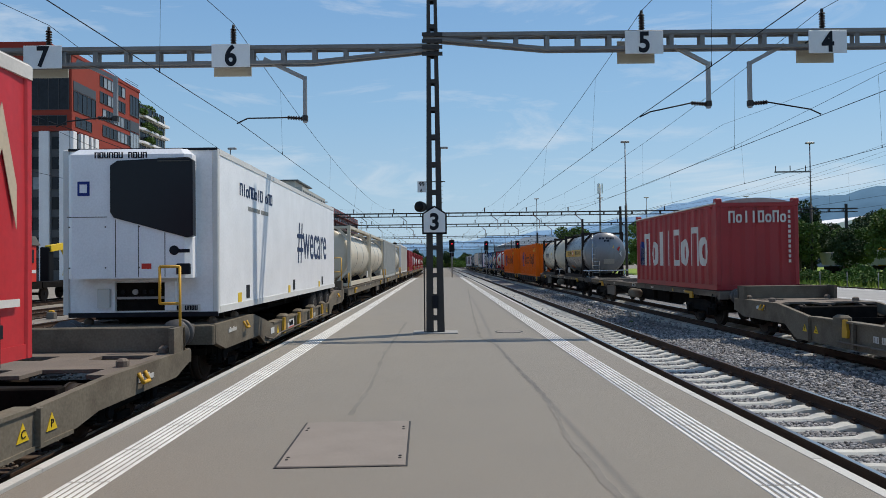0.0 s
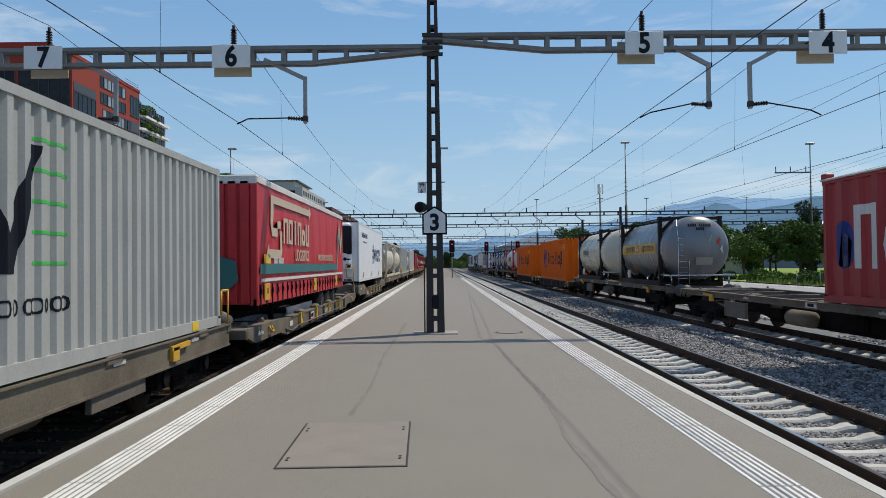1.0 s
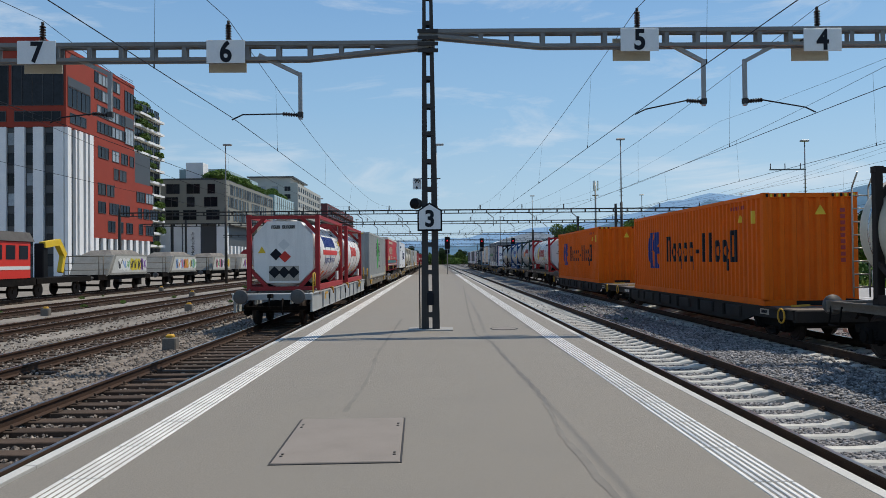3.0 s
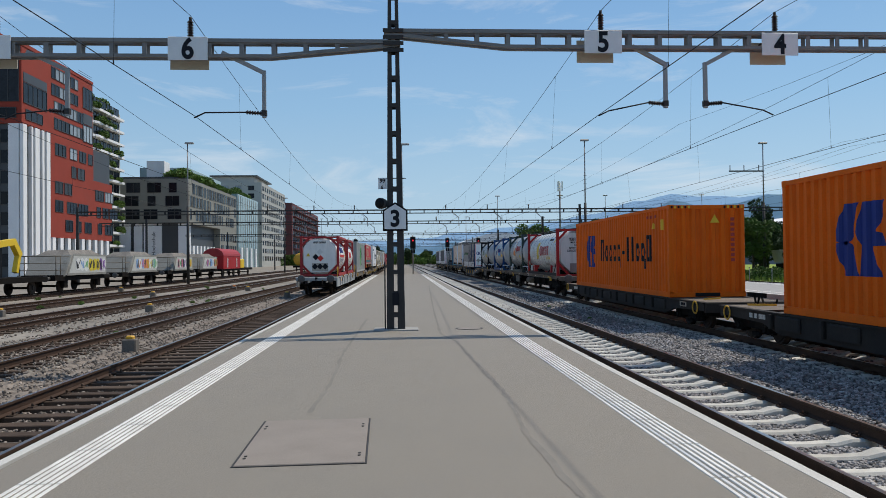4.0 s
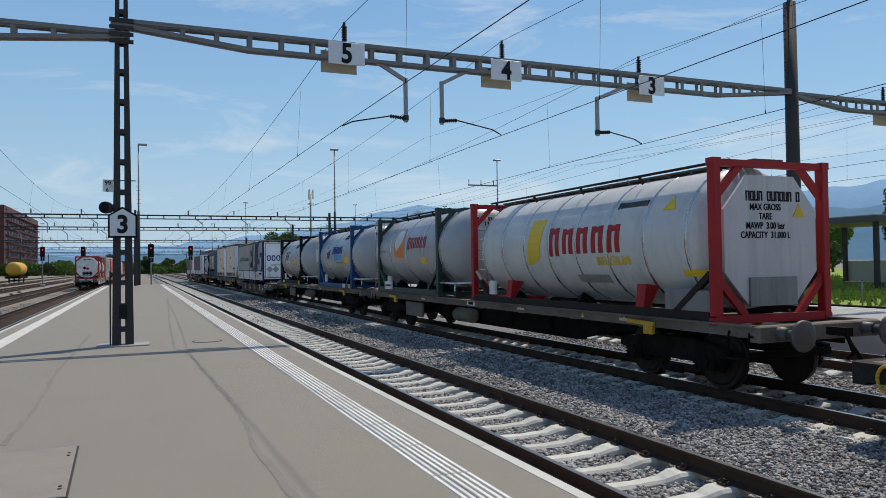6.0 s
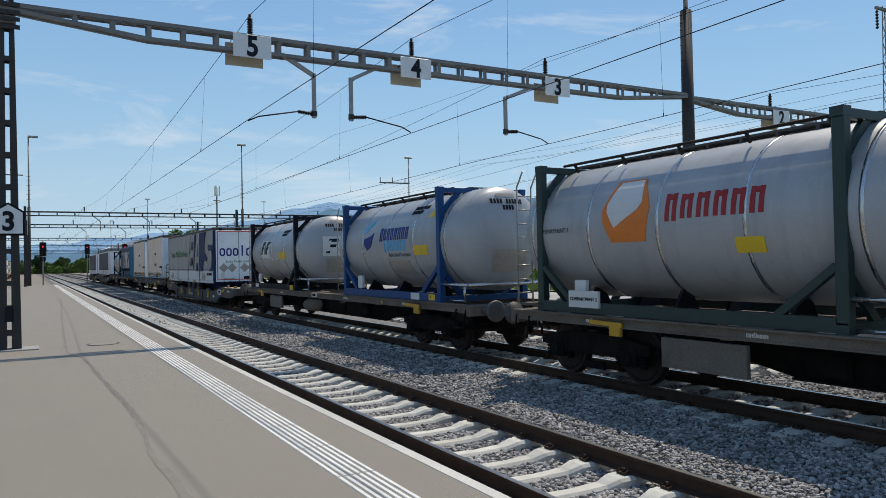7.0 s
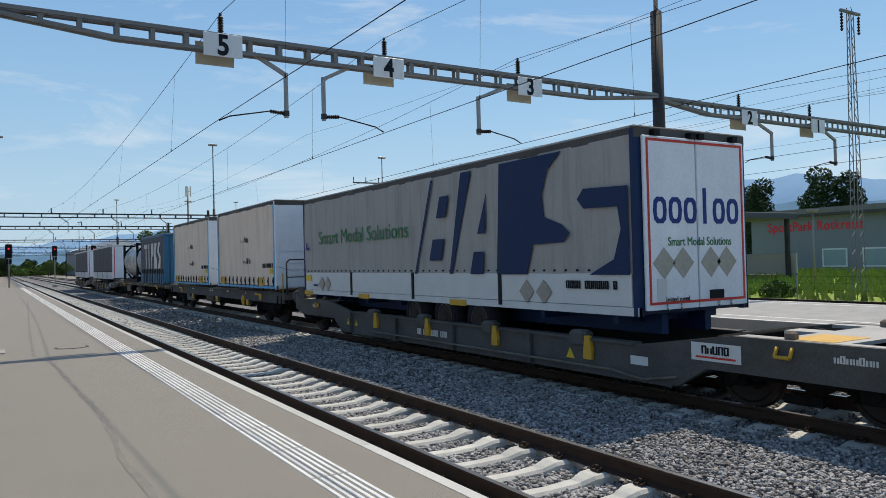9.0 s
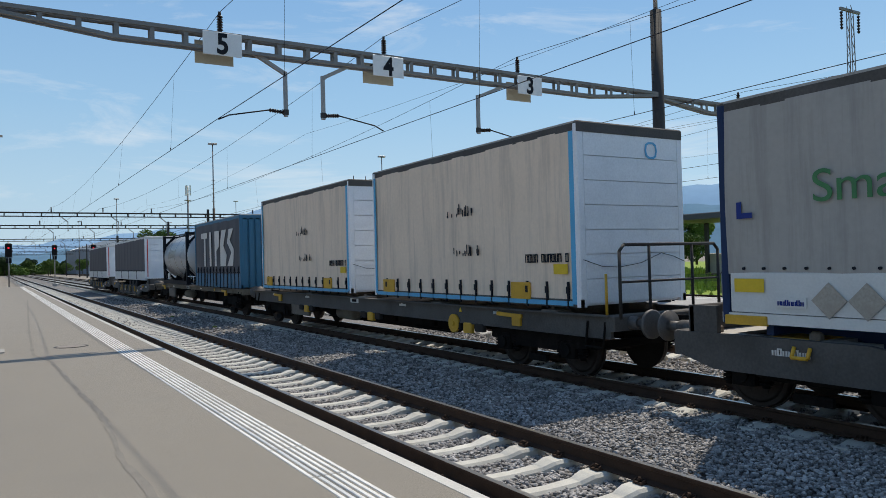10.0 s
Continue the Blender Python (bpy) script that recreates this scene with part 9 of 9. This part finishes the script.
def green_tower():
    t = house("balcony_tower", "tall pale residential tower with planted curved balconies", -88, -76, 186, 204, 42, M_FACADE_PALE)
    rr = random.Random(21)
    for k in range(12):
        z = 2.5 + k * 3.4
        g = Geo()
        pts = [(-88.5, 184.6), (-77.5, 184.6), (-75.6, 185.2), (-74.8, 187), (-74.8, 204), (-88.5, 204)]
        g.ex(pts, z, z + 0.6, "z")
        part("balcony", g, M_FACADE_WHITE, t, "white curved balcony")
        for j in range(4):
            window(t, "y", -86 + j * 2.9, 186, z + 0.75, 2.5, 2.4, M_WIN)
            window(t, "x", 188.5 + j * 4.2, -76, z + 0.75, 3.6, 2.4, M_WIN)
        for j in range(5):
            if rr.random() < 0.8:
                b = bush(rr.uniform(-84, -76), 185.1, z + 0.35, rr.uniform(1.1, 1.9), "balcony plants on the tower")
            if rr.random() < 0.8:
                b = bush(-75.3, rr.uniform(186, 203), z + 0.35, rr.uniform(1.1, 1.9), "balcony plants on the tower")
    for j in range(8):
        bush(rr.uniform(-86, -77), rr.uniform(187, 200), 42, rr.uniform(1.6, 3.0), "roof plants on the tower")


green_tower()


# ---- far land ----
def hills(name, label, m, r, prof, depth):
    """A ridge at distance r. prof: azimuth from the line of the tracks in degrees, height angle in degrees."""
    g = Geo()
    vs = []
    az = [prof[0][0] + (prof[-1][0] - prof[0][0]) * k / 160 for k in range(161)]
    for a in az:
        h = float(np.interp(a, [p[0] for p in prof], [p[1] for p in prof])) + 0.1 * math.sin(a * 1.9) + 0.05 * math.sin(a * 5.3 + 1)
        s, c = math.sin(radians(a)), math.cos(radians(a))
        top = r * math.tan(radians(max(0.15, h)))
        vs += [(r * 0.82 * s, r * 0.82 * c, -2), (r * 0.93 * s, r * 0.93 * c, top * 0.55), (r * s, r * c, top), ((r + depth) * s, (r + depth) * c, -2)]
    n = len(az)
    g.add(vs, [(4 * i + j, 4 * i + 4 + j, 4 * i + 5 + j, 4 * i + 1 + j) for i in range(n - 1) for j in range(3)], True)
    return tagged(part(name, g, m), label, "hills", kind="structure")


# the ridges' blue is painted-in haze; no air is drawn before them
hills("hills_near", "wooded hills with summer haze painted in as blue-green", M_HILL, 1900, [(-75, 2.2), (-30, 1.2), (-12, 0.9), (-3, 1.0), (4, 1.3), (9, 1.9), (13, 2.6), (18, 3.4), (21, 4.3), (23, 3.6), (27, 4.3), (33, 5.0), (42, 4.4), (50, 3.6), (60, 3.4), (75, 3.0)], 900)
hills("hills_far", "horizon mountains with haze painted in as pale blue", M_HILL_FAR, 3600, [(-75, 1.5), (-20, 1.1), (0, 1.6), (8, 2.4), (14, 3.2), (20, 4.7), (24, 4.4), (34, 4.2), (45, 4.6), (54, 5.2), (58, 5.4), (63, 4.6), (75, 4.0)], 900)


def verge():
    g = Geo()
    xs = [31.2, 33, 38, 46, 55, 75, 140]
    zs = [BED + 0.02, -0.55, -0.45, -0.25, -0.15, -0.4, -0.5]
    ys = [-60, -20, 0, 20, 40, 60, 100, 180]
    n = len(xs)
    g.add([(x, y, z + 0.08 * math.sin(y * 0.3 + x)) for y in ys for x, z in zip(xs, zs)], [(j * n + i, j * n + i + 1, (j + 1) * n + i + 1, (j + 1) * n + i) for j in range(len(ys) - 1) for i in range(n - 1)], True)
    tagged(part("grass_bank", g, M_GRASS), "bright green meadow bank beyond the tracks", "grass", kind="structure")
    rng = np.random.default_rng(6)
    blades = []
    n = 16000
    x = rng.uniform(31.5, 56, n)
    y = rng.uniform(2, 75, n)
    z = np.interp(x, xs, zs)
    h = rng.uniform(0.15, 0.55, n)
    a = rng.uniform(0, 6.28, n)
    w = rng.uniform(0.06, 0.16, n)
    c = np.stack([x, y, z], 1)
    d = np.stack([np.cos(a) * w, np.sin(a) * w, 0 * a], 1)
    up = np.stack([rng.uniform(-0.15, 0.15, n), rng.uniform(-0.15, 0.15, n), h], 1)
    V = np.stack([c - d, c + d, c + up + d * 0.3, c + up - d * 0.3], 1).reshape(-1, 3)
    me = bpy.data.meshes.new("grass")
    me.from_pydata(V.tolist(), [], [(4 * i, 4 * i + 1, 4 * i + 2, 4 * i + 3) for i in range(n)])
    me.materials.append(M_GRASS)
    tagged(new("grass", me), "long meadow grass on the bank", "grass", kind="stuff")


verge()
for k in range(16):
    y = 4 + k * 4.0
    f = thing("fence_post", "short grey fence post along the grass", "post", "fence posts", at=pose(31.0, y, BED))
    part("post", Geo().cyl((0, 0, 0), (0, 0, 1.25), 0.035, 6), M_TUBE, f)
    part("cap", Geo().cyl((0, 0, 1.25), (0, 0, 1.29), 0.045, 6), M_STEEL, f)
wires = thing("fence_wire", "thin wires strung between the fence posts", "fence")
for z in (-0.1, 0.2, 0.5):
    part("wire", Geo().cyl((31.0, 4, z), (31.0, 64, z), 0.006, 4), M_WIRE, wires)


def sports_building():
    t = thing("sports_hall", "blue-grey clad hall with red wall lettering and flat roof", "building", at=pose(0, 0, -1.2))
    X = 62.0
    part("wall", Geo().box(X, X + 30, -20, 44.6, -0.6, 5.9), M_HALL, t)
    part("roof", Geo().box(X - 0.8, X + 31, -21, 45.4, 5.9, 6.5), M_FACADE_DARK, t)
    part("roof_edge", Geo().box(X - 0.85, X - 0.8, -21, 45.4, 6.1, 6.55), M_BEAM, t)
    for y in (36.5, 33.0, 22.0, 18.5):
        f = part("window", Geo().box(X - 0.06, X + 0.02, y - 1.1, y + 1.1, 1.4, 3.0), M_FACADE_WHITE, t, "white framed window")
        part("pane", Geo().box(X - 0.075, X - 0.05, y - 0.98, y + 0.98, 1.52, 2.88), M_FACADE_GLASS, f)
    lettering("SportPark Rotkreuz", 1.15, M_SIGN_RED, t, (X - 0.03, 38.4, 5.0), SIDE_L, "wall_lettering", 0.95, 0.03)
    return t


sports_building()
pl_ = thing("path_lamp", "slim grey path lamp with a flat cap", "lamp post", at=pose(38, 23.5, -0.3))
part("pole", Geo().cyl((0, 0, 0), (0, 0, 4.0), 0.06, 8, 0.045), M_TUBE, pl_)
part("lamp_cap", Geo().cyl((0, 0, 4.0), (0, 0, 4.18), 0.22, 14, 0.3), M_TUBE, pl_)
sh = thing("platform_canopy", "flat dark roofed open shelter beside the tracks", "shelter", at=pose(42, 33, -0.4))
part("roof", Geo().bev(-2.5, 4, -3.5, 4, 4.2, 4.6, 0.05), M_FACADE_DARK, sh)
for x in (-2, 3.5):
    for y in (-3, 3.5):
        part("post", Geo().box(x - 0.12, x + 0.12, y - 0.12, y + 0.12, 0, 4.2), M_STEEL, sh)
part("rear_wall", Geo().box(3.8, 3.95, -3.4, 3.9, 0, 1.9), M_FACADE_PALE, sh)
part("bench", Geo().box(2.6, 3.1, -2.6, 3.0, 0.42, 0.5).box(2.7, 3.0, -2.4, -2.2, 0, 0.42).box(2.7, 3.0, 2.6, 2.8, 0, 0.42), M_DECK, sh)


def truck():
    t = thing("tipper_truck", "parked tipper truck with yellow cab and pale grey body", "truck", at=pose(46.5, 80, BED + 0.25, 0, 0, -90))
    part("cab", Geo().ex([(-1.2, 0.9), (1.2, 0.9), (1.2, 2.9), (0.9, 3.3), (-0.9, 3.3), (-1.2, 2.9)], 2.0, 4.2, "y"), M_YELLOW, t)
    part("windscreen", Geo().box(-1.21, 1.21, 2.9, 4.0, 2.1, 2.85), M_GLASS_DARK, t)
    part("tipper_body", Geo().hexa([(-1.2, -4.2, 1.3), (1.2, -4.2, 1.3), (1.2, 1.6, 1.3), (-1.2, 1.6, 1.3)], [(-1.27, -4.6, 2.7), (1.27, -4.6, 2.7), (1.27, 1.7, 2.9), (-1.27, 1.7, 2.9)]), M_CGREY, t)
    part("chassis", Geo().box(-0.9, 0.9, -4.2, 4.0, 0.7, 1.2), M_UNDER, t)
    for y in (-3.2, -1.9, 3.0):
        for s in (-1, 1):
            part("wheel", Geo().cyl((s * 0.85, y, 0.5), (s * 1.22, y, 0.5), 0.5, 16), M_RUBBER, t)
    return t


truck()
car = thing("parked_car", "parked white car behind the grass", "car", at=pose(56, 66, -0.1, 0, 0, 70))
part("body", Geo().ex([(-2.1, 0.3), (2.1, 0.3), (2.15, 0.8), (1.2, 0.95), (0.7, 1.4), (-1.2, 1.45), (-2.0, 0.95), (-2.15, 0.8)], -0.85, 0.85, "x"), M_WHITE, car)
part("side_glass", Geo().ex([(-1.85, 0.98), (1.1, 0.98), (0.62, 1.36), (-1.15, 1.39)], -0.865, 0.865, "x"), M_GLASS_DARK, car)
for y in (-1.35, 1.35):
    for s in (-1, 1):
        part("wheel", Geo().cyl((s * 0.7, y, 0.32), (s * 0.88, y, 0.32), 0.32, 14), M_RUBBER, car)


# ---- parked vehicles on the left sidings ----
def hopper(y, seed):
    t = thing("ballast_wagon", "grey graffiti-covered ballast hopper wagon heaped with gravel", "freight wagon", "parked ballast wagons", at=pose(-25.5, y, RAIL))
    L = 9.6
    part("hopper", Geo().ex([(-3.2, 1.35), (3.2, 1.35), (3.6, 1.15), (3.6, 2.7), (-2.5, 2.7), (-3.6, 1.15)], -1.4, 1.4, "x"), M_HOPPER, t)
    part("side_panel", Geo().ex([(-3.3, 1.2), (3.7, 1.2), (3.7, 2.75), (-2.2, 2.75)], 1.4, 1.46, "x"), M_HOPPER, t)
    part("gravel_load", Geo().hexa([(-1.3, -2.4, 2.6), (1.3, -2.4, 2.6), (1.3, 3.5, 2.6), (-1.3, 3.5, 2.6)], [(-0.7, -1.6, 3.05), (0.7, -1.6, 3.1), (0.7, 2.6, 3.12), (-0.7, 2.6, 3.05)]), M_GRAVEL, t)
    part("underframe", Geo().box(-1.3, 1.3, -L / 2, L / 2, 0.85, 1.15), M_UNDER, t)
    rails = Geo()
    for yy in (-4.6, -3.9):
        rails.path([(1.25, yy, 1.15), (1.25, yy, 2.6), (-1.25, yy, 2.6), (-1.25, yy, 1.15)], 0.035, 5)
        for z in (1.6, 2.1):
            rails.cyl((1.25, yy, z), (-1.25, yy, z), 0.025, 5)
    for z in (1.6, 2.1, 2.6):
        rails.cyl((1.25, -4.6, z), (1.25, -2.6, z), 0.025, 5)
    part("end_railing", rails, M_WAGON_BROWN, t)
    part("end_platform", Geo().box(-1.3, 1.3, -4.8, -3.2, 1.15, 1.25), M_UNDER, t)
    rr = random.Random(seed)
    decal([(-3.0, -0.62), (3.5, -0.62), (3.5, 0.62), (-2.2, 0.62)], M_SILVER, t, (1.462, 0.0, 1.98), SIDE_R, "silver_ground", "silver sprayed ground of the graffiti")
    y = -1.9
    k = 0
    while y < 3.2:
        w = rr.uniform(0.5, 0.8)
        blob = M_SPRAY[(seed * 3 + k // 3) % 7] if rr.random() < 0.6 else M_LABEL
        pts = [(w * 0.56 * math.copysign(abs(math.cos(a)) ** 0.6, math.cos(a)) * rr.uniform(0.85, 1.1), 0.5 * math.copysign(abs(math.sin(a)) ** 0.6, math.sin(a)) * rr.uniform(0.8, 1.05)) for a in [q * 2 * math.pi / 12 for q in range(12)]]
        decal(pts, blob, t, (1.468 + 0.003 * (k % 2), y + w / 2, 1.98), SIDE_R, "graffiti", "sprayed colour patch")
        line = M_SPRAY[(seed + 6 * (k % 2) + k) % 7] if k % 3 else M_SPRAY[6]
        px, pz = -w * 0.4, rr.uniform(-0.4, 0.4)
        for q in range(4):
            nx, nz = rr.uniform(-w * 0.45, w * 0.45), (-0.42 if pz > 0 else 0.42) * rr.uniform(0.5, 1.0)
            dx, dz = nx - px, nz - pz
            n = 0.045 / max(0.01, math.hypot(dx, dz))
            decal([(px - dz * n, pz + dx * n), (nx - dz * n, nz + dx * n), (nx + dz * n, nz - dx * n), (px + dz * n, pz - dx * n)], line, t, (1.477 + 0.002 * q, y + w / 2, 1.98), SIDE_R, "graffiti_stroke")
            px, pz = nx, nz
        y += w * 1.02
        k += 1
    for yy in (-2.9, 2.9):
        ws = part("wheelset", WHEELSET_ME, None, t)
        ws.location = (0, yy, 0.46)
        part("axle_box", Geo().bev(0.95, 1.2, yy - 0.3, yy + 0.3, 0.32, 0.9, 0.04), M_UNDER, t)
    for s in (-1, 1):
        for x in (-0.875, 0.875):
            bf = part("buffer", BUFFER_ME, None, t)
            bf.matrix_local = pose(x, s * L / 2, 1.02, 0, 0, 0 if s < 0 else 180)
    return t


for k, y in enumerate((57.6, 70.0, 82.4, 93.6)):
    hopper(y, k + 2)
cv = thing("covered_wagon", "red covered wagon with rounded grey roof", "freight wagon", at=pose(-25.5, 106.5, RAIL))
part("body", Geo().ex([(-1.35, 1.1), (1.35, 1.1), (1.38, 2.9), (-1.38, 2.9)], -5.2, 5.2, "y"), M_FRAME_BRIGHT, cv)
part("roof", Geo().ex([(1.42 * math.cos(a), 2.9 + 1.05 * math.sin(a)) for a in [k * math.pi / 10 for k in range(11)]], -5.3, 5.3, "y"), M_FRAME_RED, cv)
part("door_stripe", Geo().box(1.37, 1.4, -3, -2.6, 1.3, 2.6).box(1.37, 1.4, 2.6, 3, 1.3, 2.6), M_LABEL, cv)
part("underframe", Geo().box(-1.25, 1.25, -5.6, 5.6, 0.8, 1.1), M_UNDER, cv)
for yy in (-3.4, 3.4):
    part("wheelset", WHEELSET_ME, None, cv).location = (0, yy, 0.46)
ym = thing("track_machine", "yellow track maintenance trolley", "rail vehicle", at=pose(-25.5, 116.5, RAIL))
part("deck", Geo().box(-1.2, 1.2, -4, 5, 0.8, 1.15), M_UNDER, ym)
part("engine_box", Geo().bev(-1.1, 1.1, -3.4, -0.6, 1.15, 2.5, 0.1), M_WARN, ym)
part("boom", Geo().bar((0, -1, 2.4), (0, 3.4, 1.8), 0.3, 0.4), M_WARN, ym)
for yy in (-2.8, 3.6):
    part("wheelset", WHEELSET_ME, None, ym).location = (0, yy, 0.46)
tw = thing("tank_wagon", "small rusty yellow tank wagon parked far off", "freight wagon", at=pose(-20, 150, RAIL))
part("tank", Geo().lathe(dish(-4, 4, 1.25), 20, 0, 2.4), M_YELLOW, tw)
part("underframe", Geo().box(-1.2, 1.2, -4.5, 4.5, 0.8, 1.15), M_UNDER, tw)
for yy in (-2.8, 2.8):
    part("wheelset", WHEELSET_ME, None, tw).location = (0, yy, 0.46)

lo = thing("maintenance_locomotive", "red diesel maintenance locomotive with grey roof", "locomotive", at=pose(-25.5, 38.5, RAIL))
part("hood", Geo().bev(-1.2, 1.2, -7.5, 1.2, 1.25, 2.9, 0.08), M_HAZ_RED, lo)
part("cab", Geo().bev(-1.38, 1.38, 1.2, 5.4, 1.25, 3.4, 0.06), M_HAZ_RED, lo)
part("cab_roof", Geo().ex([(-1.45, 3.4), (1.45, 3.4), (1.15, 3.95), (-1.15, 3.95)], 0.9, 5.7, "y"), M_WAGON_GREY, lo)
for yy in (2.0, 3.3, 4.6):
    part("cab_window", Geo().box(1.37, 1.4, yy - 0.45, yy + 0.45, 2.35, 3.15), M_GLASS_DARK, lo)
part("white_stripe", Geo().box(1.382, 1.395, 1.3, 5.3, 1.75, 1.95), M_LABEL, lo)
part("frame", Geo().box(-1.35, 1.35, -8, 6.0, 0.8, 1.25), M_UNDER, lo)
part("side_grille", Geo().box(1.19, 1.22, -6.8, -1.0, 1.6, 2.6), M_FRAME_RED, lo)
for yy in (-5, -3, 2.5, 4.5):
    part("wheelset", WHEELSET_ME, None, lo).location = (0, yy, 0.46)
cn_t = thing("rail_crane", "yellow loader crane on a flat works wagon", "crane", at=pose(-25.5, 48.2, RAIL))
part("deck", Geo().box(-1.25, 1.25, -3.4, 3.6, 0.85, 1.2), M_UNDER, cn_t)
part("pillar", Geo().bev(-0.3, 0.3, -0.9, -0.3, 1.2, 3.4, 0.05), M_BLACK, cn_t)
part("boom", Geo().bar((0.2, -0.8, 3.3), (0.2, 1.0, 3.5), 0.4, 0.4).bar((0.2, 1.0, 3.6), (0.2, 1.9, 2.6), 0.34, 0.4).bar((0.2, 1.8, 2.7), (0.2, 1.4, 1.5), 0.3, 0.3), M_WARN, cn_t)
for yy in (-2.4, 2.4):
    part("wheelset", WHEELSET_ME, None, cn_t).location = (0, yy, 0.46)


# ---- small things in the yard ----
def dwarf_box(x, y, top=None):
    t = thing("trackside_box", "small grey concrete trackside box with a coloured cap", "trackside box", "trackside boxes", at=pose(x, y, BED))
    part("block", Geo().bev(-0.18, 0.18, -0.14, 0.14, 0, 0.32, 0.03), M_OLDBLOCK, t)
    part("cap", Geo().bev(-0.1, 0.1, -0.1, 0.1, 0.32, 0.4, 0.03), top or M_YELLOW, t)
    return t


for x, y in ((-7.15, 19.6), (-11.8, 35), (-7.3, 47), (-16.6, 50), (-12.0, 58), (-17.5, 33), (-22.4, 60)):
    dwarf_box(x, y)
dwarf_box(-13.5, 60, M_HAZ_ORANGE)
for k in range(40):
    bush(random.uniform(-24, -7.5), random.uniform(22, 90), BED, random.uniform(0.08, 0.2), "tuft of weeds growing in the gravel")
for k in range(52):
    bush(-95 + k * 3.9, 372 + (k * 29) % 46, -0.8, 3.6 + 0.35 * ((k * 5) % 9), "dense green thicket in the distance beyond the station")
for x, y in ((6.9, 27), (6.8, 34)):
    bush(x, y, BED, 0.1, "tuft of weeds growing in the ballast")


# ---- what moves: both trains run at constant speed, their wheels turn ----
def motions():
    for ob, x, y, v in MOVING:
        walk(ob, [(t, pose(x, y + v * t, RAIL)) for t in (0.0, 2.5, 5.0, 7.5, 10.0)])
        for b in ob.children:
            if not b.name.startswith("bogie") or abs(y + 3 * v) > 140 and abs(y) > 160:
                continue
            for ws in b.children:
                w, n = -v / (0.475 * b.scale.z), 300
                yy = ws.location.y
                walk(ws, [(10 * k / n, Matrix.Translation((0, yy, 0.46)) @ Matrix.Rotation(w * 10 * k / n, 4, "X")) for k in range(n + 1)])


motions()
